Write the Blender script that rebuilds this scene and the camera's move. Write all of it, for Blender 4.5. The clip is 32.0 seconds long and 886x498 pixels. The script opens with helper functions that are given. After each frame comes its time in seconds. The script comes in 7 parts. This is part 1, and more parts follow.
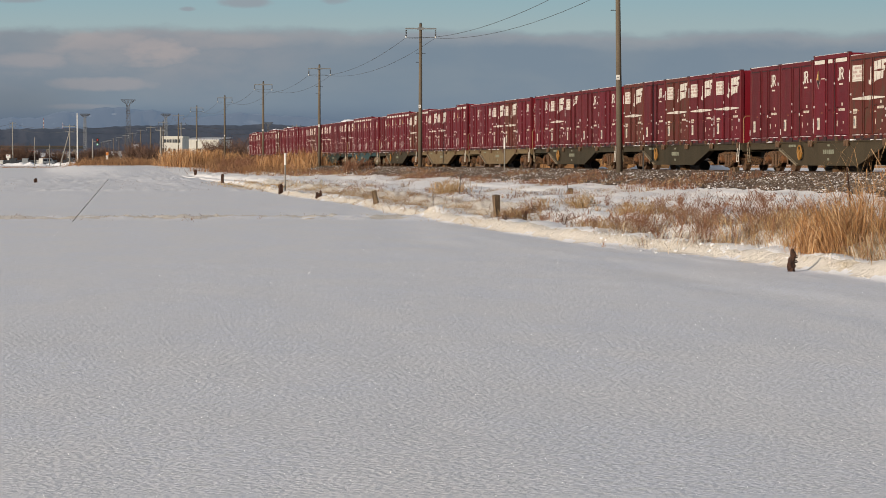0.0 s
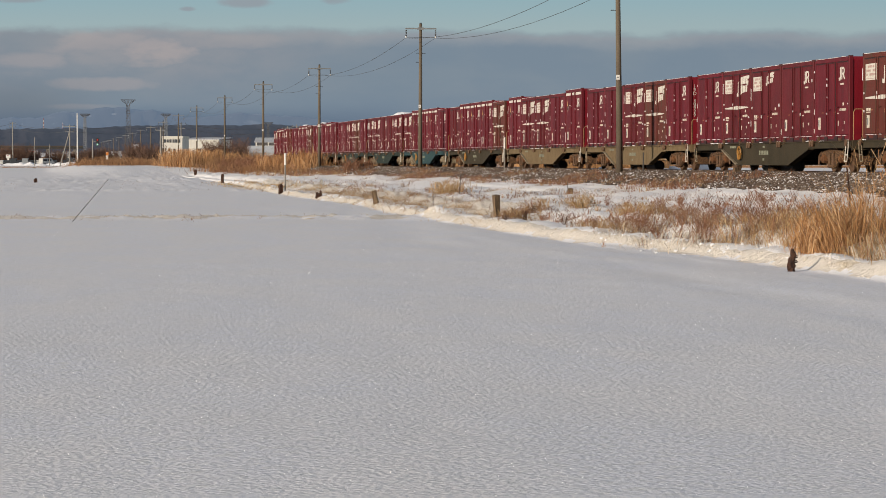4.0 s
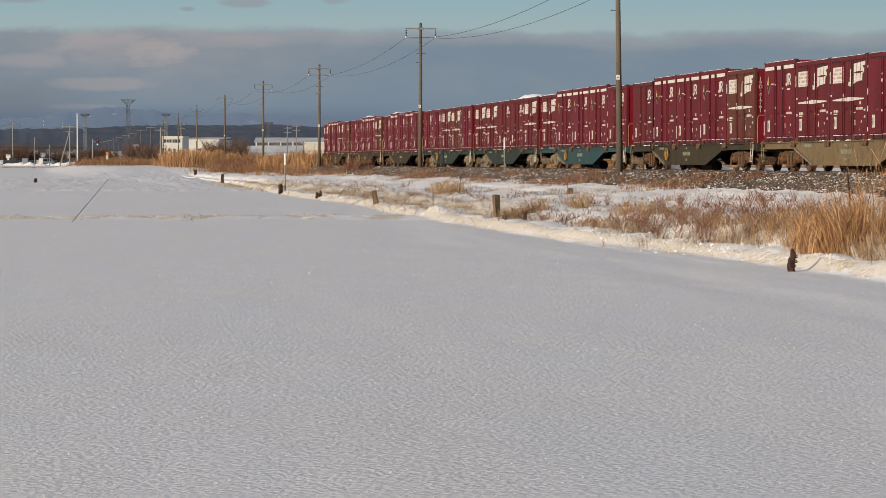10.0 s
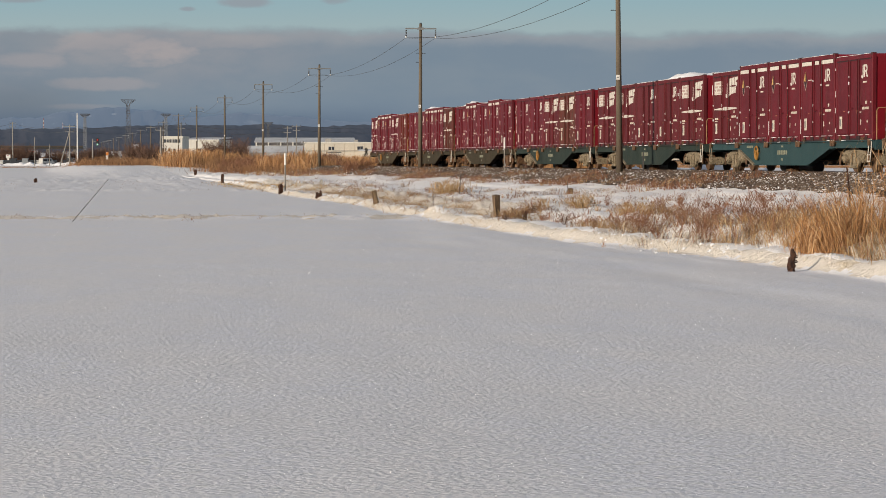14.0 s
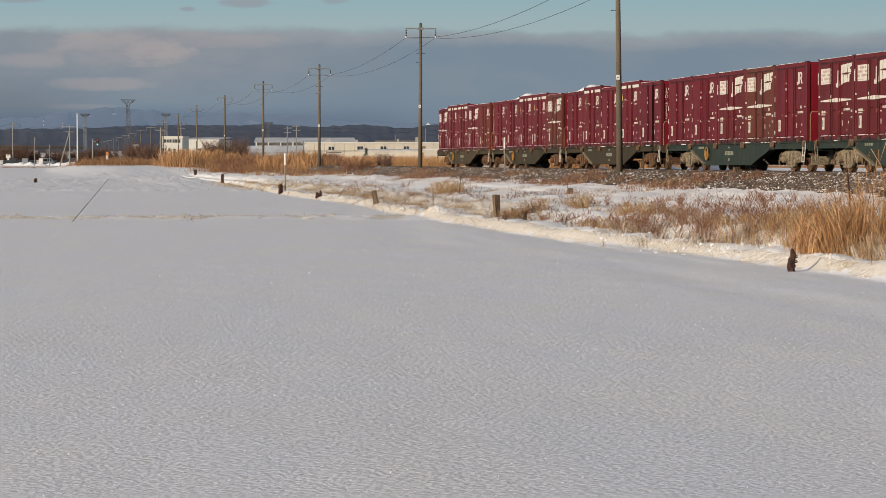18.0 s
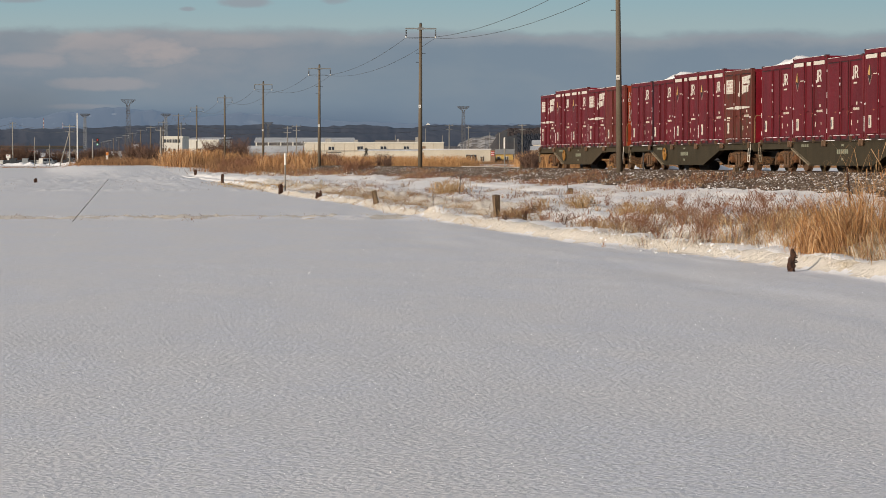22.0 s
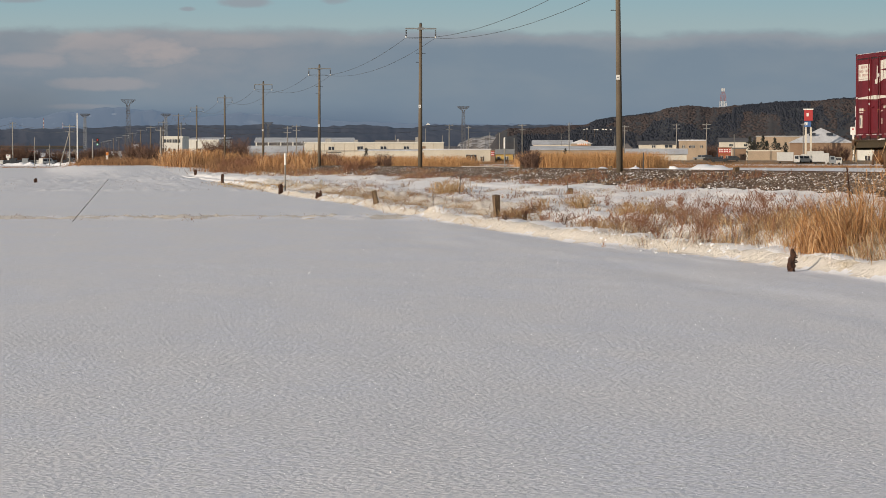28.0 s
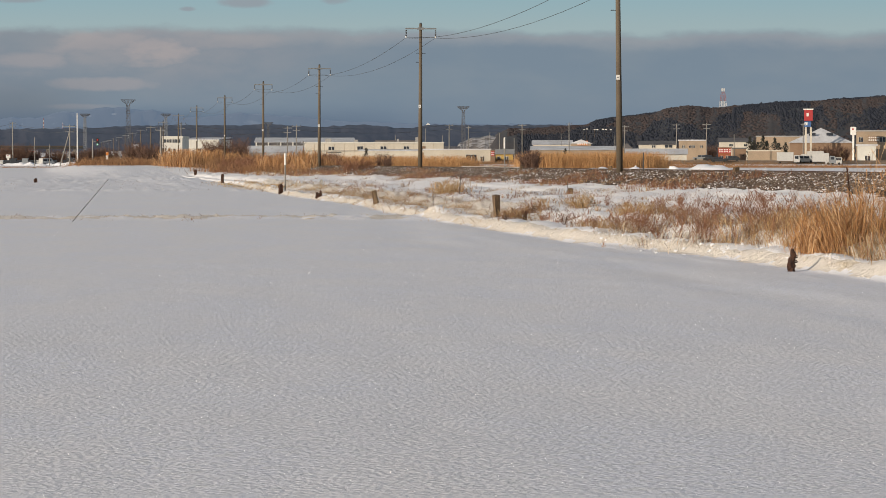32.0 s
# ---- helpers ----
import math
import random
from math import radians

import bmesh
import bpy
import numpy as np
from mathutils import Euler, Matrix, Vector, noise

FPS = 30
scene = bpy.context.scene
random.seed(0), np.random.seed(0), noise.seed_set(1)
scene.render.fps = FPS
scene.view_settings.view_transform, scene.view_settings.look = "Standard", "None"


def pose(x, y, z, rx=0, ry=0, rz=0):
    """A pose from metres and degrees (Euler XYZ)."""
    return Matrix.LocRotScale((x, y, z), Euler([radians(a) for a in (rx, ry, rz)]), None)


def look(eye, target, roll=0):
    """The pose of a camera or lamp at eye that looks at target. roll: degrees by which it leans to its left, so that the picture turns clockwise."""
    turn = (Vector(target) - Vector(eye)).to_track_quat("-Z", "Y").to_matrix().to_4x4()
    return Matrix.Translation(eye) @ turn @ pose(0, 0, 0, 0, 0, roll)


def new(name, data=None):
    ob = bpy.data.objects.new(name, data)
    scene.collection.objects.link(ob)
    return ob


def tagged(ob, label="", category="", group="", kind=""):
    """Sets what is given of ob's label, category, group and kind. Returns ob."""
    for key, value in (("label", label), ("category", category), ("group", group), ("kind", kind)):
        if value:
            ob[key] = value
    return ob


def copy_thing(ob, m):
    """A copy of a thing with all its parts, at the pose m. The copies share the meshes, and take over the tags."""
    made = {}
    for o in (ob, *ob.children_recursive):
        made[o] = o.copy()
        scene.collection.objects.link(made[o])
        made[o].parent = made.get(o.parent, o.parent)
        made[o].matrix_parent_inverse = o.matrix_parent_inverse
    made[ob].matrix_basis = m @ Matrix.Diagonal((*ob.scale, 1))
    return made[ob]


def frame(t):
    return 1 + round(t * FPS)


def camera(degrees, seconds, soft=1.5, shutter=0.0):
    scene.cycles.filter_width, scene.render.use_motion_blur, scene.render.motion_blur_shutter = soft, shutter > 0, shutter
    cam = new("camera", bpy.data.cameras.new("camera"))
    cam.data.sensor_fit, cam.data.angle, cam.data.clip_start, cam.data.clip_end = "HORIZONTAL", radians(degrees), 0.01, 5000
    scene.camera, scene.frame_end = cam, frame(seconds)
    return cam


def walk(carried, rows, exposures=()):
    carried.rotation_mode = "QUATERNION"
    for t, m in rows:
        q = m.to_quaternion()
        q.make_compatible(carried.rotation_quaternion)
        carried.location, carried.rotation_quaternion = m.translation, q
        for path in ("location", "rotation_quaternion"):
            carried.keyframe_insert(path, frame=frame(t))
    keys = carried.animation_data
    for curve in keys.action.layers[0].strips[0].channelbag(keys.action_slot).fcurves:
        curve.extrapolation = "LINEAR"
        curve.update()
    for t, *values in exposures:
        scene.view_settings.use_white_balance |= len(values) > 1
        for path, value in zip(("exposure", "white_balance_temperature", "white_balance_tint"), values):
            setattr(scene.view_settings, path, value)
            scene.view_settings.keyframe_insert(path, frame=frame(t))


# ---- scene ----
cam = camera(18.867, 32.0, soft=0.78)
RAIL = 1.18          # rail head above the snow field
TRACK_X = 25.745      # centre line of the track, which runs along y
walk(cam, [(0, pose(0, 0, 1.5, 88.125, 0, -8.605)), (32, pose(0, 0, 1.5, 88.125, 0, -8.605))], exposures=[(0, 0.0), (32, 0.0)])

# ---- light: a low winter sun from behind and to one side, pale sky, a bank of cloud along the horizon ----
SUN_EL, SUN_AZ = radians(11.8), radians(236.0)   # azimuth clockwise from +y
world = bpy.data.worlds.new("winter_sky")
scene.world = world
world.use_nodes = True
wt = world.node_tree
wt.nodes.clear()


def wmath(op, a, b=None, clamp=False):
    n = wt.nodes.new("ShaderNodeMath")
    n.operation, n.use_clamp = op, clamp
    for i, v in enumerate((a, b)):
        if v is None:
            continue
        if isinstance(v, (int, float)):
            n.inputs[i].default_value = v
        else:
            wt.links.new(v, n.inputs[i])
    return n.outputs[0]


def wmix(fac, a, b):
    n = wt.nodes.new("ShaderNodeMixRGB")
    for i, v in enumerate((fac, a, b)):
        if isinstance(v, (int, float)):
            n.inputs[i].default_value = v
        elif isinstance(v, tuple):
            n.inputs[i].default_value = (*v, 1)
        else:
            wt.links.new(v, n.inputs[i])
    return n.outputs[0]


def wnoise(vec, scale, detail, rough=0.55):
    n = wt.nodes.new("ShaderNodeTexNoise")
    n.inputs["Scale"].default_value, n.inputs["Detail"].default_value, n.inputs["Roughness"].default_value = scale, detail, rough
    wt.links.new(vec, n.inputs["Vector"])
    return n.outputs["Fac"]


def wstretch(vec, sx, sy, sz, ox=0.0, oy=0.0, oz=0.0):
    n = wt.nodes.new("ShaderNodeMapping")
    n.inputs["Scale"].default_value = (sx, sy, sz)
    n.inputs["Location"].default_value = (ox, oy, oz)
    wt.links.new(vec, n.inputs["Vector"])
    return n.outputs[0]


def wstep(v, lo, hi):
    n = wt.nodes.new("ShaderNodeMapRange")
    n.interpolation_type = "SMOOTHSTEP"
    n.inputs[1].default_value, n.inputs[2].default_value = lo, hi
    wt.links.new(v, n.inputs[0])
    return n.outputs[0]


sky = wt.nodes.new("ShaderNodeTexSky")
sky.sky_type, sky.sun_disc, sky.sun_elevation, sky.sun_rotation = "NISHITA", False, SUN_EL, SUN_AZ
sky.air_density, sky.dust_density, sky.ozone_density = 1.0, 1.4, 1.2
coord = wt.nodes.new("ShaderNodeTexCoord").outputs["Generated"]
split = wt.nodes.new("ShaderNodeSeparateXYZ")
wt.links.new(coord, split.inputs[0])
east, up = split.outputs[0], split.outputs[2]
SKY_K = 0.10
# colours are given as seen; the background's strength is taken out of them
k = 1.0 / SKY_K


def seen(r, g, b):
    return (r * k, g * k, b * k)


billow = wnoise(wstretch(coord, 30, 30, 75), 1.0, 7, 0.5)
puffs = wnoise(wstretch(coord, 55, 55, 130, 2.0, 0.7), 1.0, 7, 0.52)
fine = wnoise(wstretch(coord, 160, 160, 420, 5.0), 1.0, 6, 0.6)
edge = wmath("ADD", wmath("ADD", up, wmath("MULTIPLY", wstep(east, 0.10, 0.20), 0.0017)), wmath("MULTIPLY", wmath("SUBTRACT", billow, 0.5), 0.007))
edge = wmath("ADD", edge, wmath("MULTIPLY", wmath("SUBTRACT", fine, 0.5), 0.0022))
bank = wmath("SUBTRACT", 1.0, wstep(edge, 0.0470, 0.0512))
rim = wmath("MULTIPLY", bank, wstep(edge, 0.0425, 0.0482))
west = wmath("SUBTRACT", 1.0, wstep(east, 0.02, 0.15))
band = wmath("MULTIPLY", wstep(up, 0.018, 0.042), west)


def wblob(e, u, half_e, half_u):
    """A soft-edged cloud round a direction (east, up), frayed by the noises."""
    a = wmath("DIVIDE", wmath("SUBTRACT", east, e), half_e)
    b = wmath("DIVIDE", wmath("SUBTRACT", up, u), half_u)
    d = wmath("ADD", wmath("MULTIPLY", a, a), wmath("MULTIPLY", b, b))
    d = wmath("ADD", d, wmath("MULTIPLY", wmath("SUBTRACT", puffs, 0.5), 2.6))
    d = wmath("ADD", d, wmath("MULTIPLY", wmath("SUBTRACT", fine, 0.5), 1.2))
    return wmath("SUBTRACT", 1.0, wstep(d, 0.0, 1.5))


lit = wmath("MULTIPLY", wmath("MULTIPLY", wstep(puffs, 0.38, 0.68), band), 0.40)
for e, u, he, hu, amount in ((0.0417, 0.0408, 0.0170, 0.0055, 1.0), (0.0210, 0.0440, 0.0260, 0.0045, 0.7), (0.0290, 0.0290, 0.0230, 0.0024, 0.62), (0.0690, 0.0445, 0.0260, 0.0030, 0.5), (-0.0020, 0.0375, 0.0120, 0.0030, 0.55), (0.0150, 0.0205, 0.0130, 0.0012, 0.5)):
    lit = wmath("MAXIMUM", lit, wmath("MULTIPLY", wblob(e, u, he, hu), amount))
dark = wblob(-0.0070, 0.0468, 0.0170, 0.0062)
low = wmath("SUBTRACT", 1.0, wstep(up, 0.004, 0.030))
grey = wmix(wmath("MULTIPLY", wstep(billow, 0.35, 0.7), 0.6), seen(0.192, 0.250, 0.310), seen(0.228, 0.276, 0.322))
grey = wmix(wmath("MULTIPLY", low, 0.75), grey, seen(0.150, 0.206, 0.282))
grey = wmix(wmath("MULTIPLY", rim, 0.5), grey, seen(0.370, 0.375, 0.385))
grey = wmix(wmath("MULTIPLY", band, 0.35), grey, seen(0.300, 0.290, 0.302))
grey = wmix(wmath("MULTIPLY", lit, 0.62), grey, seen(0.445, 0.385, 0.372))
grey = wmix(wmath("MULTIPLY", dark, 0.75), grey, seen(0.230, 0.270, 0.310))
corner = wmath("MULTIPLY", wmath("SUBTRACT", 1.0, wstep(east, -0.01, 0.035)), wmath("SUBTRACT", 1.0, wstep(up, 0.020, 0.036)))
grey = wmix(wmath("MULTIPLY", corner, 0.6), grey, seen(0.155, 0.180, 0.212))
deep = wmath("MULTIPLY", wmath("SUBTRACT", 1.0, wstep(wmath("ADD", up, wmath("MULTIPLY", wmath("SUBTRACT", billow, 0.5), 0.004)), 0.0125, 0.0225)), wmath("SUBTRACT", 1.0, wstep(east, 0.09, 0.17)))
grey = wmix(wmath("MULTIPLY", deep, 0.85), grey, seen(0.113, 0.158, 0.226))
clear = wmix(wstep(up, 0.045, 0.066), seen(0.345, 0.440, 0.455), seen(0.275, 0.420, 0.470))
scud = 0.0
for e, u, he, hu in ((0.0765, 0.0593, 0.0090, 0.0022), (0.1090, 0.0602, 0.0065, 0.0016), (0.0550, 0.0568, 0.0030, 0.0009), (-0.0080, 0.0600, 0.0100, 0.0016)):
    scud = wmath("MAXIMUM", scud, wmath("MULTIPLY", wblob(e, u, he, hu), 0.8))
clear = wmix(scud, clear, seen(0.285, 0.315, 0.350))
near_sky = wmix(bank, clear, grey)
high = wstep(up, 0.09, 0.30)
veil = wmix(0.46, sky.outputs[0], seen(0.43, 0.425, 0.43))
full = wmix(high, near_sky, veil)
bg = wt.nodes.new("ShaderNodeBackground")
bg.inputs["Strength"].default_value = SKY_K
wt.links.new(full, bg.inputs["Color"])
wt.links.new(bg.outputs[0], wt.nodes.new("ShaderNodeOutputWorld").inputs["Surface"])

sun = new("sun", bpy.data.lights.new("sun", "SUN"))
sun.data.energy, sun.data.angle, sun.data.color = 4.3, radians(0.6), (1.0, 0.85, 0.67)
SUN_DIR = Vector((math.sin(SUN_AZ) * math.cos(SUN_EL), math.cos(SUN_AZ) * math.cos(SUN_EL), math.sin(SUN_EL)))
sun.matrix_world = look(SUN_DIR * 50, (0, 0, 0))


# ---- materials ----
def mat(name, c1, c2=None, rough=0.7, metal=0.0, scale=3.0, bump=0.15, fine=60.0, c3=None, amount=0.35, spec=0.5, glow=None, stretch=(1, 1, 1), lo=0.35, hi=0.65):
    """Two colours mixed by a coarse noise, a third by a finer one, and a fine relief."""
    m = bpy.data.materials.new(name)
    m.use_nodes = True
    t = m.node_tree
    p = t.nodes["Principled BSDF"]
    tc = t.nodes.new("ShaderNodeTexCoord")
    info = t.nodes.new("ShaderNodeObjectInfo")
    shift = t.nodes.new("ShaderNodeVectorMath")
    shift.operation = "MULTIPLY_ADD"
    t.links.new(info.outputs["Random"], shift.inputs[0])
    shift.inputs[1].default_value = (37, 61, 17)
    mp = t.nodes.new("ShaderNodeMapping")
    mp.inputs["Scale"].default_value = stretch
    t.links.new(tc.outputs["Object"], mp.inputs["Vector"])
    t.links.new(mp.outputs[0], shift.inputs[2])

    def noi(s, d=6):
        n = t.nodes.new("ShaderNodeTexNoise")
        n.inputs["Scale"].default_value, n.inputs["Detail"].default_value = s, d
        t.links.new(shift.outputs[0], n.inputs["Vector"])
        return n.outputs["Fac"]

    def ramp(f, a, b):
        r = t.nodes.new("ShaderNodeMapRange")
        r.inputs[1].default_value, r.inputs[2].default_value = a, b
        t.links.new(f, r.inputs[0])
        return r.outputs[0]

    def mix(f, a, b):
        n = t.nodes.new("ShaderNodeMixRGB")
        t.links.new(f, n.inputs[0])
        for i, v in ((1, a), (2, b)):
            if isinstance(v, tuple):
                n.inputs[i].default_value = (*v, 1)
            else:
                t.links.new(v, n.inputs[i])
        return n.outputs[0]

    c2 = c2 or tuple(v * 0.8 for v in c1)
    col = mix(ramp(noi(scale), lo, hi), c1, c2)
    f2 = noi(fine, 4)
    if c3:
        col = mix(ramp(noi(scale * 4.3), 1.0 - amount - 0.06, 1.0 - amount + 0.06), col, c3)
    dark = t.nodes.new("ShaderNodeMixRGB")
    dark.blend_type = "MULTIPLY"
    dark.inputs[0].default_value = 0.35
    t.links.new(col, dark.inputs[1])
    t.links.new(ramp(f2, 0.25, 0.6), dark.inputs[2])
    t.links.new(dark.outputs[0], p.inputs["Base Color"])
    p.inputs["Roughness"].default_value, p.inputs["Metallic"].default_value = rough, metal
    p.inputs["Specular IOR Level"].default_value = spec
    if bump:
        b = t.nodes.new("ShaderNodeBump")
        b.inputs["Strength"].default_value, b.inputs["Distance"].default_value = bump, 0.02
        t.links.new(f2, b.inputs["Height"])
        t.links.new(b.outputs[0], p.inputs["Normal"])
    if glow:
        p.inputs["Emission Color"].default_value, p.inputs["Emission Strength"].default_value = (*glow, 1), 1.0
    return m


def snow_mat(name, tint=(0.765, 0.772, 0.795), grain=0.9, dirt=None, dirt_amount=0.25, coarse=15.0, relief=0.016, soft=False):
    m = bpy.data.materials.new(name)
    m.use_nodes = True
    t = m.node_tree
    p = t.nodes["Principled BSDF"]
    tc = t.nodes.new("ShaderNodeTexCoord").outputs["Object"]

    def noi(s, d, stretch=(1, 1, 1)):
        mp = t.nodes.new("ShaderNodeMapping")
        mp.inputs["Scale"].default_value = stretch
        t.links.new(tc, mp.inputs[0])
        n = t.nodes.new("ShaderNodeTexNoise")
        n.inputs["Scale"].default_value, n.inputs["Detail"].default_value = s, d
        t.links.new(mp.outputs[0], n.inputs["Vector"])
        return n.outputs["Fac"]

    def mix(f, a, b, lo, hi):
        r = t.nodes.new("ShaderNodeMapRange")
        r.inputs[1].default_value, r.inputs[2].default_value = lo, hi
        t.links.new(f, r.inputs[0])
        n = t.nodes.new("ShaderNodeMixRGB")
        t.links.new(r.outputs[0], n.inputs[0])
        for i, v in ((1, a), (2, b)):
            if isinstance(v, tuple):
                n.inputs[i].default_value = (*v, 1)
            else:
                t.links.new(v, n.inputs[i])
        return n.outputs[0]

    cool = (tint[0] * 0.985, tint[1] * 0.985, tint[2] * 1.03)
    warm = (tint[0] * 1.02, tint[1] * 0.997, tint[2] * 1.0)
    col = mix(noi(0.8, 6, (1, 0.35, 1)), cool, warm, 0.38, 0.62)
    col = mix(noi(9, 5), tuple(v * 0.93 for v in tint), col, 0.3, 0.55)
    if dirt:
        col = mix(noi(3.0, 8, (1, 0.45, 1)), col, dirt, 1 - dirt_amount - 0.05, 1 - dirt_amount + 0.07)
    t.links.new(col, p.inputs["Base Color"])
    p.inputs["Roughness"].default_value = 0.75
    p.inputs["Specular IOR Level"].default_value = 0.25
    h = t.nodes.new("ShaderNodeMath")
    h.operation = "MULTIPLY_ADD"
    if soft:
        # short wind-packed flecks over faint lumps
        t.links.new(noi(6.0, 3), h.inputs[0])
        h.inputs[1].default_value = 0.35
        t.links.new(noi(coarse, 6), h.inputs[2])
    else:
        t.links.new(noi(coarse * 3.4, 4), h.inputs[0])
        h.inputs[1].default_value = 0.9
        t.links.new(noi(coarse, 6), h.inputs[2])
    b = t.nodes.new("ShaderNodeBump")
    b.inputs["Strength"].default_value, b.inputs["Distance"].default_value = grain, relief
    t.links.new(h.outputs[0], b.inputs["Height"])
    t.links.new(b.outputs[0], p.inputs["Normal"])
    return m


M = {}
M["snow"] = snow_mat("field_snow", grain=0.8, coarse=25.0, relief=0.0145, soft=True)
# lighter and warmer than the field: the bank's sunlit cream put into the tint
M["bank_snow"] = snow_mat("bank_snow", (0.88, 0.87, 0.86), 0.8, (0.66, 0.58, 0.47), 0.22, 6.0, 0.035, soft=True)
M["crust"] = snow_mat("crusted_bank_snow", (0.69, 0.645, 0.575), 0.8, (0.56, 0.475, 0.36), 0.33, 8.0, 0.05, soft=True)
M["gravel_bed"] = snow_mat("gravel_bed", (0.62, 0.61, 0.62), 1.0, (0.045, 0.032, 0.025), 0.72, 14.0, 0.05)
M["far_field"] = snow_mat("far_field_snow", (0.78, 0.785, 0.80), 0.4, (0.30, 0.22, 0.13), 0.24)
M["dry_bank"] = mat("dry_grass_bank", (0.30, 0.20, 0.11), (0.22, 0.14, 0.08), 0.95, scale=0.25, bump=0, c3=(0.55, 0.53, 0.50), amount=0.34)
M["loose_snow"] = snow_mat("loose_snow", (0.84, 0.85, 0.87), 0.5)
M["stone"] = mat("ballast_stone", (0.075, 0.05, 0.037), (0.17, 0.125, 0.10), 0.9, scale=1.7)
st = M["stone"].node_tree
geo = st.nodes.new("ShaderNodeNewGeometry")
rmp = st.nodes.new("ShaderNodeValToRGB")
rmp.color_ramp.interpolation = "CONSTANT"
for at_, col_ in ((0.0, (0.045, 0.03, 0.024)), (0.26, (0.10, 0.07, 0.052)), (0.58, (0.15, 0.115, 0.09)), (0.92, (0.62, 0.61, 0.62))):
    el = rmp.color_ramp.elements.new(at_)
    el.color = (*col_, 1)
rmp.color_ramp.elements.remove(rmp.color_ramp.elements[-1])
st.links.new(geo.outputs["Random Per Island"], rmp.inputs[0])
old = st.nodes["Principled BSDF"].inputs["Base Color"].links[0].from_socket
blend_ = st.nodes.new("ShaderNodeMixRGB")
blend_.inputs[0].default_value = 0.85
st.links.new(old, blend_.inputs[1])
st.links.new(rmp.outputs[0], blend_.inputs[2])
st.links.new(blend_.outputs[0], st.nodes["Principled BSDF"].inputs["Base Color"])
M["rail"] = mat("rusty_rail", (0.07, 0.04, 0.03), (0.11, 0.06, 0.04), 0.7, 0.4)
M["sleeper"] = mat("concrete_sleeper", (0.30, 0.27, 0.24), (0.42, 0.40, 0.37), 0.9)
M["pole"] = mat("pole_concrete", (0.110, 0.086, 0.062), (0.148, 0.118, 0.084), 0.9, scale=2, stretch=(1, 1, 0.3))
M["pole_grey"] = mat("grey_concrete", (0.20, 0.19, 0.175), (0.28, 0.265, 0.24), 0.9, scale=2)
M["steel"] = mat("galvanised_steel", (0.32, 0.33, 0.33), (0.24, 0.24, 0.24), 0.55, 0.5)
M["pylon"] = mat("pylon_steel", (0.10, 0.105, 0.115), (0.13, 0.13, 0.14), 0.7, 0.2)
M["dark_steel"] = mat("dark_steel", (0.035, 0.035, 0.037), (0.06, 0.055, 0.05), 0.6, 0.3)
M["porcelain"] = mat("porcelain", (0.75, 0.76, 0.76), (0.6, 0.6, 0.6), 0.25)
M["wire"] = mat("wire_black", (0.03, 0.03, 0.03), (0.05, 0.05, 0.05), 0.6)
M["black"] = mat("black_paint", (0.02, 0.02, 0.022), (0.03, 0.03, 0.03), 0.6)
M["white"] = mat("white_paint", (0.80, 0.79, 0.76), (0.70, 0.68, 0.64), 0.6)
M["old_wood"] = mat("weathered_wood", (0.10, 0.064, 0.038), (0.18, 0.12, 0.07), 0.9, stretch=(1, 1, 0.15), scale=9)
M["dark_wood"] = mat("dark_wet_wood", (0.022, 0.010, 0.007), (0.085, 0.036, 0.020), 0.9, scale=18, bump=0.6)


def strand_mat(name, *stops):
    """Dead stalks and leaves: each one takes its own shade between the given colours."""
    m = bpy.data.materials.new(name)
    m.use_nodes = True
    t = m.node_tree
    p = t.nodes["Principled BSDF"]
    r = t.nodes.new("ShaderNodeValToRGB")
    for i, c in enumerate(stops):
        at = i / (len(stops) - 1)
        el = r.color_ramp.elements[0] if i == 0 else r.color_ramp.elements[-1] if i == len(stops) - 1 else r.color_ramp.elements.new(at)
        el.position, el.color = at, (*c, 1)
    t.links.new(t.nodes.new("ShaderNodeNewGeometry").outputs["Random Per Island"], r.inputs[0])
    n = t.nodes.new("ShaderNodeTexNoise")
    n.inputs["Scale"].default_value, n.inputs["Detail"].default_value = 22, 3
    t.links.new(t.nodes.new("ShaderNodeTexCoord").outputs["Object"], n.inputs["Vector"])
    d = t.nodes.new("ShaderNodeMixRGB")
    d.blend_type, d.inputs[0].default_value = "MULTIPLY", 0.45
    t.links.new(r.outputs[0], d.inputs[1])
    t.links.new(n.outputs["Fac"], d.inputs[2])
    t.links.new(d.outputs[0], p.inputs["Base Color"])
    p.inputs["Roughness"].default_value, p.inputs["Specular IOR Level"].default_value = 0.8, 0.3
    return m


M["gold_leaf"] = strand_mat("golden_reed_leaf", (0.17, 0.072, 0.032), (0.64, 0.35, 0.15), (0.41, 0.195, 0.078), (0.80, 0.54, 0.31))
M["tan_leaf"] = strand_mat("tan_grass_leaf", (0.26, 0.14, 0.065), (0.60, 0.41, 0.21), (0.44, 0.26, 0.11), (0.72, 0.56, 0.36))
M["rust_stem"] = strand_mat("rusty_stem", (0.085, 0.036, 0.022), (0.37, 0.18, 0.105), (0.22, 0.098, 0.056), (0.46, 0.27, 0.17))
M["dark_stem"] = strand_mat("dark_stem", (0.028, 0.016, 0.012), (0.11, 0.055, 0.034), (0.06, 0.032, 0.022), (0.16, 0.09, 0.055))
M["frost_leaf"] = strand_mat("frosted_leaf", (0.52, 0.40, 0.27), (0.80, 0.76, 0.70), (0.62, 0.50, 0.36), (0.82, 0.81, 0.80))
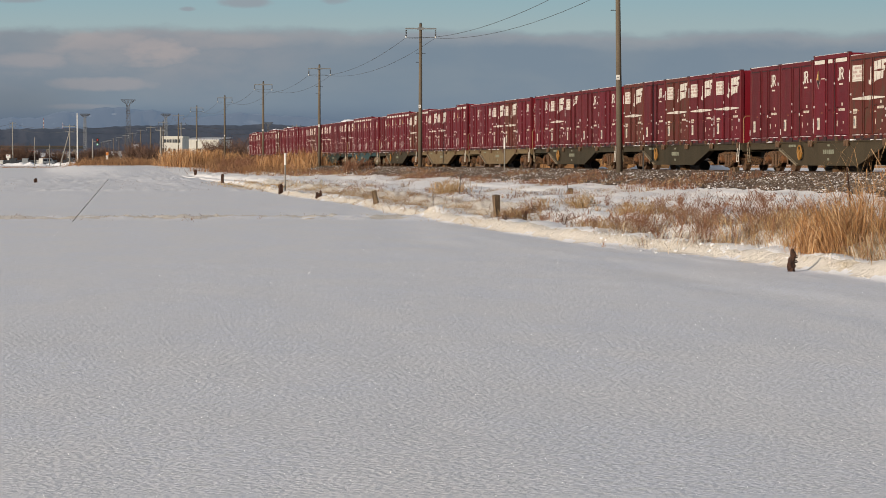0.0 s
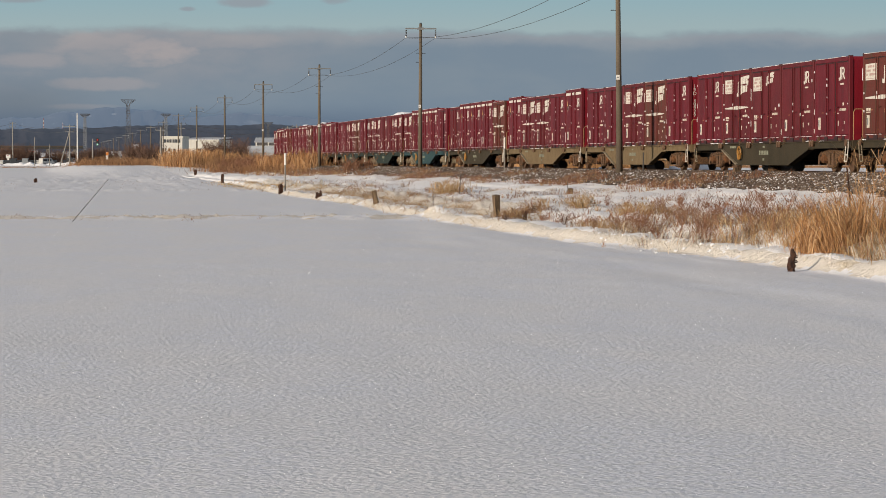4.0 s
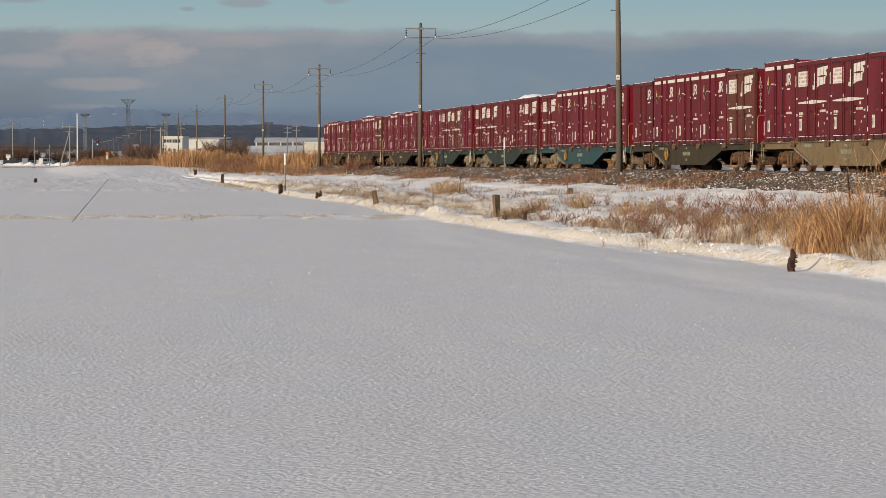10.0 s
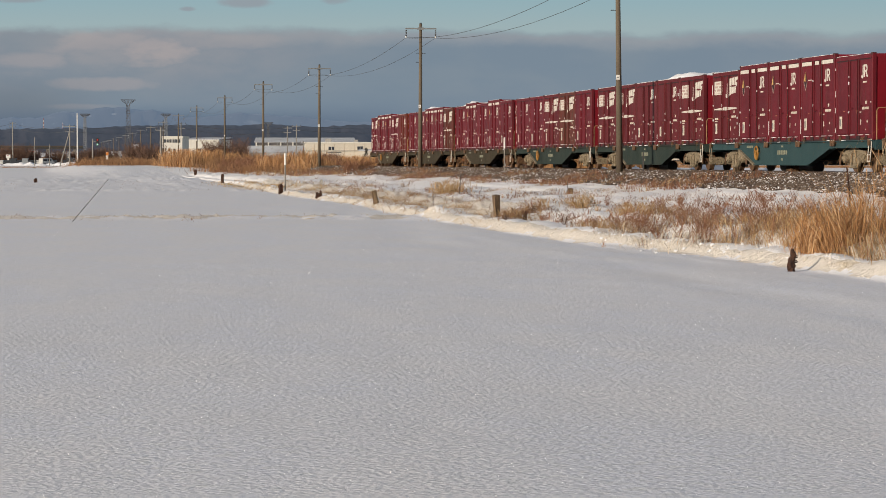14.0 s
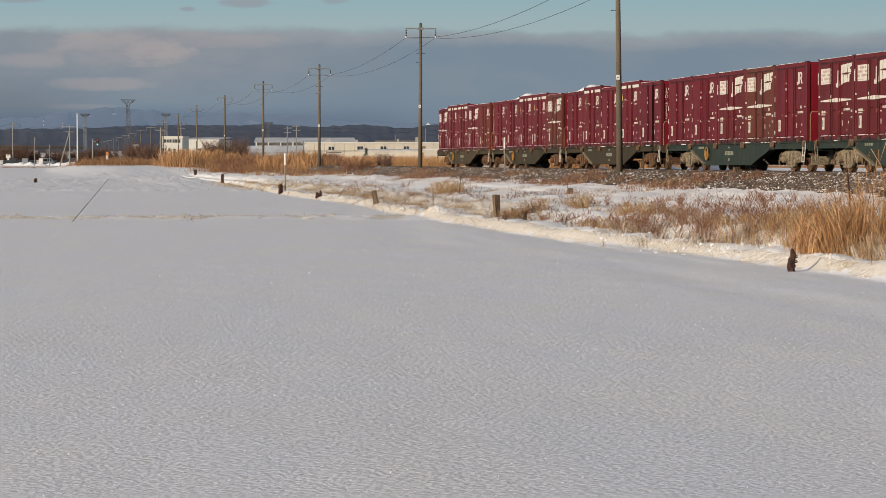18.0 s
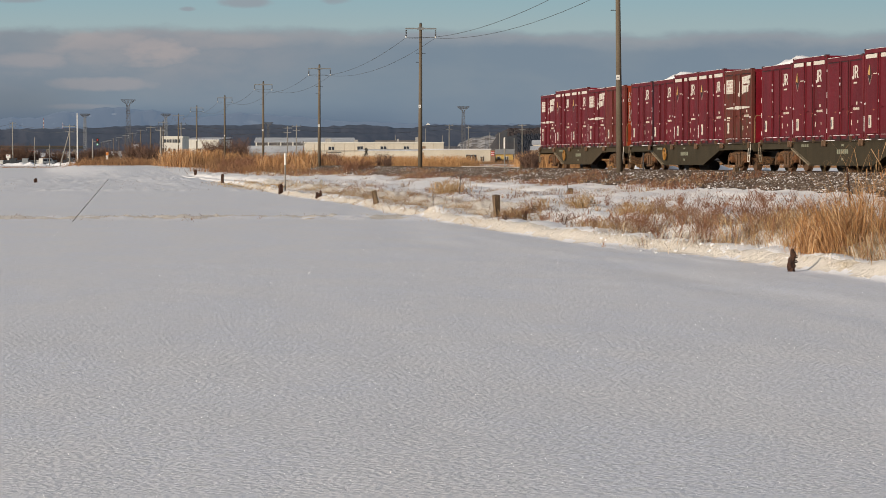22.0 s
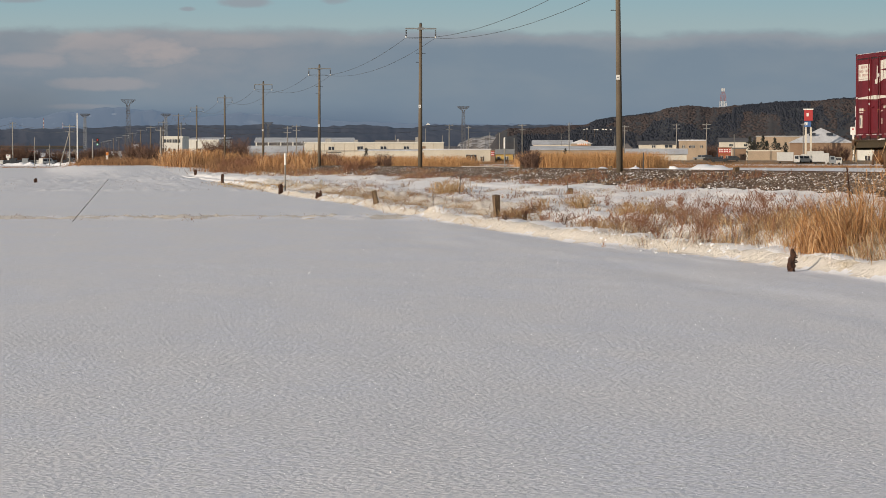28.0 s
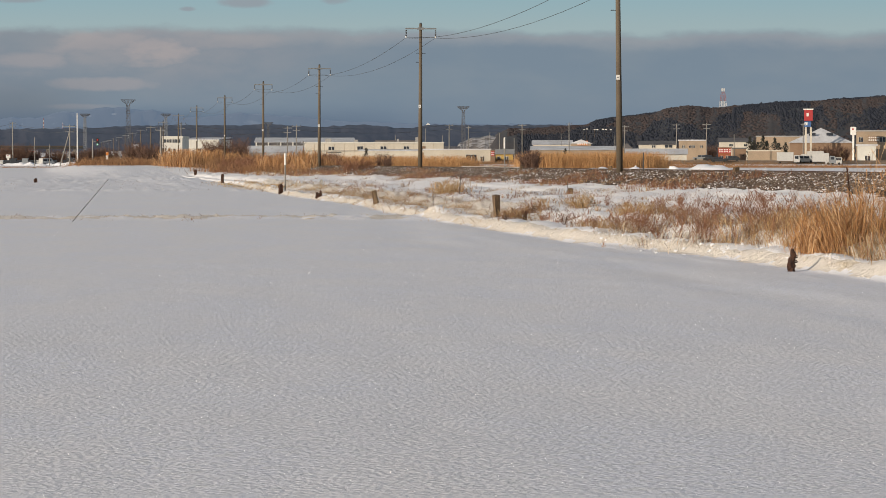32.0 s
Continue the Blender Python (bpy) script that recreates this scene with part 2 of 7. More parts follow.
M["reed"] = mat("dry_reed", (0.40, 0.20, 0.080), (0.56, 0.33, 0.145), 0.85, scale=2.5, bump=0)
M["straw"] = mat("dead_grass", (0.40, 0.27, 0.13), (0.52, 0.39, 0.22), 0.9, scale=2.5, bump=0)
M["weed"] = mat("rusty_weed", (0.155, 0.070, 0.036), (0.25, 0.125, 0.062), 0.9, scale=1.5, bump=0)
M["brush"] = mat("tangled_brush", (0.24, 0.12, 0.055), (0.36, 0.20, 0.095), 0.9, scale=0.4, bump=0)
M["thicket"] = mat("grey_thicket", (0.10, 0.055, 0.04), (0.16, 0.09, 0.06), 0.9, scale=0.5, bump=0)


# ---- mesh tools ----
def box(bm, x0, x1, y0, y1, z0, z1):
    m = Matrix.Translation(((x0 + x1) / 2, (y0 + y1) / 2, (z0 + z1) / 2)) @ Matrix.Diagonal((abs(x1 - x0), abs(y1 - y0), abs(z1 - z0), 1))
    return bmesh.ops.create_cube(bm, size=1, matrix=m)["verts"]


def rod(bm, a, b, r0, r1=None, n=8):
    a, b = Vector(a), Vector(b)
    m = Matrix.Translation((a + b) / 2) @ (b - a).to_track_quat("Z", "Y").to_matrix().to_4x4()
    return bmesh.ops.create_cone(bm, cap_ends=True, segments=n, radius1=r0, radius2=r0 if r1 is None else r1, depth=(b - a).length, matrix=m)["verts"]


def prism(bm, outline, y0, y1):
    """An outline in x and z, drawn out from y0 to y1."""
    lo = [bm.verts.new((x, y0, z)) for x, z in outline]
    hi = [bm.verts.new((x, y1, z)) for x, z in outline]
    n = len(outline)
    bm.faces.new(lo)
    bm.faces.new(hi[::-1])
    for i in range(n):
        bm.faces.new((lo[i], hi[i], hi[(i + 1) % n], lo[(i + 1) % n]))
    bmesh.ops.recalc_face_normals(bm, faces=bm.faces[:])


def part(name, bm, material, parent=None, label="", bevel=0.0, smooth=False):
    if bevel:
        bmesh.ops.bevel(bm, geom=bm.edges[:], offset=bevel, segments=1, affect="EDGES")
    me = bpy.data.meshes.new(name)
    bm.to_mesh(me)
    bm.free()
    me.materials.append(material)
    if smooth:
        me.polygons.foreach_set("use_smooth", [True] * len(me.polygons))
    ob = new(name, me)
    ob.parent = parent
    if label:
        ob["label"] = label
    return ob


def raw(name, verts, faces, material, parent=None):
    me = bpy.data.meshes.new(name)
    me.from_pydata(verts, [], faces)
    me.materials.append(material)
    me.update()
    ob = new(name, me)
    ob.parent = parent
    return ob


def empty(name, m=None):
    ob = new(name)
    ob.empty_display_size = 0.2
    if m is not None:
        ob.matrix_basis = m
    return ob


def spot(bearing, d):
    """A place on the plan, by its bearing from +y in degrees and its distance."""
    return d * math.sin(radians(bearing)), d * math.cos(radians(bearing))


# ---- the ground: one sheet, with the paddy banks, the railway bank and the far fields ----
def smooth(x, a, b):
    t = min(1.0, max(0.0, (x - a) / (b - a)))
    return t * t * (3 - 2 * t)


def nz(x, y, z=0.0):
    return noise.noise(Vector((x, y, z)))


PROFILE = [(-9999, 0), (9.88, 0), (9.99, 0.05), (10.10, 0.14), (10.24, 0.185), (10.5, 0.195), (11.0, 0.16), (11.25, 0.24), (11.65, 0.37), (12.2, 0.42), (14.0, 0.41), (16.5, 0.44), (19.0, 0.54), (20.6, 0.64),
           (21.3, 0.76), (22.6, 0.98), (23.3, 1.12), (24.3, 1.13), (24.8, 1.03), (27.0, 1.02), (28.4, 1.0), (30.0, 0.55), (32.0, 0.1), (33.0, 0.0), (9999, 0)]


def bank_profile(x):
    for (xa, za), (xb, zb) in zip(PROFILE, PROFILE[1:]):
        if x < xb:
            return za + (zb - za) * (x - xa) / (xb - xa)
    return 0.0


def bund(x, y, yc, slope, w, h):
    """A low snowed-over bank across the paddies."""
    d = (y - yc - slope * x - 0.5 * nz(x * 0.15, yc)) / w
    if abs(d) > 3:
        return 0.0
    return h * math.exp(-d * d) * max(0.15, 0.6 + 0.4 * nz(x * 0.5, y * 0.9, 3.0) + 0.45 * nz(x * 2.6, y * 2.6, 8.0) + 0.55 * nz(x * 6.5, y * 6.5, 1.0))


def edge_shift(x, y):
    """How far the bank's foot swings away from a straight line."""
    near = 0.56 * (1 - smooth(y, 39, 54)) * (1 - smooth(x, 10.9, 11.6))
    far = (0.9 * smooth(y, 68, 95) + 1.9 * smooth(y, 110, 185)) * (1 - smooth(x, 13, 18))
    wob = (0.15 * nz(y * 0.06, 0.0, 5.0) + 0.10 * nz(y * 0.5, 1.0, 2.0)) * smooth(y, 45, 60) + 0.07 * nz(y * 2.3, x, 7.0)
    return wob * (1 - smooth(x, 18, 22)) - near - far


def foot_x(px, y):
    """The x at which the bank's outline stands at px, for a given y."""
    x = px
    for _ in range(4):
        x = px - edge_shift(x, y)
    return x


def ground_z(x, y):
    far = smooth(y, 480, 700)
    px = x + edge_shift(x, y) * smooth(y, 20, 30)
    z = bank_profile(px) * (1 - far)
    if 9.6 < x < 22.5 and y < 420:
        f = smooth(px, 9.7, 10.3) * (1 - 0.6 * smooth(x, 20.0, 22.0))
        lump = 0.14 + 0.60 * smooth(px, 11.0, 11.4) * (1 - 0.75 * smooth(px, 11.8, 12.6)) + 0.5 * smooth(y, 60, 85) * smooth(px, 11.0, 11.4) * (1 - 0.8 * smooth(px, 12.4, 13.4))
        # wind-carved drifts that run aslant along the bank
        drift = nz(x * 0.42 + y * 0.10, y * 0.055 - x * 0.1, 17.0)
        z += 0.27 * smooth(px, 11.8, 13.4) * (1 - smooth(x, 18.5, 20.5)) * (abs(drift) ** 0.8 - 0.25)
        z += 0.16 * smooth(px, 11.4, 12.6) * (1 - smooth(x, 19.0, 20.5)) * (0.3 - abs(nz(x * 0.55, y * 0.22, 21.0)) - 0.5 * abs(nz(x * 1.6, y * 0.6, 23.0)))
        if y < 130:
            z -= 0.07 * smooth(px, 10.2, 10.4) * (1 - smooth(px, 11.1, 11.4)) * smooth(nz(x * 2.4, y * 0.9, 71.0), 0.18, 0.42)
        z += f * (0.09 * nz(x * 0.8, y * 0.5, 1.0) + lump * (0.085 * nz(x * 2.2, y * 1.4, 4.0) + 0.06 * nz(x * 5.5, y * 3.2, 6.0) + 0.03 * nz(x * 11, y * 6, 9.0)))
    if x < 12:
        z += bund(x, y, 70.4, -0.15, 1.25, 0.13) + bund(x, y, 138.0, -0.15, 1.3, 0.13) + bund(x, y, 205.0, -0.15, 2.4, 0.16)
        # the drifted snow plateau where the paddies end
        z += 0.16 * smooth(y, 150, 200) * smooth(x, 6, 10)
    if 0 < x < 22 and 200 < y < 720:
        flat = (0.94 + 0.05 * nz(x * 0.3, y * 0.05, 3.0)) * smooth(y, 222, 300) * (1 - far) * smooth(x, 0.5, 9.0 - 3.0 * smooth(y, 300, 400))
        z = max(z, flat)
    # dry banks and yards on which the town stands
    if y > 560:
        z += (0.5 + 1.35 * smooth(x / y, 0.14, 0.165)) * smooth(y, 655, 690) * (1 - smooth(y, 1500, 2500))
    if 110 < y < 330 and x < 12:
        fade = smooth(y, 110, 160) * (1 - smooth(y, 280, 330))
        z += fade * (0.06 * nz(x * 0.45, y * 0.16, 14.0) + 0.03 * nz(x * 1.3, y * 0.12, 34.0) + 0.015 * nz(x * 3.0, y * 0.2, 36.0))
    if y < 300 and x < 10:
        z += 0.02 * nz(x * 0.3, y * 0.22, 9.0) + 0.008 * nz(x * 1.6, y * 1.1, 12.0)
        if x > 3:
            # drifts trailing along the foot of the bank
            z += smooth(x, 5.0, 8.5) * (1 - smooth(y, 75, 110)) * (0.030 * nz(x * 0.75 - y * 0.02, y * 0.09, 41.0) + 0.012 * nz(x * 2.1, y * 0.35, 43.0))
    return z


def steps(*runs):
    out = []
    for a, b, n in runs:
        out += list(np.linspace(a, b, n, endpoint=False))
    return out


def graded(a, b, first, ratio):
    out, s = [], first
    while a < b:
        out.append(a)
        a += s
        s *= ratio
    return out


xs = steps((-3000, -300, 12), (-300, -60, 16), (-60, -12, 60), (-12, 9.6, 150), (9.6, 14.0, 52), (14.0, 23.4, 62), (23.4, 34, 16), (34, 120, 18), (120, 600, 14), (600, 3001, 12))
xs.append(3000.0)
ys = steps((-400, 0, 6), (0, 30, 50)) + graded(30, 67, 0.13, 1.0062) + steps((67, 74, 70)) + graded(74, 420, 0.34, 1.0062) + steps((420, 1000, 60), (1000, 4900, 16)) + [4900.0]
gv = [(x, y, ground_z(x, y)) for y in ys for x in xs]
nx = len(xs)
gf, gm = [], []
for j in range(len(ys) - 1):
    for i in range(nx - 1):
        gf.append((j * nx + i, j * nx + i + 1, (j + 1) * nx + i + 1, (j + 1) * nx + i))
        cx, cy = (xs[i] + xs[i + 1]) / 2, (ys[j] + ys[j + 1]) / 2
        if 674 < cy < 705 and cx / cy > 0.15:
            gm.append(4)
        elif cy > 560 and (ground_z(cx, cy) > 0.12 or cy > 700):
            gm.append(3)
        elif cy > 420:
            gm.append(0)
        elif 20.9 + 0.5 * nz(cy * 0.4, 3.0) < cx < 31:
            gm.append(2)
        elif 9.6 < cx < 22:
            # crusted, straw-mixed snow on the two steep faces, cleaner sunlit-tinted snow on and above them
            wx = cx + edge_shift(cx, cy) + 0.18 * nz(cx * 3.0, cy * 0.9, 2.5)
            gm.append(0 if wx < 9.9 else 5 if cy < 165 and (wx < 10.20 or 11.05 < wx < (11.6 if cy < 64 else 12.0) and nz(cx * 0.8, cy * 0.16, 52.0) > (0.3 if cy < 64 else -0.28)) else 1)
        elif abs(cy - 70.4 + 0.15 * cx - 0.5 * nz(cx * 0.15, 70.4)) < 1.1 and nz(cx * 0.7, cy * 1.1, 53.0) > -0.02:
            gm.append(5)
        else:
            gm.append(0)
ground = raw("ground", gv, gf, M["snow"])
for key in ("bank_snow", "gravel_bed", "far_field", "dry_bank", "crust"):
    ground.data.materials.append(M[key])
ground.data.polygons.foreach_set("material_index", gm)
ground.data.polygons.foreach_set("use_smooth", [True] * len(gf))
tagged(ground, "snow-covered paddy field with a railway bank across it", "ground", kind="structure")

# ---- track ----
def build_track():
    for side in (-1, 1):
        bm = bmesh.new()
        x = TRACK_X + side * 0.5685
        for lo, hi, w in ((RAIL - 0.153, RAIL - 0.135, 0.064), (RAIL - 0.135, RAIL - 0.04, 0.010), (RAIL - 0.04, RAIL, 0.033)):
            box(bm, x - w, x + w, -60, 1500, lo, hi)
        tagged(part("rail", bm, M["rail"]), "rusty steel rail on a ballasted track", "rail", kind="structure")


build_track()
bm = bmesh.new()
box(bm, TRACK_X - 1.0, TRACK_X + 1.0, -0.11, 0.11, RAIL - 0.35, RAIL - 0.165)
sleeper = tagged(part("sleeper", bm, M["sleeper"], bevel=0.02), "grey concrete railway sleeper in snowy ballast", "sleeper", "sleepers of the track")
sleeper.location.y = 60
for i in range(1, 190):
    copy_thing(sleeper, pose(0, 60 + i * 0.7, 0))


def scatter_stones(name, label, n, x0, x1, y0, y1, s0, s1, material, z_off=0.0, seed=1, patchy=None):
    rng = np.random.default_rng(seed)
    base = np.array([[-1, -1, -1], [1, -1, -1], [1, 1, -1], [-1, 1, -1], [-1, -1, 1], [1, -1, 1], [1, 1, 1], [-1, 1, 1]], float)
    quads = np.array([[0, 3, 2, 1], [4, 5, 6, 7], [0, 1, 5, 4], [1, 2, 6, 5], [2, 3, 7, 6], [3, 0, 4, 7]])
    px = rng.uniform(x0, x1, n)
    py = y0 + (y1 - y0) * rng.random(n) ** 1.35
    if patchy is not None:
        keep = [nz(u * 1.1, v * 0.30, 41.0) + 0.6 * nz(u * 3.0, v * 0.9, 43.0) > patchy for u, v in zip(px, py)]
        px, py = px[keep], py[keep]
        n = len(px)
    vs = np.empty((n, 8, 3))
    for i in range(n):
        s = rng.uniform(s0, s1) / 2
        v = base * s * rng.uniform(0.6, 1.15, (8, 3)) * rng.uniform(0.7, 1.2, 3)
        a, b = rng.uniform(0, 6.28), rng.uniform(-0.6, 0.6)
        ca, sa, cb, sb = math.cos(a), math.sin(a), math.cos(b), math.sin(b)
        v = v @ np.array([[1, 0, 0], [0, cb, sb], [0, -sb, cb]]) @ np.array([[ca, sa, 0], [-sa, ca, 0], [0, 0, 1]])
        vs[i] = v + (px[i], py[i], ground_z(px[i], py[i]) + s * 0.5 + z_off)
    fs = (quads[None] + (np.arange(n) * 8)[:, None, None]).reshape(-1, 4)
    return tagged(raw(name, vs.reshape(-1, 3).tolist(), fs.tolist(), material), label, "gravel", kind="stuff")


scatter_stones("ballast", "brown track ballast stones dusted with snow", 100000, 20.9, 25.2, 66, 230, 0.03, 0.07, M["stone"])
scatter_stones("ballast_snow", "small lumps of snow lodged between ballast stones", 15000, 20.9, 23.6, 66, 230, 0.02, 0.048, M["loose_snow"], 0.010, 3, 0.0)

# ---- line-side poles and their two wires ----
POLE_X = 22.9
POLE_YS = [104.2, 160.6, 219.8, 275.7, 333.5, 393.4, 445.8, 501.2] + [557.0 + 56 * i for i in range(9)]


def line_pole(detail=True):
    p = empty("utility_pole")
    bm = bmesh.new()
    rod(bm, (0, 0, -0.4), (0, 0, 8.86), 0.135, 0.085, 14)
    part("pole_shaft", bm, M["pole"], p, smooth=True)
    bm = bmesh.new()
    rod(bm, (0, 0, 8.8), (0, 0, 8.95), 0.075, 0.07, 10)
    part("pole_cap", bm, M["dark_steel"], p)
    bm = bmesh.new()
    box(bm, -0.95, 0.95, -0.14, -0.07, 8.55, 8.63)
    arm = part("crossarm", bm, M["steel"], p)
    bm = bmesh.new()
    box(bm, -0.17, 0.17, -0.16, 0.12, 8.52, 8.66)
    part("collar", bm, M["steel"], arm)
    for side in (-1, 1):
        bm = bmesh.new()
        for k in range(4):
            rod(bm, (side * 0.9, -0.1, 8.50 - k * 0.1), (side * 0.9, -0.1, 8.43 - k * 0.1), 0.035, 0.055, 8)
        ins = part("insulator", bm, M["dark_steel"], p)
        bm = bmesh.new()
        rod(bm, (side * 0.9, -0.1, 8.14), (side * 0.9, -0.1, 8.02), 0.05, 0.05, 8)
        part("clamp", bm, M["porcelain"], ins)
    bm = bmesh.new()
    rod(bm, (-0.9, -0.1, 8.06), (0.9, -0.1, 8.06), 0.012, n=5)
    part("spacer_bar", bm, M["wire"], p)
    for z, x0, x1 in ((7.1, -0.28, 0.3), (6.55, -0.3, 0.0)):
        bm = bmesh.new()
        rod(bm, (x0, 0, z), (x1, 0, z), 0.016, n=5)
        part("step_bolt", bm, M["dark_steel"], p)
    bm = bmesh.new()
    box(bm, -0.13, 0.02, -0.135, -0.122, 3.78, 3.98)
    plate = part("number_plate", bm, M["white"], p, "small white plate")
    bm = bmesh.new()
    box(bm, -0.10, -0.01, -0.139, -0.135, 3.87, 3.89)
    part("mark", bm, M["dark_steel"], plate)
    return tagged(p, "brown concrete utility pole with two hanging insulators", "utility pole", "poles along the railway")


def pole_foot(y):
    return 0.98 - 1.0 * smooth(y, 320, 600) - (0.38 if 215 < y < 225 else 0.1 if 270 < y < 340 else 0.0)


first = line_pole()
for i, y in enumerate(POLE_YS):
    m = pose(POLE_X, y, pole_foot(y), 0, -0.7 if i == 0 else 0.2, (i * 7 % 5 - 2) * 1.5)
    if i:
        copy_thing(first, m)
    else:
        first.matrix_basis = m


def wire(points, r, label, name="wire"):
    cu = bpy.data.curves.new(name, "CURVE")
    cu.dimensions, cu.bevel_depth, cu.bevel_resolution = "3D", r, 1
    s = cu.splines.new("POLY")
    s.points.add(len(points) - 1)
    for p, q in zip(s.points, points):
        p.co = (*q, 1)
    cu.materials.append(M["wire"])
    return tagged(new(name, cu), label, "wire", "wires of the pole line")


def sagging(a, b, sag, n=14):
    a, b = Vector(a), Vector(b)
    return [tuple(a.lerp(b, i / n) - Vector((0, 0, 4 * sag * (i / n) * (1 - i / n)))) for i in range(n + 1)]


for side in (-1, 1):
    for y0, y1 in zip([POLE_YS[0] - 55] + POLE_YS, POLE_YS):
        wire(sagging((POLE_X + side * 0.9, y0, 8.02 + pole_foot(y0)), (POLE_X + side * 0.9, y1, 8.02 + pole_foot(y1)), 0.75), 0.011, "thin black wire strung between line-side poles")

# ---- vegetation ----
def blades(name, label, spots, n, h0, h1, width, lean, material, seed, curl=0.4, category="grass", plume=0.0):
    """Many thin bent ribbons that grow from the ground round the given spots (x, y, spread)."""
    rng = np.random.default_rng(seed)
    verts, faces = [], []
    for i in range(n):
        sx, sy, sr = spots[rng.integers(len(spots))]
        x, y = sx + rng.normal(0, sr), sy + rng.normal(0, sr * 1.4)
        z = ground_z(x, y) - 0.03
        h, w = rng.uniform(h0, h1), width * rng.uniform(0.6, 1.3)
        a, f = rng.uniform(0, 6.283), rng.uniform(0, 6.283)
        l = abs(rng.normal(0, lean)) * h
        dx, dy = math.cos(a) * l, math.sin(a) * l
        wx, wy = math.cos(f) * w / 2, math.sin(f) * w / 2
        k = len(verts)
        bend = rng.uniform(0, curl)
        for j, t in enumerate((0.0, 0.4, 0.75, 1.0)):
            c = t ** (1.6 + bend)
            ww = 1.0 - 0.75 * t
            if plume and j == 3:
                ww = plume
            zz = z + h * (t - bend * 0.55 * t ** 3)
            verts += [(x + dx * c - wx * ww, y + dy * c - wy * ww, zz), (x + dx * c + wx * ww, y + dy * c + wy * ww, zz)]
        for j in range(3):
            faces.append((k + 2 * j, k + 2 * j + 1, k + 2 * j + 3, k + 2 * j + 2))
    return tagged(raw(name, verts, faces, material), label, category, kind="stuff")


def twig_bush(name, label, spots, material, seed, height=0.8, stems=9, twigs=7, width=0.014, spread=0.5, category="shrub", together=False, heads=0.0):
    """Bare shrubs: stems that fork into finer twigs. One object a shrub, or one for a whole thicket."""
    rng = np.random.default_rng(seed)
    made, verts, faces = [], [], []

    def strip(p, q, w0, w1):
        f = rng.uniform(0, 6.283)
        wx, wy = math.cos(f) / 2, math.sin(f) / 2
        k = len(verts)
        verts.extend([(p[0] - wx * w0, p[1] - wy * w0, p[2]), (p[0] + wx * w0, p[1] + wy * w0, p[2]), (q[0] + wx * w1, q[1] + wy * w1, q[2]), (q[0] - wx * w1, q[1] - wy * w1, q[2])])
        faces.append((k, k + 1, k + 2, k + 3))

    for sx, sy, size in spots:
        z = ground_z(sx, sy) - 0.04
        for s in range(stems):
            a = rng.uniform(0, 6.283)
            h = height * size * rng.uniform(0.55, 1.1)
            out = spread * h * rng.uniform(0.2, 1.0)
            bx, by = (sx + rng.normal(0, 0.18 * size), sy + rng.normal(0, 0.22 * size)) if together else (sx + rng.normal(0, 0.012), sy + rng.normal(0, 0.012))
            base = Vector((bx, by, z))
            mid = base + Vector((math.cos(a) * out * 0.35, math.sin(a) * out * 0.35, h * 0.55))
            tip = base + Vector((math.cos(a) * out, math.sin(a) * out, h))
            strip(base, mid, width * 1.5, width)
            strip(mid, tip, width, width * 0.5)
            for t in range(twigs):
                u = rng.uniform(0.25, 0.95)
                p = base.lerp(mid, u / 0.55) if u < 0.55 else mid.lerp(tip, (u - 0.55) / 0.45)
                b = rng.uniform(0, 6.283)
                r = 0.32 * h * rng.uniform(0.4, 1.0)
                q = p + Vector((math.cos(b) * r * 0.7, math.sin(b) * r * 0.7, r * rng.uniform(0.4, 1.0)))
                strip(p, q, width * 0.8, width * 0.35)
                if heads:
                    # a small dry seed head
                    strip(q, q + Vector((rng.normal(0, heads), rng.normal(0, heads), heads * rng.uniform(1.5, 3.5))), heads * rng.uniform(0.8, 1.6), heads * 0.3)
        if not together:
            made.append(tagged(raw(name, verts, faces, material), label, category, "shrubs on the railway bank"))
            verts, faces = [], []
    if together:
        made.append(tagged(raw(name, verts, faces, material), label, category, kind="stuff"))
    return made


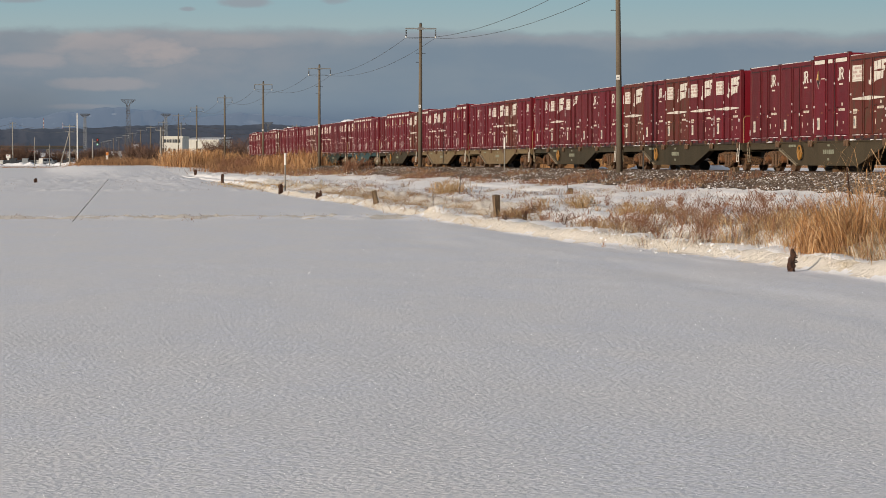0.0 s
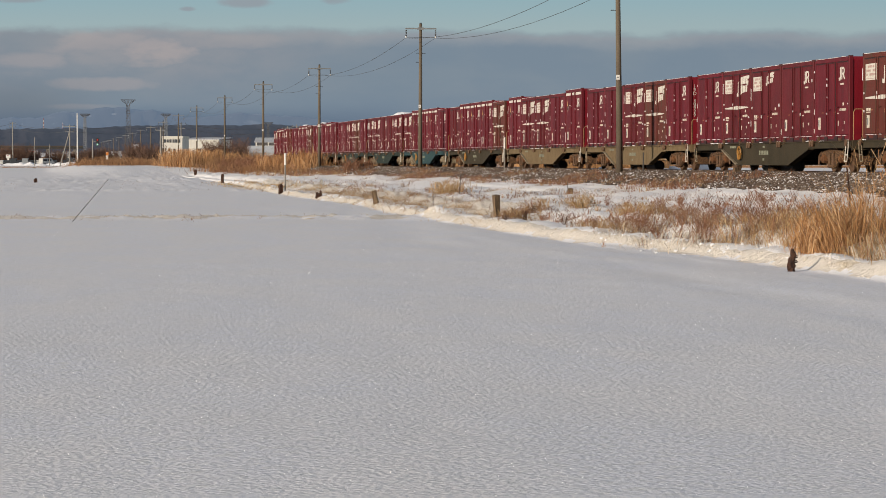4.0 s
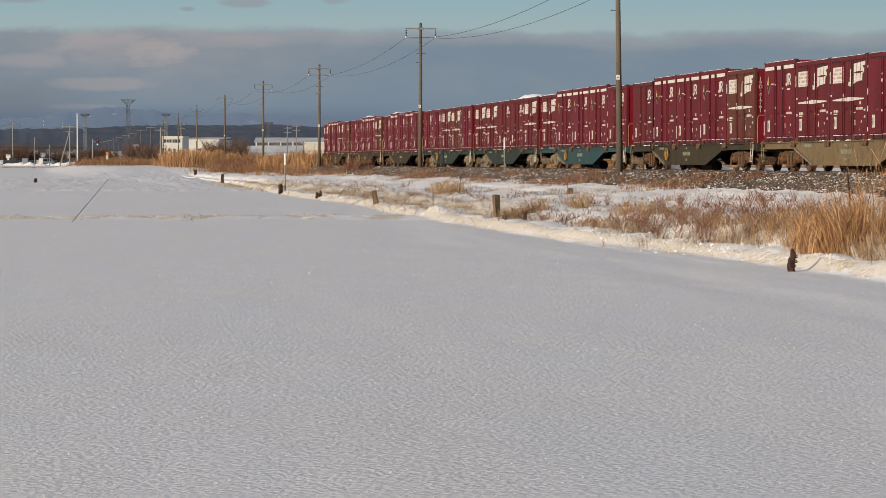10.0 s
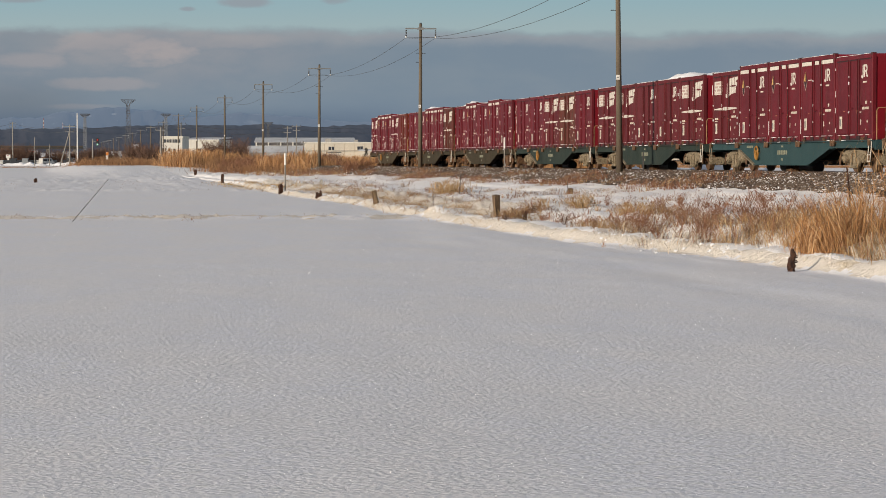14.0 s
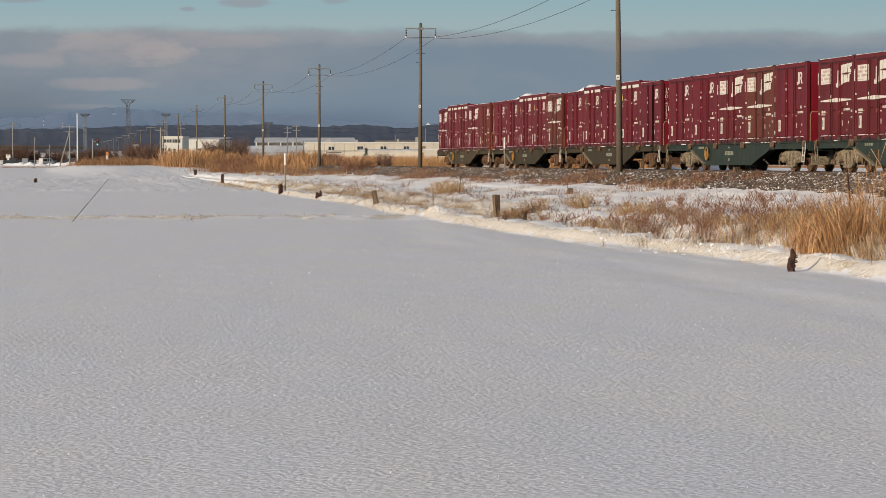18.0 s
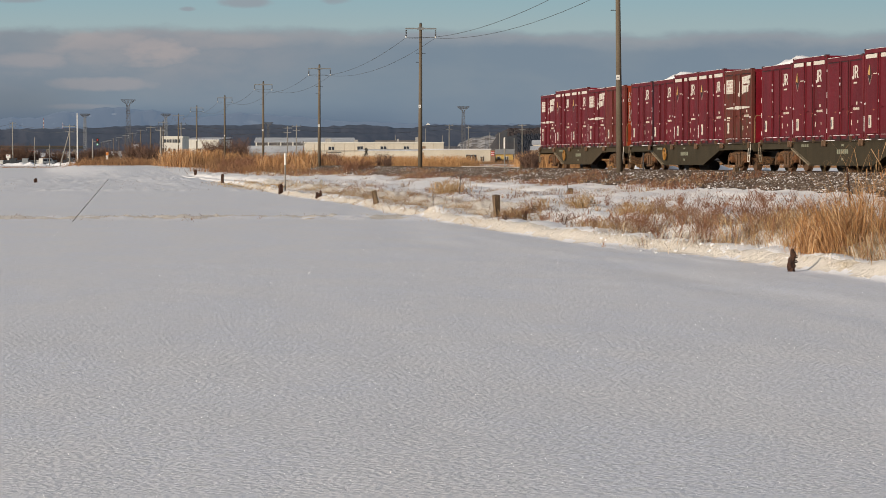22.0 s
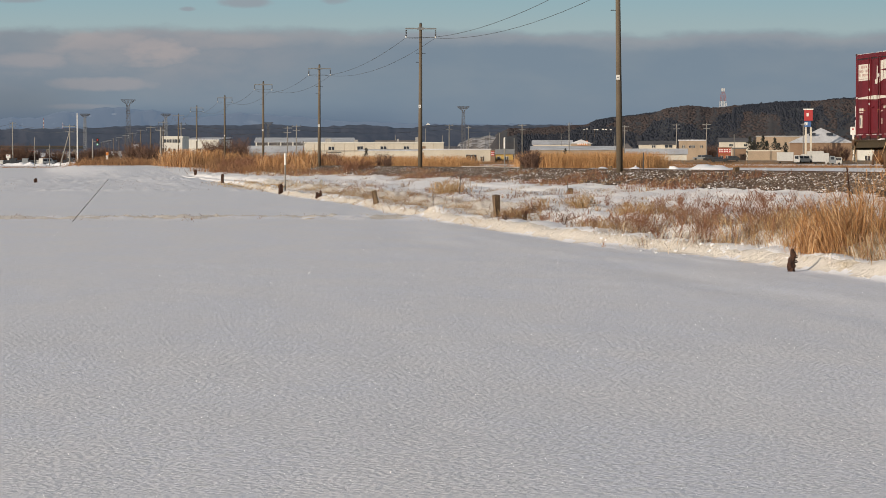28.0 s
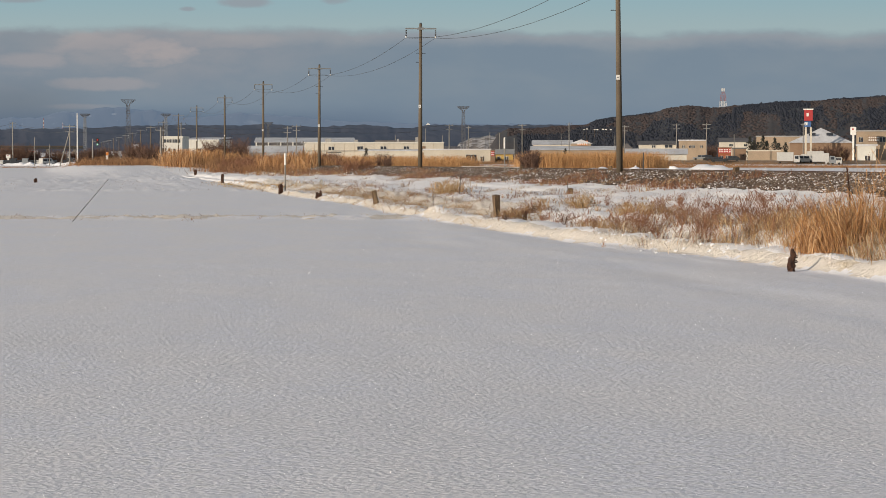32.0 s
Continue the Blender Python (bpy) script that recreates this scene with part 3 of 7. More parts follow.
def arched(name, label, spots, n, h0, h1, r0, r1, width, material, seed, category="grass", droop=0.6, folded=0.35):
    """Long dead leaves that rise from spots (x, y, spread), arch over and droop; each spot leans its own way."""
    rng = np.random.default_rng(seed)
    verts, faces = [], []
    for i in range(n):
        sx, sy, sr = spots[rng.integers(len(spots))]
        x, y = sx + rng.normal(0, sr), sy + rng.normal(0, sr)
        z = ground_z(x, y) - 0.03
        h, reach, w = h0 + (h1 - h0) * rng.random() ** 1.6, rng.uniform(r0, r1), width * rng.uniform(0.55, 1.35)
        a = (sx * 37 + sy * 91) % 6.283 + rng.normal(0, 0.65)
        f = a + 1.5708 + rng.normal(0, 0.5)
        top = droop * rng.uniform(0.75, 1.5)
        wx, wy = math.cos(f) * w / 2, math.sin(f) * w / 2
        k = len(verts)
        kink = rng.normal(0, 0.30)
        fold = rng.integers(3, 5) if rng.random() < folded else 9
        fall, bow = rng.uniform(0.3, 1.6), rng.uniform(1.5, 4.5)
        for j in range(7):
            t = j / 6
            c = reach * t ** 1.5
            side = kink * h * math.sin(t * bow)
            zz = z + h * (1 - (1 - t / top) ** 2) if t > 0 else z
            if j > fold:
                # broken over: the rest hangs down
                tf = fold / 6
                zz = z + h * (1 - (1 - tf / top) ** 2) - fall * h * (t - tf)
                c = reach * (tf ** 1.5 + 0.9 * (t - tf))
            zz = max(zz, z + 0.02)
            px_, py_ = x + math.cos(a) * c - math.sin(a) * side, y + math.sin(a) * c + math.cos(a) * side
            ww = 1.0 - 0.8 * t ** 1.5
            verts += [(px_ - wx * ww, py_ - wy * ww, zz), (px_ + wx * ww, py_ + wy * ww, zz)]
        for j in range(6):
            faces.append((k + 2 * j, k + 2 * j + 1, k + 2 * j + 3, k + 2 * j + 2))
    return tagged(raw(name, verts, faces, material), label, category, kind="stuff")


rng_v = random.Random(4)


def strip_spots(n, x0, x1, y0, y1, spread):
    return [(rng_v.uniform(x0, x1), rng_v.uniform(y0, y1), spread) for _ in range(n)]


# the golden reed clump at the foot of the bank
clump = strip_spots(12, 11.05, 11.6, 35.9, 37.6, 0.13)
arched("reed_leaves", "dense clump of arching golden reed leaves", clump, 560, 0.25, 0.90, 0.3, 0.8, 0.011, M["gold_leaf"], 3, "reeds", 0.55, folded=0.25)
arched("reed_leaves", "drooping golden reed leaves at the clump's front", strip_spots(9, 10.80, 11.05, 36.2, 37.9, 0.10), 360, 0.22, 0.60, 0.12, 0.45, 0.011, M["gold_leaf"], 38, "reeds", 0.5, folded=0.3)
blades("reed_stalks", "thin dry reed stalks above the clump", clump, 46, 0.8, 1.25, 0.006, 0.35, M["gold_leaf"], 35, 0.5, plume=1.6)
# looser reeds up the bank
arched("reed_leaves", "loose arching golden reeds on the bank", strip_spots(20, 11.85, 12.8, 34.6, 38.0, 0.22), 420, 0.22, 1.0, 0.25, 0.8, 0.011, M["gold_leaf"], 33, "reeds", 0.55, folded=0.3)
arched("reed_leaves", "short arching tan reeds on the bank", strip_spots(16, 11.2, 12.8, 38.2, 41.0, 0.2), 420, 0.20, 0.50, 0.25, 0.6, 0.008, M["tan_leaf"], 34, "reeds", 0.5, folded=0.3)
blades("reed_stalks", "tall dry reed stalks with pale drooping plumes", strip_spots(16, 11.6, 13.0, 34.6, 36.8, 0.22), 90, 1.0, 1.65, 0.006, 0.25, M["gold_leaf"], 5, 0.5, plume=2.2)
arched("reed_stalks", "tall arching reed stalks that nod over the bank", strip_spots(14, 11.5, 12.9, 34.8, 37.2, 0.2), 85, 0.8, 1.75, 0.35, 0.9, 0.008, M["gold_leaf"], 36, "reeds", 0.72, folded=0.15)
arched("reed_stalks", "nodding reed stalks before the tall reeds", strip_spots(8, 11.2, 12.2, 36.4, 39.2, 0.2), 40, 0.7, 1.35, 0.3, 0.8, 0.008, M["tan_leaf"], 37, "reeds", 0.72, folded=0.15)
# brown and tan tangle under and before the reeds
tangle = strip_spots(46, 11.25, 13.0, 33.2, 38.0, 0.22)
arched("dead_tangle", "tangled brown dead stems under the reeds", tangle, 1300, 0.08, 0.36, 0.2, 0.6, 0.009, M["rust_stem"], 8, "dead weeds", 0.5)
arched("dead_tangle", "tangled tan straw under the reeds", tangle, 1300, 0.06, 0.30, 0.15, 0.5, 0.010, M["tan_leaf"], 7, "dead weeds", 0.5)
arched("dead_tangle", "dark wet stems under the reeds", tangle[::2], 500, 0.04, 0.25, 0.15, 0.5, 0.010, M["dark_stem"], 9, "dead weeds", 0.5)
arched("dead_tangle", "frosted straw lying under the reeds", strip_spots(50, 11.30, 12.5, 33.2, 39.5, 0.16), 1700, 0.02, 0.24, 0.1, 0.35, 0.011, M["frost_leaf"], 45, "dead weeds", 0.6)
rng_t = random.Random(61)
front = [(rng_t.uniform(11.15, 11.9), rng_t.uniform(33.3, 36.3), 0.16) for _ in range(44)]
arched("dead_tangle", "frosted tan straw heaped before the reeds", front, 1500, 0.05, 0.30, 0.12, 0.4, 0.010, M["frost_leaf"], 46, "dead weeds", 0.65)
arched("dead_tangle", "matted tan leaves heaped before the reeds", front, 1100, 0.10, 0.42, 0.15, 0.45, 0.010, M["tan_leaf"], 47, "dead weeds", 0.65)
arched("dead_tangle", "dark brown stems among the frosted straw", front[::2], 420, 0.08, 0.40, 0.15, 0.45, 0.008, M["rust_stem"], 48, "dead weeds", 0.6)
# tan and rusty growth beside the clump
mid = strip_spots(24, 11.1, 12.6, 38.6, 42.6, 0.18)
arched("dry_grass", "matted tan grass on the snowy bank", mid, 900, 0.08, 0.40, 0.15, 0.5, 0.010, M["tan_leaf"], 21, droop=0.5)
arched("dry_grass", "matted rusty stems on the snowy bank", mid[::2], 460, 0.12, 0.50, 0.1, 0.45, 0.008, M["rust_stem"], 22, droop=0.55)
arched("dry_grass", "frosted grass over the bank's edge", strip_spots(30, 11.2, 11.8, 38.6, 44.0, 0.16), 500, 0.03, 0.15, 0.1, 0.3, 0.010, M["frost_leaf"], 24, droop=0.6)
# rusty weeds, in loose clumps: thin branching stems over a dark matted foot
CLUMPS = [(11.2, 51.4, 0.7), (12.1, 48.9, 0.9), (11.7, 47.3, 1.0), (12.2, 46.4, 1.0), (11.3, 50.0, 0.9), (11.1, 48.2, 1.0), (11.6, 48.7, 0.9), (11.0, 46.6, 1.0), (11.5, 45.7, 1.15), (11.1, 44.6, 1.0), (11.8, 44.1, 1.1), (11.1, 43.0, 1.0), (11.9, 42.4, 1.1), (11.2, 41.3, 0.95), (12.6, 51.9, 0.8), (12.4, 47.2, 1.0), (12.8, 44.5, 1.0), (12.5, 41.2, 1.1), (13.6, 46.0, 0.9), (13.3, 42.8, 1.0)]
for i, (cx, cy, size) in enumerate(CLUMPS):
    pts = [(cx + rng_v.gauss(0, 0.30), cy + rng_v.gauss(0, 0.50), size * rng_v.uniform(0.6, 1.1)) for _ in range(2)]
    twig_bush("rusty_weed", "bare rust-brown branching weed on the snowy bank", pts, M["rust_stem"], 100 + i, 0.55, 11, 9, 0.0085, 1.25, heads=0.011)
    arched("weed_mat", "brown dead stems matted under the weeds", [(p[0], p[1], 0.20) for p in pts], 90, 0.05, 0.30, 0.15, 0.5, 0.009, M["rust_stem"], 200 + i, "dead weeds", 0.55)
    arched("weed_mat", "dark wet stems matted under the weeds", [(p[0] - 0.08, p[1], 0.22) for p in pts], 30, 0.03, 0.16, 0.1, 0.4, 0.010, M["dark_stem"], 260 + i, "dead weeds", 0.55)
    arched("weed_mat", "frosted straw matted under the weeds", [(p[0] - 0.15, p[1], 0.25) for p in pts], 210, 0.03, 0.26, 0.12, 0.45, 0.010, M["frost_leaf"] if i % 2 else M["tan_leaf"], 300 + i, "dead weeds", 0.55)
twig_bush("rusty_weed", "sparse bare weed in the snow", [(13.0 + rng_v.random() * 5.0, rng_v.uniform(44, 66), rng_v.uniform(0.5, 1.0)) for _ in range(34)], M["rust_stem"], 36, 0.5, 8, 7, 0.009, 1.1, heads=0.011)
twig_bush("rusty_weed", "low bare weed in the snow by the post", [(10.97, 61.7, 0.7), (11.31, 62.9, 0.6), (11.57, 62.1, 0.7), (11.22, 59.1, 0.5), (10.83, 54.6, 0.8), (10.25, 58.4, 0.5)], M["dark_stem"], 13, 0.42, 10, 8, 0.010, 1.0)
low_spots = strip_spots(12, 10.9, 11.9, 53.0, 64.0, 0.12)
arched("grass_tuft", "low brown tufts poking through the snow", low_spots, 420, 0.06, 0.24, 0.1, 0.35, 0.011, M["rust_stem"], 71, droop=0.6)
arched("grass_tuft", "flattened tan grass beside the wooden post", [(10.85, 60.6, 0.14), (11.25, 62.2, 0.16), (11.5, 62.4, 0.2), (11.9, 63.0, 0.2)], 420, 0.05, 0.25, 0.15, 0.45, 0.012, M["tan_leaf"], 72, droop=0.5)
arched("grass_tuft", "drooping rusty stalk on the paddy edge", [(9.95, 46.6, 0.02)], 7, 0.12, 0.2, 0.03, 0.08, 0.01, M["rust_stem"], 73, droop=0.8)
arched("grass_tuft", "tan tuft on the lit drift", [(12.2, 52.6, 0.15), (12.0, 54.2, 0.12), (12.6, 55.8, 0.2)], 320, 0.08, 0.30, 0.1, 0.35, 0.011, M["tan_leaf"], 74, droop=0.6)
# rusty weeds along the ballast toe
toe = []
while len(toe) < 420:
    x, y = 19.4 + rng_v.random() * 3.4, 76 + rng_v.random() ** 1.2 * 130
    if nz(x * 0.55, y * 0.11, 61.0) > 0.06 + 0.10 * (x > 21.5) - 0.12 * (100 < y < 125):
        toe.append((x, y, 0.22))
arched("rusty_weeds", "low rust-brown weeds creeping over the ballast", toe, 5500, 0.05, 0.26, 0.1, 0.5, 0.022, M["rust_stem"], 15, "dead weeds", 0.6)
arched("rusty_weeds", "tan grass among the ballast weeds", toe[::3], 1500, 0.06, 0.26, 0.1, 0.45, 0.022, M["tan_leaf"], 85, "dead weeds", 0.6)
twig_bush("rusty_weeds", "bare rust-brown stems along the ballast", [(x, y, rng_v.uniform(0.4, 0.9)) for x, y, r in toe[::5]], M["rust_stem"], 86, 0.42, 8, 6, 0.014, 0.8, "weeds", True)
arched("grass_tuft", "tuft of straw-coloured grass in the snow", [(13.5, 88.5, 0.25), (13.9, 89.2, 0.3), (13.7, 90.1, 0.25)], 420, 0.12, 0.5, 0.15, 0.5, 0.016, M["tan_leaf"], 16, droop=0.6)
arched("grass_tuft", "tuft of straw-coloured grass in the snow", [(13.0, 63.1, 0.2), (12.7, 61.9, 0.15)], 220, 0.1, 0.38, 0.15, 0.5, 0.013, M["tan_leaf"], 17, droop=0.6)
patches = [(12.2 + rng_v.random() ** 1.3 * 7.0, 54 + rng_v.random() * 70, 0.16) for _ in range(60)]
arched("bank_grass", "low tan grass showing through the drifts", patches, 1500, 0.03, 0.18, 0.15, 0.5, 0.014, M["tan_leaf"], 87, droop=0.5)
arched("bank_grass", "low rusty stems showing through the drifts", patches[::2], 700, 0.03, 0.22, 0.15, 0.5, 0.012, M["rust_stem"], 88, droop=0.5)
arched("bank_grass", "dark wet stems showing through the drifts", patches[::3], 300, 0.03, 0.16, 0.15, 0.45, 0.012, M["dark_stem"], 89, droop=0.5)
blades("bank_grass", "flattened straw-coloured grass on the snowy bank", [(11.2 + rng_v.random() * 1.6, 62 + rng_v.random() * 110, 0.45) for _ in range(60)], 800, 0.03, 0.12, 0.016, 2.6, M["straw"], 18, 0.8)
blades("bank_grass", "dead grass showing through the bank's snow", [(12.5 + rng_v.random() * 7.5, 62 + rng_v.random() * 120, 0.3) for _ in range(34)], 900, 0.06, 0.28, 0.018, 1.2, M["weed"], 19, 0.8)
tufts = [(12.4 + rng_v.random() * 7.0, 50 + rng_v.random() ** 1.3 * 100, 0.12 + 0.14 * rng_v.random()) for _ in range(70)]
blades("weed_tufts", "small brown weed tufts poking through the snow", tufts, 2600, 0.05, 0.28, 0.013, 1.0, M["weed"], 61, 0.9)
blades("weed_tufts", "small straw tufts poking through the snow", tufts[::2], 900, 0.05, 0.28, 0.012, 0.9, M["straw"], 62, 0.9)
blades("dead_weeds", "heap of dead brown weeds beside the post", [(10.75, 60.5, 0.16), (11.21, 62.1, 0.14), (10.47, 59.5, 0.1), (11.44, 62.1, 0.2)], 520, 0.06, 0.32, 0.012, 1.2, M["weed"], 63, 0.9)
blades("weed_tufts", "brown weed tufts along the foot of the bank", [(foot_x(11.15, yy) + rng_v.gauss(0, 0.15), yy, 0.1) for yy in [46 + rng_v.random() * 70 for _ in range(30)]], 700, 0.04, 0.22, 0.012, 1.3, M["weed"], 64, 0.9)
# brush where the bank meets the drifted snow
blades("brush", "rust-brown winter brush beside the railway", [(17.0 + rng_v.random() * 4.5, 180 + rng_v.random() * 75, 0.8) for _ in range(60)], 2400, 0.15, 0.5, 0.03, 1.0, M["weed"], 20, 0.9)
blades("brush", "straw-coloured winter brush beside the railway", [(16.5 + rng_v.random() * 4.5, 180 + rng_v.random() * 60, 0.6) for _ in range(18)], 600, 0.15, 0.45, 0.03, 0.6, M["straw"], 21, 0.6)
blades("tall_brush", "tall rust-brown brush at the end of the paddies", [(17.0 + rng_v.random() * 5, 250 + rng_v.random() * 120, 1.3) for _ in range(60)], 9000, 0.35, 1.3, 0.04, 1.0, M["brush"], 22, 0.9)
blades("tall_reeds", "tall golden reeds at the end of the paddies", [(16.5 + rng_v.random() * 5, 310 + rng_v.random() * 60, 1.1) for _ in range(26)], 2000, 0.6, 2.2, 0.045, 0.5, M["reed"], 23, 0.8)
twig_bush("brush", "tangled rust-brown bushes at the field edge", [(*spot(0.785 + (2.628 - 0.785) * rng_v.random(), 400 + rng_v.uniform(-25, 25)), rng_v.uniform(0.5, 1.1)) for _ in range(60)], M["brush"], 51, 1.35, 12, 8, 0.045, 1.1, "brush", True)
twig_bush("brush", "tangled straw-brown bushes beside the railway", [(*spot(2.628 + (4.918 - 2.628) * rng_v.random(), 340 + rng_v.uniform(-30, 30)), rng_v.uniform(0.5, 1.1)) for _ in range(60)], M["reed"], 52, 1.7, 14, 8, 0.04, 0.9, "brush", True)
twig_bush("brush", "tangled rust-brown bushes beside the railway", [(16.5 + rng_v.random() * 4, 190 + rng_v.random() * 90, rng_v.uniform(0.5, 1.1)) for _ in range(70)], M["brush"], 53, 0.8, 12, 8, 0.03, 1.1, "brush", True)
blades("bank_grass", "flattened tan grass over the bank's face", [(11.3 + rng_v.random() * 1.9, 118 + rng_v.random() * 62, 0.4) for _ in range(90)], 3600, 0.04, 0.2, 0.025, 1.9, M["straw"], 54, 0.9)
rng_g = np.random.default_rng(33)
arched("bank_grass", "flattened tan grass combed over the bank's face", [(foot_x(10.35 + abs(rng_g.normal(0, 0.55)), yy), yy, 0.35) for yy in 58 + 64 * rng_g.random(120)], 3200, 0.06, 0.24, 0.3, 1.1, 0.014, M["tan_leaf"], 87, "dead grass", 0.8)
arched("bank_grass", "dark dead grass in the hollows of the bank", [(foot_x(11.2 + abs(rng_g.normal(0, 1.2)), yy), yy, 0.3) for yy in 56 + 90 * rng_g.random(70)], 1100, 0.05, 0.22, 0.3, 1.1, 0.012, M["rust_stem"], 88, "dead grass", 0.8)
blades("tall_brush", "rust-brown brush along the far paddy edge", [(5.8 + rng_v.random() ** 0.8 * 14, 400 + rng_v.random() * 60, 1.3) for _ in range(80)], 9000, 0.25, 1.15, 0.045, 1.0, M["brush"], 24, 0.9)
twig_bush("brush", "dense rust-brown bushes along the railway", [(*spot(rng_v.uniform(4.135, 6.373), rng_v.uniform(235, 300)), rng_v.uniform(0.5, 1.15)) for _ in range(70)], M["rust_stem"], 55, 1.25, 13, 9, 0.035, 0.9, "brush", True)
arched("brush", "rust-brown dead grass along the railway", [(*spot(rng_v.uniform(3.954, 6.373), rng_v.uniform(225, 300)), 0.5) for _ in range(70)], 2600, 0.3, 1.1, 0.2, 0.8, 0.03, M["rust_stem"], 56, "brush", 0.6)
arched("brush", "golden dead grass along the railway", [(*spot(rng_v.uniform(5.162, 6.251), rng_v.uniform(215, 260)), 0.4) for _ in range(26)], 1000, 0.3, 0.9, 0.2, 0.7, 0.03, M["gold_leaf"], 57, "brush", 0.6)
arched("tall_reeds", "bright golden reeds before the white hall", [(*spot(rng_v.uniform(2.654, 3.857), rng_v.uniform(315, 350)), 0.6) for _ in range(40)], 2600, 0.5, 2.3, 0.2, 1.2, 0.04, M["gold_leaf"], 58, "reeds", 0.65)
# separate mounds of brush that stand out of the belt
for b, d, spread, top, leafy, seed in ((3.10, 290, 1.6, 1.9, True, 101), (3.98, 262, 1.3, 1.5, False, 102), (4.32, 258, 1.2, 1.7, False, 103), (4.62, 250, 1.2, 1.5, False, 104), (5.05, 240, 1.2, 1.4, True, 105), (5.42, 236, 1.4, 1.5, True, 106), (5.75, 228, 1.0, 1.2, True, 107), (6.80, 186, 0.8, 1.0, False, 108)):
    cx, cy = spot(b, d)
    pts = [(cx + rng_g.normal(0, spread * 0.6), cy + rng_g.normal(0, spread), rng_g.uniform(0.7, 1.1)) for _ in range(11)]
    if leafy:
        arched("tall_reeds", "mound of golden dead reeds beside the railway", [(u, v, 0.5) for u, v, w in pts], 520, top * 0.5, top * 1.15, 0.2, 0.8, 0.03, M["gold_leaf"], seed, "reeds", 0.6)
    else:
        twig_bush("brush", "mound of rust-brown bush beside the railway", pts, M["rust_stem"], seed, top, 13, 10, 0.028, 0.7, "brush", True)
# reed belts beyond the track
for b0, b1, d, n, h0, h1, seed in ((6.190, 9.163, 610, 14000, 1.4, 3.4, 26), (10.316, 13.221, 610, 20000, 2.2, 4.2, 27), (9.042, 10.316, 620, 1200, 0.3, 0.9, 28), (12.9, 18.6, 682, 26000, 0.25, 0.65, 29), (9.0, 12.9, 684, 9000, 0.25, 0.6, 40), (-1.183, 0.892, 660, 1300, 0.2, 0.4, 39)):
    pts = []
    for _ in range(240):
        bb = b0 + (b1 - b0) * rng_v.random()
        pts.append((*spot(bb, d + rng_v.uniform(-14, 14)), 1.6 if h1 > 1 else 3.0))
    blades("reed_belt", "belt of dry golden reeds beyond the track", pts, n, h0, h1, 0.065, 0.4, M["reed"] if h1 > 1.2 else M["brush"], seed, 0.4)
# stubble on the paddy banks
blades("stubble", "dead grass stubble on a low paddy bank", [(-12 + 24 * rng_v.random(), 70.4 + rng_v.gauss(0, 1.1), 0.3) for _ in range(160)], 2600, 0.02, 0.10, 0.018, 1.0, M["weed"], 30, 0.6)
blades("stubble", "dead grass stubble on a low paddy bank", [(-25 + 36 * rng_v.random(), 138 + rng_v.uniform(-2, 2), 0.4) for _ in range(160)], 700, 0.02, 0.09, 0.018, 1.8, M["weed"], 31, 0.6)
blades("stubble", "dead grass poking through drifted snow", [(-5 + 16 * rng_v.random(), 170 + rng_v.uniform(-20, 40), 0.6) for _ in range(110)], 600, 0.03, 0.13, 0.022, 1.5, M["weed"], 32, 0.6)

blades("straw_bits", "bits of straw lying on the snow crust", [(0.10, 21.1, 0.03), (0.01, 16.4, 0.03), (2.57, 15.4, 0.03), (2.51, 14.2, 0.03), (5.60, 99.3, 0.05), (0.06, 88.9, 0.1), (6.24, 54.3, 0.06), (5.94, 21.9, 0.03), (-0.36, 29.0, 0.04), (9.31, 40.5, 0.04)], 46, 0.015, 0.05, 0.006, 1.2, M["straw"], 44, 0.9)

# ---- crumbled clods of frozen snow and soil on the two small faces of the bank ----
rng_k = np.random.default_rng(91)


def clods(name, label, spots, s0, s1, material):
    kv, kf = [], []
    for x, y in spots:
        s = rng_k.uniform(s0, s1) * (0.7 + y / 130)
        z = ground_z(x, y)
        k = len(kv)
        ring = [(math.cos(q * 1.2566) * s * rng_k.uniform(0.6, 1.3), math.sin(q * 1.2566) * s * 1.5 * rng_k.uniform(0.6, 1.3)) for q in range(5)]
        kv += [(x + u, y + v, z - 0.4 * s) for u, v in ring]
        kv += [(x + u * 0.6 + rng_k.normal(0, s * 0.15), y + v * 0.6, z + s * rng_k.uniform(0.15, 0.45)) for u, v in ring]
        kf += [(k + q, k + (q + 1) % 5, k + 5 + (q + 1) % 5, k + 5 + q) for q in range(5)] + [tuple(k + 5 + q for q in range(5))]
    ob = raw(name, kv, kf, material)
    ob.data.polygons.foreach_set("use_smooth", [True] * len(kf))
    tagged(ob, label, "snow", kind="stuff")


spots_k = []
for i in range(7000):
    y = 30 + 110 * rng_k.random() ** 1.5
    x = foot_x(9.98 + abs(rng_k.normal(0, 0.13)) if rng_k.random() < 0.45 else 11.3 + rng_k.normal(0, 0.3), y)
    if nz(x * 1.5, y * 0.35, 31.0) > -0.12 and (y > 62 or x < foot_x(10.28, y)):
        spots_k.append((x, y))
clods("snow_clods", "crumbled cream clods of frozen snow on the bank", spots_k, 0.010, 0.028, M["crust"])
caught = [(cx + rng_k.normal(-0.1, 0.4), cy + rng_k.normal(0, 0.7)) for cx, cy, size in CLUMPS for _ in range(26)]
caught += [(rng_k.uniform(11.1, 12.4), rng_k.uniform(33.4, 42.5)) for _ in range(170)]
clods("caught_snow", "lumps of snow caught among the dead weeds", caught, 0.02, 0.06, M["loose_snow"])
spots_k = []
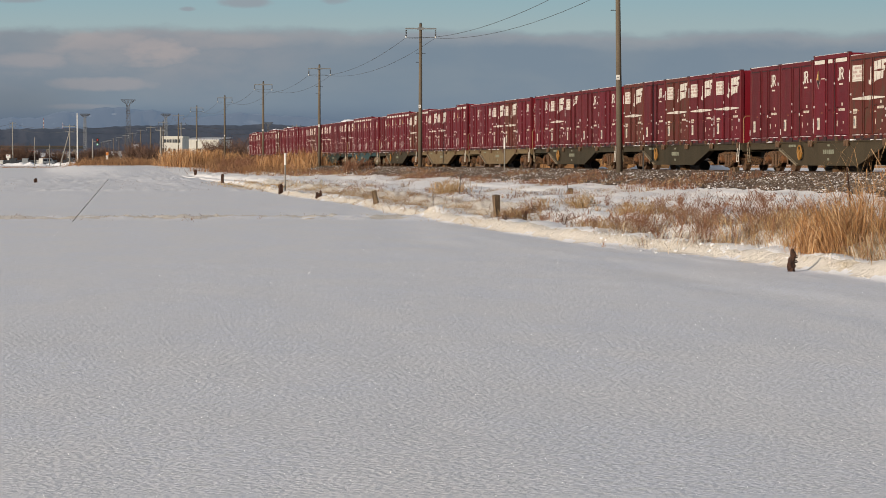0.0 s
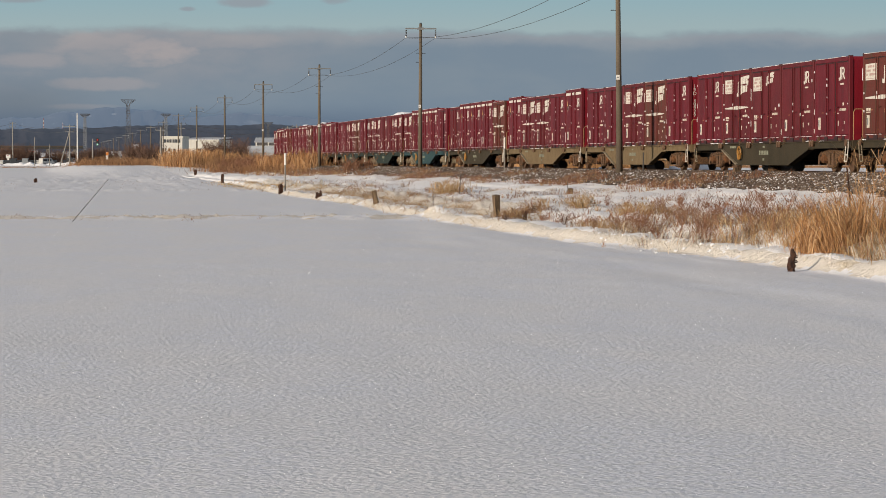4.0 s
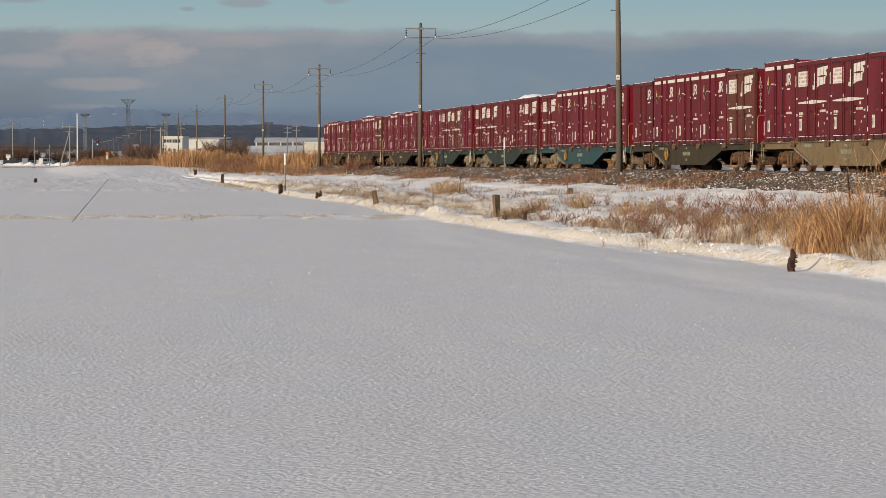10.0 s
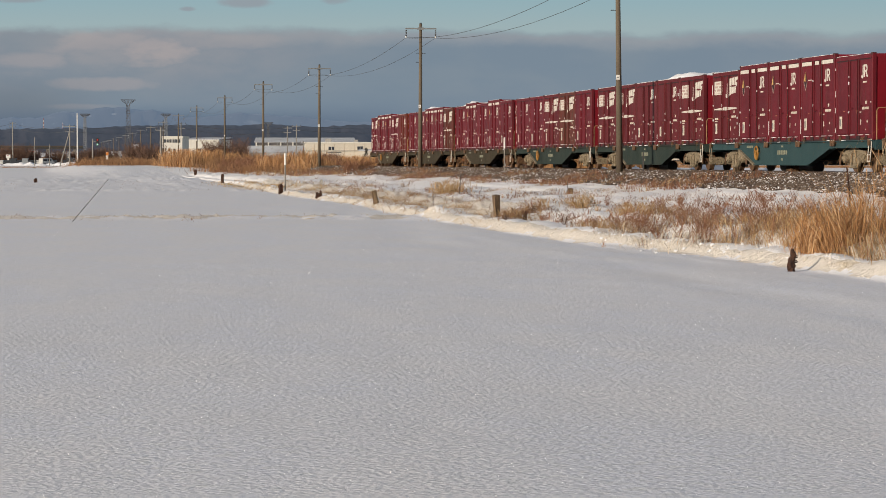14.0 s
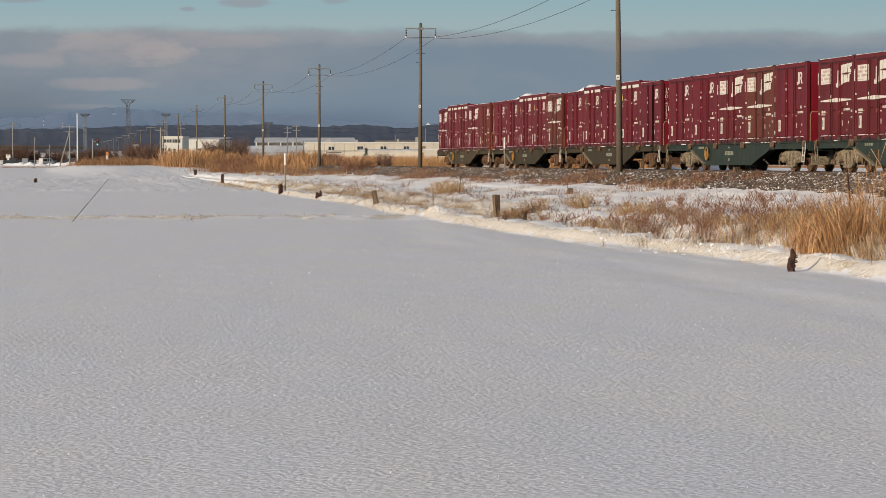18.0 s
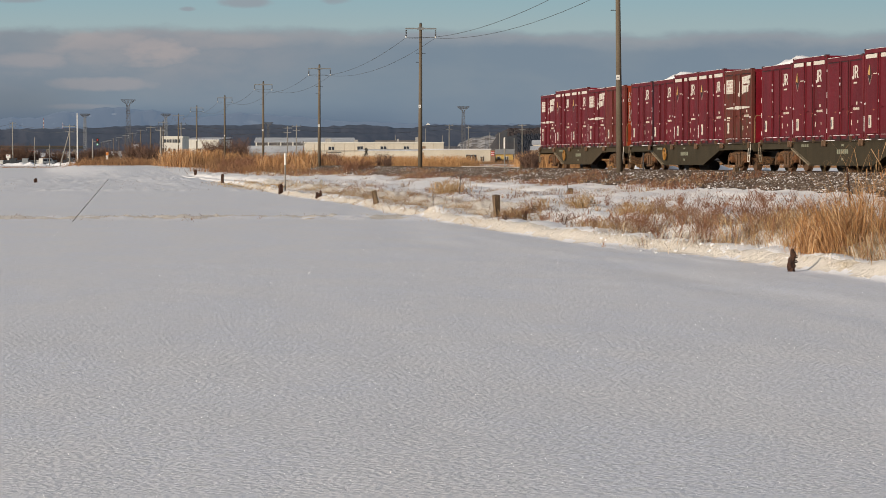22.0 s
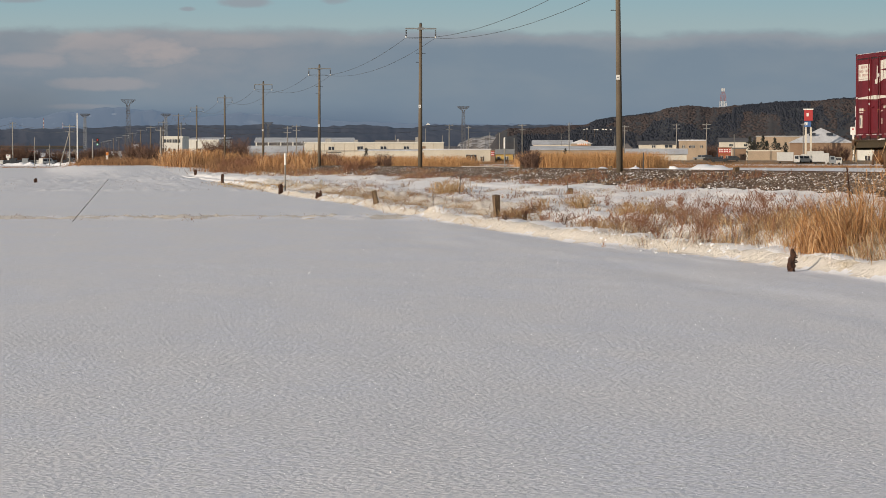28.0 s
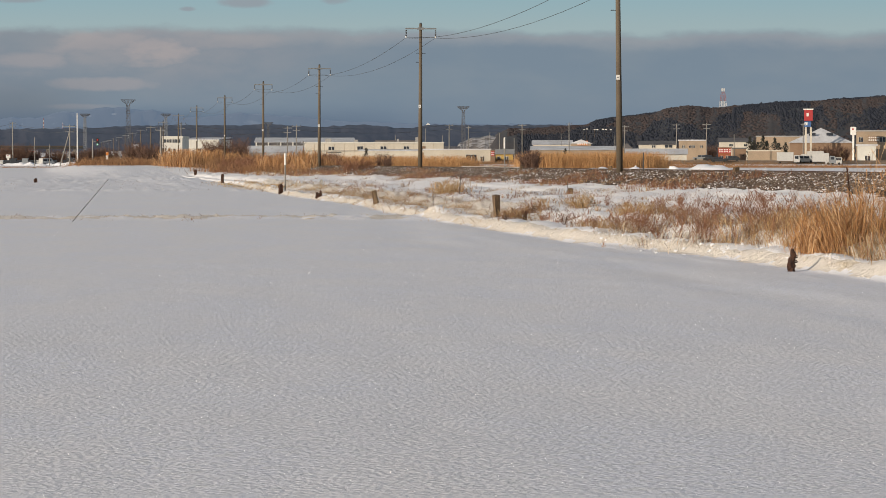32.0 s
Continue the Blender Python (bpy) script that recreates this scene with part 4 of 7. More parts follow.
for i in range(1700):
    x = rng_k.uniform(-1.5, 10)
    spots_k.append((x, 70.4 - 0.15 * x + 0.5 * nz(x * 0.15, 70.4) + rng_k.normal(0, 0.9)))
clods("snow_clods", "crumbled snow along a low paddy bank", spots_k, 0.004, 0.013, M["crust"])
spots_k = []
for i in range(700):
    y = rng_k.uniform(40, 120)
    spots_k.append((foot_x(9.75, y) + rng_k.normal(0, 0.25), y))
clods("snow_clods", "loose snow crumbs at the foot of the bank", spots_k, 0.004, 0.011, M["crust"])

spots_k = []
for i in range(2600):
    y = 31 + 34 * rng_k.random()
    x = foot_x(9.93 + 0.10 * nz(y * 0.8, 2.0, 51.0) + abs(rng_k.normal(0, 0.09)), y)
    if nz(x * 3.0, y * 0.8, 53.0) > -0.05:
        spots_k.append((x, y))
clods("snow_clods", "broken crust of snow along the paddy's edge", spots_k, 0.008, 0.021, M["crust"])

# ---- sparkling ice crystals: tiny upright facets that catch the sun ----
rng_c = np.random.default_rng(77)
cv, cf = [], []
for i in range(800):
    d = 11.5 * (1 / (1 - 0.86 * rng_c.random()))
    bb = radians(-1.2 + 20 * rng_c.random())
    x, y = d * math.sin(bb), d * math.cos(bb)
    if x > 9.6 and y > 20:
        continue
    s = d * 0.00014 / (1 + d / 60) * rng_c.uniform(0.6, 1.6)
    z = ground_z(x, y) + 0.001
    k = len(cv)
    cv += [(x - s, y, z), (x + s, y, z), (x + s * 0.6, y + s, z + 2 * s), (x - s * 0.6, y + s, z + 2 * s)]
    cf.append((k, k + 1, k + 2, k + 3))
tagged(raw("snow_crystals", cv, cf, M["loose_snow"]), "sparkling ice crystals on the snow crust", "snow", kind="stuff")


# ---- posts and stakes ----
def stump(x, y, h, w, label, material="old_wood", lean=(0, 0), name="wooden_post", seed=0, capped=False):
    r = random.Random(seed)
    p = empty(name, pose(x, y, ground_z(x, y), lean[0], lean[1], r.uniform(-25, 25)))
    bm = bmesh.new()
    vs = box(bm, -w / 2, w / 2, -w * 0.4, w * 0.4, -0.25, h)
    bmesh.ops.subdivide_edges(bm, edges=bm.edges[:], cuts=3, use_grid_fill=True)
    for v in bm.verts:
        v.co += Vector((r.gauss(0, 1), r.gauss(0, 1), r.gauss(0, 1) * (1.6 if v.co.z > h * 0.8 else 0.6))) * w * (0.11 if material == "dark_wood" else 0.06)
    part("shaft", bm, M[material], p)
    if capped:
        bm = bmesh.new()
        box(bm, -w * 0.5, w * 0.5, -w * 0.42, w * 0.42, h + 0.002, h + 0.03)
        part("snow_cap", bm, M["loose_snow"], p, bevel=0.01)
    return tagged(p, label, "post", "posts along the field edge")




def rotten_stump(x, y, h, w):
    """A snag eaten away by rot: a bent, splintered shaft with broken stubs on one side."""
    r = random.Random(5)
    p = empty("rotten_stump", pose(x, y, ground_z(x, y), 0, 4, 0))
    bm = bmesh.new()
    rings = []
    for k in range(15):
        u = k / 14
        cx = 0.030 * math.sin(u * 2.6) + 0.012 * math.sin(u * 9)
        wide = w * (0.42 + 0.16 * math.sin(u * 3.1)) * (1.0 if u < 0.75 else 1.0 - 1.1 * (u - 0.75))
        rings.append([bm.verts.new((cx + math.cos(q * math.tau / 9) * wide * r.uniform(0.6, 1.3), math.sin(q * math.tau / 9) * wide * 0.8 * r.uniform(0.6, 1.3), -0.12 + (h + 0.12) * u + (r.uniform(-0.02, 0.03) if k > 11 else 0))) for q in range(9)])
    for a, b in zip(rings, rings[1:]):
        for q in range(9):
            bm.faces.new((a[q], a[(q + 1) % 9], b[(q + 1) % 9], b[q]))
    bm.faces.new(rings[-1])
    part("shaft", bm, M["dark_wood"], p)
    for z, l, up, side in ((0.225, 0.075, -0.01, 1), (0.195, 0.085, 0.0, 1), (0.165, 0.07, -0.015, 1), (0.13, 0.085, 0.0, 1), (0.10, 0.06, -0.02, 1), (0.07, 0.05, 0.0, 1), (0.03, 0.06, -0.01, -1)):
        bm = bmesh.new()
        a = Vector((0.02, -0.01, z))
        m = a + Vector((side * l * 0.6, -0.01, up * 0.3))
        rod(bm, a, m, 0.020, 0.014, n=6)
        rod(bm, m, m + Vector((side * l * 0.4, 0.0, up + 0.012)), 0.014, 0.006, n=5)
        part("broken_stub", bm, M["dark_wood"], p)
    return tagged(p, "dark rotten splintered stump at the snow's edge", "stump")


rotten_stump(10.13, 35.3, 0.30, 0.092)
stump(10.50, 61.0, 0.50, 0.135, "weathered wooden post in the snowy bank", lean=(3, -5), seed=2)
stump(10.81, 59.2, 0.24, 0.07, "short dark stake beside the post", "dark_wood", (0, 10), seed=3)
stump(10.83, 86.1, 0.42, 0.14, "weathered wooden post in the snowy bank", lean=(0, -9), seed=4)
stump(10.96, 105.4, 0.18, 0.20, "low wooden stump in the snowy bank", "dark_wood", seed=5)
stump(10.98, 122.5, 0.42, 0.18, "dark wooden post in the snowy bank", "dark_wood", (0, 2), seed=6)
stump(11.84, 174.6, 0.55, 0.16, "dark wooden post beside drifted snow", "dark_wood", seed=7)
stump(14.0, 242.7, 0.42, 0.2, "dark wooden post on drifted snow", "dark_wood", seed=8)
stump(16.0, 244.3, 0.2, 0.3, "low red-brown stump on drifted snow", "weed", seed=9)
stump(-0.28, 196.2, 0.26, 0.22, "short dark post alone in the paddy", "dark_wood", seed=10)
stump(16.85, 84.0, 0.25, 0.16, "short wooden post among bare shrubs", "old_wood", seed=11)
stump(12.98, 123.6, 0.32, 0.11, "pale concrete boundary post in the snow", "sleeper", name="boundary_post", seed=12)
for i, y in enumerate((87.9, 108.1, 128.6)):
    stump(23.35, y, 0.18, 0.17, "small weathered marker post beside the track", "old_wood", name="track_marker", seed=20 + i)


def stake(x, y, h, r, dx, dy, label, material="dark_steel", name="stake"):
    bm = bmesh.new()
    rod(bm, (-dx * 0.15 / h, -dy * 0.15 / h, -0.15), (dx * 0.5, dy * 0.5, h * 0.5), r, r * 0.9, 6)
    rod(bm, (dx * 0.5, dy * 0.5, h * 0.5), (dx, dy, h), r * 0.9, r * 0.6, 6)
    ob = part(name, bm, M[material])
    ob.location = (x, y, ground_z(x, y))
    return tagged(ob, label, "stake")


stake(0.80, 66.7, 1.05, 0.009, 0.89, 0.0, "thin bent stick leaning out of the snow", "wire", "leaning_stick")
stake(11.05, 74.9, 0.68, 0.012, 0.0, 0.0, "thin dark stake in the snowy bank")
stake(12.87, 81.6, 0.62, 0.014, 0.03, 0.0, "thin dark stake beside a grass tuft")
stake(16.61, 83.2, 0.48, 0.011, -0.02, 0.0, "thin dark stake beside a short post")
stake(23.2, 101.3, 0.76, 0.034, 0.0, 0.0, "thin dark iron post beside the track")
stake(12.4, 39.7, 0.95, 0.02, -0.10, 0.0, "dark broken stem among the reeds", "dark_wood")


def marker(x, y, label):
    p = empty("marker_post", pose(x, y, ground_z(x, y)))
    bm = bmesh.new()
    rod(bm, (0, 0, -0.2), (0, 0, 1.2), 0.036, n=10)
    part("shaft", bm, M["pole_grey"], p)
    bm = bmesh.new()
    rod(bm, (0, 0, 1.2), (0, 0, 1.75), 0.046, n=10)
    part("head", bm, M["white"], p, "white painted head")
    return tagged(p, label, "marker post", "white-topped posts by the track")


marker(11.2, 122.6, "grey marker post with a white head in brush")
marker(22.4, 128.0, "grey marker post with a white head by the track")


def snow_heap(x, y, rx, ry, h, seed):
    bm = bmesh.new()
    rings = 7
    prev = None
    for i in range(rings + 1):
        t = i / rings
        row = []
        for k in range(18):
            a = k * math.tau / 18
            n = 1 + 0.25 * nz(math.cos(a) * 1.3 + seed, math.sin(a) * 1.3, t * 2)
            row.append(bm.verts.new((rx * math.cos(a) * (1 - t) * n, ry * math.sin(a) * (1 - t) * n, -0.1 + (h + 0.1) * (1 - (1 - t) ** 2) * (0.85 + 0.3 * nz(math.cos(a) * 0.9, math.sin(a) * 0.9, t * 2 + seed)))))
        if prev:
            for k in range(18):
                bm.faces.new((prev[k], prev[(k + 1) % 18], row[(k + 1) % 18], row[k]))
        prev = row
    ob = part("snow_heap", bm, M["loose_snow"], smooth=True)
    ob.location = (x, y, ground_z(x, y))
    return tagged(ob, "low heap of cleared snow", "snow", "snow heaps")


snow_heap(30.6, 119.0, 2.6, 6.0, 1.02, 1)
snow_heap(30.8, 136.2, 1.4, 5.0, 0.95, 2)
snow_heap(30.5, 127.5, 1.6, 5.0, 0.85, 3)
snow_heap(30.7, 110.8, 1.6, 6.0, 0.86, 4)
snow_heap(30.8, 103.4, 1.6, 6.0, 0.82, 5)
snow_heap(30.7, 96.0, 1.6, 6.0, 0.86, 6)
snow_heap(30.7, 145.0, 1.5, 7.0, 0.84, 7)

# ---- the town beyond: fields, buildings, poles, hills ----
M["cream"] = mat("cream_cladding", (0.60, 0.55, 0.46), (0.52, 0.475, 0.40), 0.8, scale=0.3, stretch=(1, 1, 0.3))
M["pale"] = mat("pale_cladding", (0.66, 0.64, 0.58), (0.58, 0.56, 0.51), 0.8, scale=0.3)
M["tan"] = mat("tan_render", (0.37, 0.28, 0.20), (0.31, 0.24, 0.17), 0.85, scale=0.4)
M["brick"] = mat("brown_cladding", (0.26, 0.17, 0.11), (0.22, 0.14, 0.09), 0.85, scale=0.5)
M["snow_roof"] = mat("snowy_roof", (0.66, 0.67, 0.70), (0.50, 0.50, 0.52), 0.8, scale=0.2, c3=(0.34, 0.33, 0.33), amount=0.33)
M["dark_roof"] = mat("dark_roof", (0.08, 0.075, 0.08), (0.13, 0.12, 0.12), 0.7, scale=0.3, c3=(0.5, 0.5, 0.52), amount=0.3)
M["grey_roof"] = mat("grey_metal_roof", (0.30, 0.29, 0.28), (0.38, 0.37, 0.36), 0.6, scale=0.3)
M["glass"] = mat("dark_window_glass", (0.03, 0.035, 0.045), (0.05, 0.055, 0.065), 0.12, scale=0.5, bump=0)
M["sign_red"] = mat("sign_red", (0.42, 0.03, 0.035), (0.36, 0.03, 0.03), 0.5)
M["sign_blue"] = mat("sign_blue", (0.05, 0.14, 0.35), (0.05, 0.12, 0.30), 0.5)
M["sign_orange"] = mat("sign_orange", (0.65, 0.22, 0.03), (0.55, 0.18, 0.03), 0.5)
M["shop_rust"] = mat("rust_orange_cladding", (0.34, 0.10, 0.03), (0.24, 0.06, 0.025), 0.7, scale=0.6)
M["shop_yellow"] = mat("shop_yellow", (0.52, 0.34, 0.09), (0.46, 0.30, 0.08), 0.6)
M["tyre"] = mat("tyre_rubber", (0.02, 0.02, 0.02), (0.03, 0.03, 0.03), 0.8)
M["car_white"] = mat("car_white", (0.55, 0.54, 0.52), (0.48, 0.48, 0.47), 0.3)
M["car_dark"] = mat("car_dark", (0.03, 0.035, 0.04), (0.05, 0.05, 0.055), 0.3)
M["car_silver"] = mat("car_silver", (0.38, 0.39, 0.40), (0.34, 0.35, 0.36), 0.3, 0.5)
M["conifer"] = mat("conifer_green", (0.034, 0.038, 0.030), (0.060, 0.058, 0.045), 0.9, scale=1.0, bump=0)
M["far_wood"] = strand_mat("winter_wood", (0.062, 0.048, 0.049), (0.078, 0.061, 0.060), (0.068, 0.054, 0.055), (0.080, 0.060, 0.058))
# floor and conifers shifted towards blue: haze over the hill put into their colour
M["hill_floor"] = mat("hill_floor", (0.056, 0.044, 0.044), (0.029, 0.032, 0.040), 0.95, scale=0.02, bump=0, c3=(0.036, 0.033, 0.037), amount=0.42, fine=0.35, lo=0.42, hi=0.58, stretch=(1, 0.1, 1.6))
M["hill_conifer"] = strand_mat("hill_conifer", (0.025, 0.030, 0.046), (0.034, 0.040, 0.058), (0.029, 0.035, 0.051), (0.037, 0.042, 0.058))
# distance haze put into the blue tint and a faint glow of the hill
M["hill_haze"] = mat("distant_hill", (0.025, 0.021, 0.023), (0.002, 0.003, 0.006), 0.95, scale=0.03, bump=0, glow=(0.015, 0.025, 0.046), c3=(0.003, 0.004, 0.007), amount=0.42, fine=0.15, lo=0.46, hi=0.60, stretch=(1, 0.05, 1))
# mast red paled towards pink, with distance haze put into the colour
M["mast_red"] = mat("faded_mast_red", (0.36, 0.13, 0.12), (0.30, 0.12, 0.11), 0.7)
M["quarry"] = mat("snowy_slope", (0.46, 0.45, 0.45), (0.17, 0.145, 0.135), 0.9, scale=0.14, bump=0, lo=0.42, hi=0.58)


def building(name, label, b0, b1, d, top, depth, wall, roof, kind="flat", rise=1.5, windows=(), doors=(), eave=0.4, turn=0.0, category="building", sink=0.4, sign=None):
    """A building that fronts the fields between two bearings at distance d. windows and doors: (b0, b1, z0, z1)."""
    bc = (b0 + b1) / 2
    w = d * (math.tan(radians(b1 - bc)) - math.tan(radians(b0 - bc)))
    x, y = spot(bc, d)
    p = empty(name, pose(x, y, 0, 0, 0, -bc + turn))
    bm = bmesh.new()
    box(bm, -w / 2, w / 2, 0, depth, -sink, top)
    walls = part("wall", bm, wall, p)
    bm = bmesh.new()
    e = eave
    if kind == "flat":
        box(bm, -w / 2 - e, w / 2 + e, -e, depth + e, top, top + 0.35)
    elif kind == "shed":
        box(bm, -w / 2 - e, w / 2 + e, -e, depth + e, top, top + 0.12)
        for v in bm.verts:
            if v.co.y > depth / 2:
                v.co.z += rise
    elif kind == "gable":
        prism(bm, [(-depth / 2 - e, top - 0.05), (depth / 2 + e, top - 0.05), (0, top + rise)], -w / 2 - e, w / 2 + e)
        bmesh.ops.rotate(bm, verts=bm.verts[:], matrix=Matrix.Rotation(math.pi / 2, 3, "Z"))
        bmesh.ops.translate(bm, verts=bm.verts[:], vec=(0, depth / 2, 0))
    elif kind == "front_gable":
        prism(bm, [(-w / 2 - e, top - 0.05), (w / 2 + e, top - 0.05), (0, top + rise)], -e, depth + e)
    elif kind == "hip":
        a = [bm.verts.new(v) for v in ((-w / 2 - e, -e, top), (w / 2 + e, -e, top), (w / 2 + e, depth + e, top), (-w / 2 - e, depth + e, top))]
        t = bm.verts.new((0, depth / 2, top + rise))
        bm.faces.new(a[::-1])
        for i in range(4):
            bm.faces.new((a[i], a[(i + 1) % 4], t))
    rf = part("roof", bm, roof, p)
    for wb0, wb1, z0, z1 in windows:
        xa, xb = d * math.tan(radians(wb0 - bc)), d * math.tan(radians(wb1 - bc))
        bm = bmesh.new()
        box(bm, xa, xb, -0.06, 0.05, z0, z1)
        wn = part("window", bm, M["pale"], p)
        f = min(0.06, (xb - xa) * 0.05)
        for k in range(2):
            bm = bmesh.new()
            xm = xa + (xb - xa) * k / 2
            box(bm, xm + f, xm + (xb - xa) / 2 - f, -0.09, -0.05, z0 + f, z1 - f)
            part("pane", bm, M["glass"], wn)
    for wb0, wb1, z0, z1 in doors:
        xa, xb = d * math.tan(radians(wb0 - bc)), d * math.tan(radians(wb1 - bc))
        bm = bmesh.new()
        box(bm, xa, xb, -0.08, 0.05, z0, z1)
        part("door", bm, M["brick"], p)
    if sign:
        wb0, wb1, z0, z1, key = sign
        xa, xb = d * math.tan(radians(wb0 - bc)), d * math.tan(radians(wb1 - bc))
        bm = bmesh.new()
        box(bm, xa, xb, -0.25, -0.05, z0, z1)
        board = part("sign_board", bm, M[key], p)
        n = 5
        for r in range(2):
            bm = bmesh.new()
            for i in range(n):
                u, v = xa + (xb - xa) * (i + 0.15) / n, xa + (xb - xa) * (i + 0.8) / n
                zz = z0 + (z1 - z0) * (0.15 + 0.45 * r)
                box(bm, u, v, -0.30, -0.25, zz, zz + (z1 - z0) * 0.25)
            part("sign_bars", bm, M["white"], board)
    return tagged(p, label, category)


# solid wall in the dark roof colour stands for the shaded open interior
warehouse = building("warehouse", "long warehouse with a snowy roof, shaded open front painted dark", 4.581, 6.712, 820, 7.41, 30, M["dark_roof"], M["snow_roof"], "shed", 1.65)
half_w = 820 * math.tan(radians(6.712 - 4.581)) / 2
for i in range(9):
    bm = bmesh.new()
    x = -half_w + 0.3 + i * (2 * half_w - 0.6) / 8
    box(bm, x - 0.2, x + 0.2, -0.35, -0.05, -0.4, 7.41)
    part("post", bm, M["pale"], warehouse)
bm = bmesh.new()
box(bm, -half_w, half_w, -0.25, -0.06, -0.4, 6.45)
part("low_wall", bm, M["pale"], warehouse)
building("shed", "low shed with snow on its roof", 4.437, 5.609, 760, 4.16, 16, M["grey_roof"], M["snow_roof"], "gable", 1.93, doors=((4.521, 4.726, 0, 2.6), (4.92, 5.222, 0, 2.6), (5.307, 5.5, 0, 2.6)))
factory = building("factory", "long cream factory with small dark windows", 5.634, 8.617, 700, 6.32, 22, M["cream"], M["pale"], "flat", eave=0.15,
         windows=((6.142, 6.276, 4.54, 5.5), (6.761, 6.888, 4.54, 5.58), (7.258, 7.391, 4.54, 5.58), (7.755, 7.877, 4.54, 5.58)),
         doors=((8.156, 8.229, 0, 5.58),))
half_f = 700 * math.tan(radians(8.617 - 5.634)) / 2
for i in range(1, 14):
    bm = bmesh.new()
    x = -half_f + i * half_f / 7
    box(bm, x - 0.04, x + 0.04, -0.035, 0.02, 0, 6.25)
    part("panel_joint", bm, M["tan"], factory)
bm = bmesh.new()
rod(bm, (-half_f * 0.98, -0.16, 4.32), (half_f, -0.16, 4.32), 0.09, n=6)
part("pipe", bm, M["steel"], factory)
for x, w, h in ((-half_f + 6.2, 1.6, 0.9), (-half_f + 13.5, 1.0, 0.6), (half_f - 7.0, 0.7, 1.3), (half_f - 12, 0.5, 0.8)):
    bm = bmesh.new()
    box(bm, x - w / 2, x + w / 2, 2.0, 2.0 + w, 6.32 + 0.3, 6.32 + 0.35 + h)
    part("roof_unit", bm, M["grey_roof"], factory)
bike_shelter = empty("bike_shelter", pose(*spot(6.263, 672), 0.4, 0, 0, -6.263))
bm = bmesh.new()
box(bm, -1.9, 1.9, -0.9, 0.9, 3.85 - 0.5, 3.99 - 0.4)
part("roof", bm, M["dark_roof"], bike_shelter)
for x in (-1.8, -0.6, 0.6, 1.8):
    bm = bmesh.new()
    rod(bm, (x, -0.7, -0.6), (x, -0.7, 3.85 - 0.5), 0.06, n=6)
    part("post", bm, M["dark_steel"], bike_shelter)
tagged(bike_shelter, "low open shelter on thin posts before the factory", "shelter")
building("factory_upper", "pale upper storey of the cream factory", 7.160, 8.010, 712, 6.86, 8, M["pale"], M["dark_roof"], "flat", eave=0.2, sink=0)
building("lean_to", "low lean-to along the cream factory", 6.808, 8.629, 693, 4.29, 7, M["cream"], M["snow_roof"], "shed", 0.4, eave=0.25, doors=((8.155, 8.228, 0, 3.92),))
building("annex", "low cream annex with a glazed entrance", 8.192, 9.624, 690, 4.50, 14, M["cream"], M["snow_roof"], "flat", eave=0.2, windows=((9.090, 9.333, 0.6, 3.40), (9.406, 9.491, 1.6, 2.89)))
building("red_kiosk", "narrow dark red building", 9.624, 9.721, 690, 4.50, 5, M["brick"], M["dark_roof"], "flat", eave=0.1, sign=(9.637, 9.709, 3.04, 4.20, "sign_red"))
building("yellow_shop", "yellow shop with a grey roof", 9.734, 10.110, 715, 3.55, 12, M["shop_yellow"], M["grey_roof"], "gable", 4.91 - 3.55, windows=((9.770, 9.843, 1.6, 2.94), (9.916, 10.013, 1.6, 2.94)))
building("house", "low house with a dark roof", 8.617, 8.944, 800, 5.15, 8, M["brick"], M["dark_roof"], "gable", 1.0)
building("house", "low house with a dark roof", 9.114, 9.406, 830, 5.46, 8, M["brick"], M["dark_roof"], "front_gable", 1.2)
building("hall", "long white hall with a snow-flecked wall", 2.967, 3.809, 572, 6.17, 14, M["pale"], M["snow_roof"], "shed", 0.5, eave=0.15, turn=-12,
         windows=((3.111, 3.159, 3.74, 4.35), (3.351, 3.424, 3.74, 4.35)))
building("hall_wing", "end wing of the white hall with six dark windows", 2.594, 3.027, 552, 6.41, 10, M["pale"], M["pale"], "flat", eave=0.12, turn=-8,
         windows=tuple((b, b + 0.045, 5.42, 6.12) for b in (2.63, 2.69, 2.75, 2.816, 2.876, 2.936)) + ((2.714, 2.774, 3.66, 4.25), (2.822, 2.87, 3.66, 4.19)))
building("barn", "long barn with a pale roof", 10.534, 11.371, 860, 7.05, 18, M["cream"], M["snow_roof"], "gable", 8.51 - 7.05)
building("restaurant", "orange-brown gabled shop with a lit sign board", 11.347, 11.783, 850, 7.35, 16, M["tan"], M["snow_roof"], "front_gable", 8.61 - 7.35, sign=(11.480, 11.710, 6.72, 8.16, "sign_orange"))
building("long_shed", "long low shed with a snowy roof", 10.498, 12.351, 780, 4.88, 12, M["tan"], M["snow_roof"], "shed", 6.04 - 4.88, doors=((11.225, 11.589, 0, 2.2), (11.649, 11.976, 0, 2.2)))
building("house", "two-storey house with a dark shallow roof", 12.798, 13.595, 840, 6.91, 12, M["cream"], M["dark_roof"], "gable", 8.07 - 6.91, windows=((13.076, 13.160, 5.85, 6.74), (13.353, 13.522, 5.85, 6.82)))
building("greenhouse", "white snow-roofed shed beside the reeds", 12.508, 13.823, 720, 3.55, 12, M["pale"], M["snow_roof"], "gable", 5.07 - 3.55, windows=((13.522, 13.715, 0.8, 2.0),))
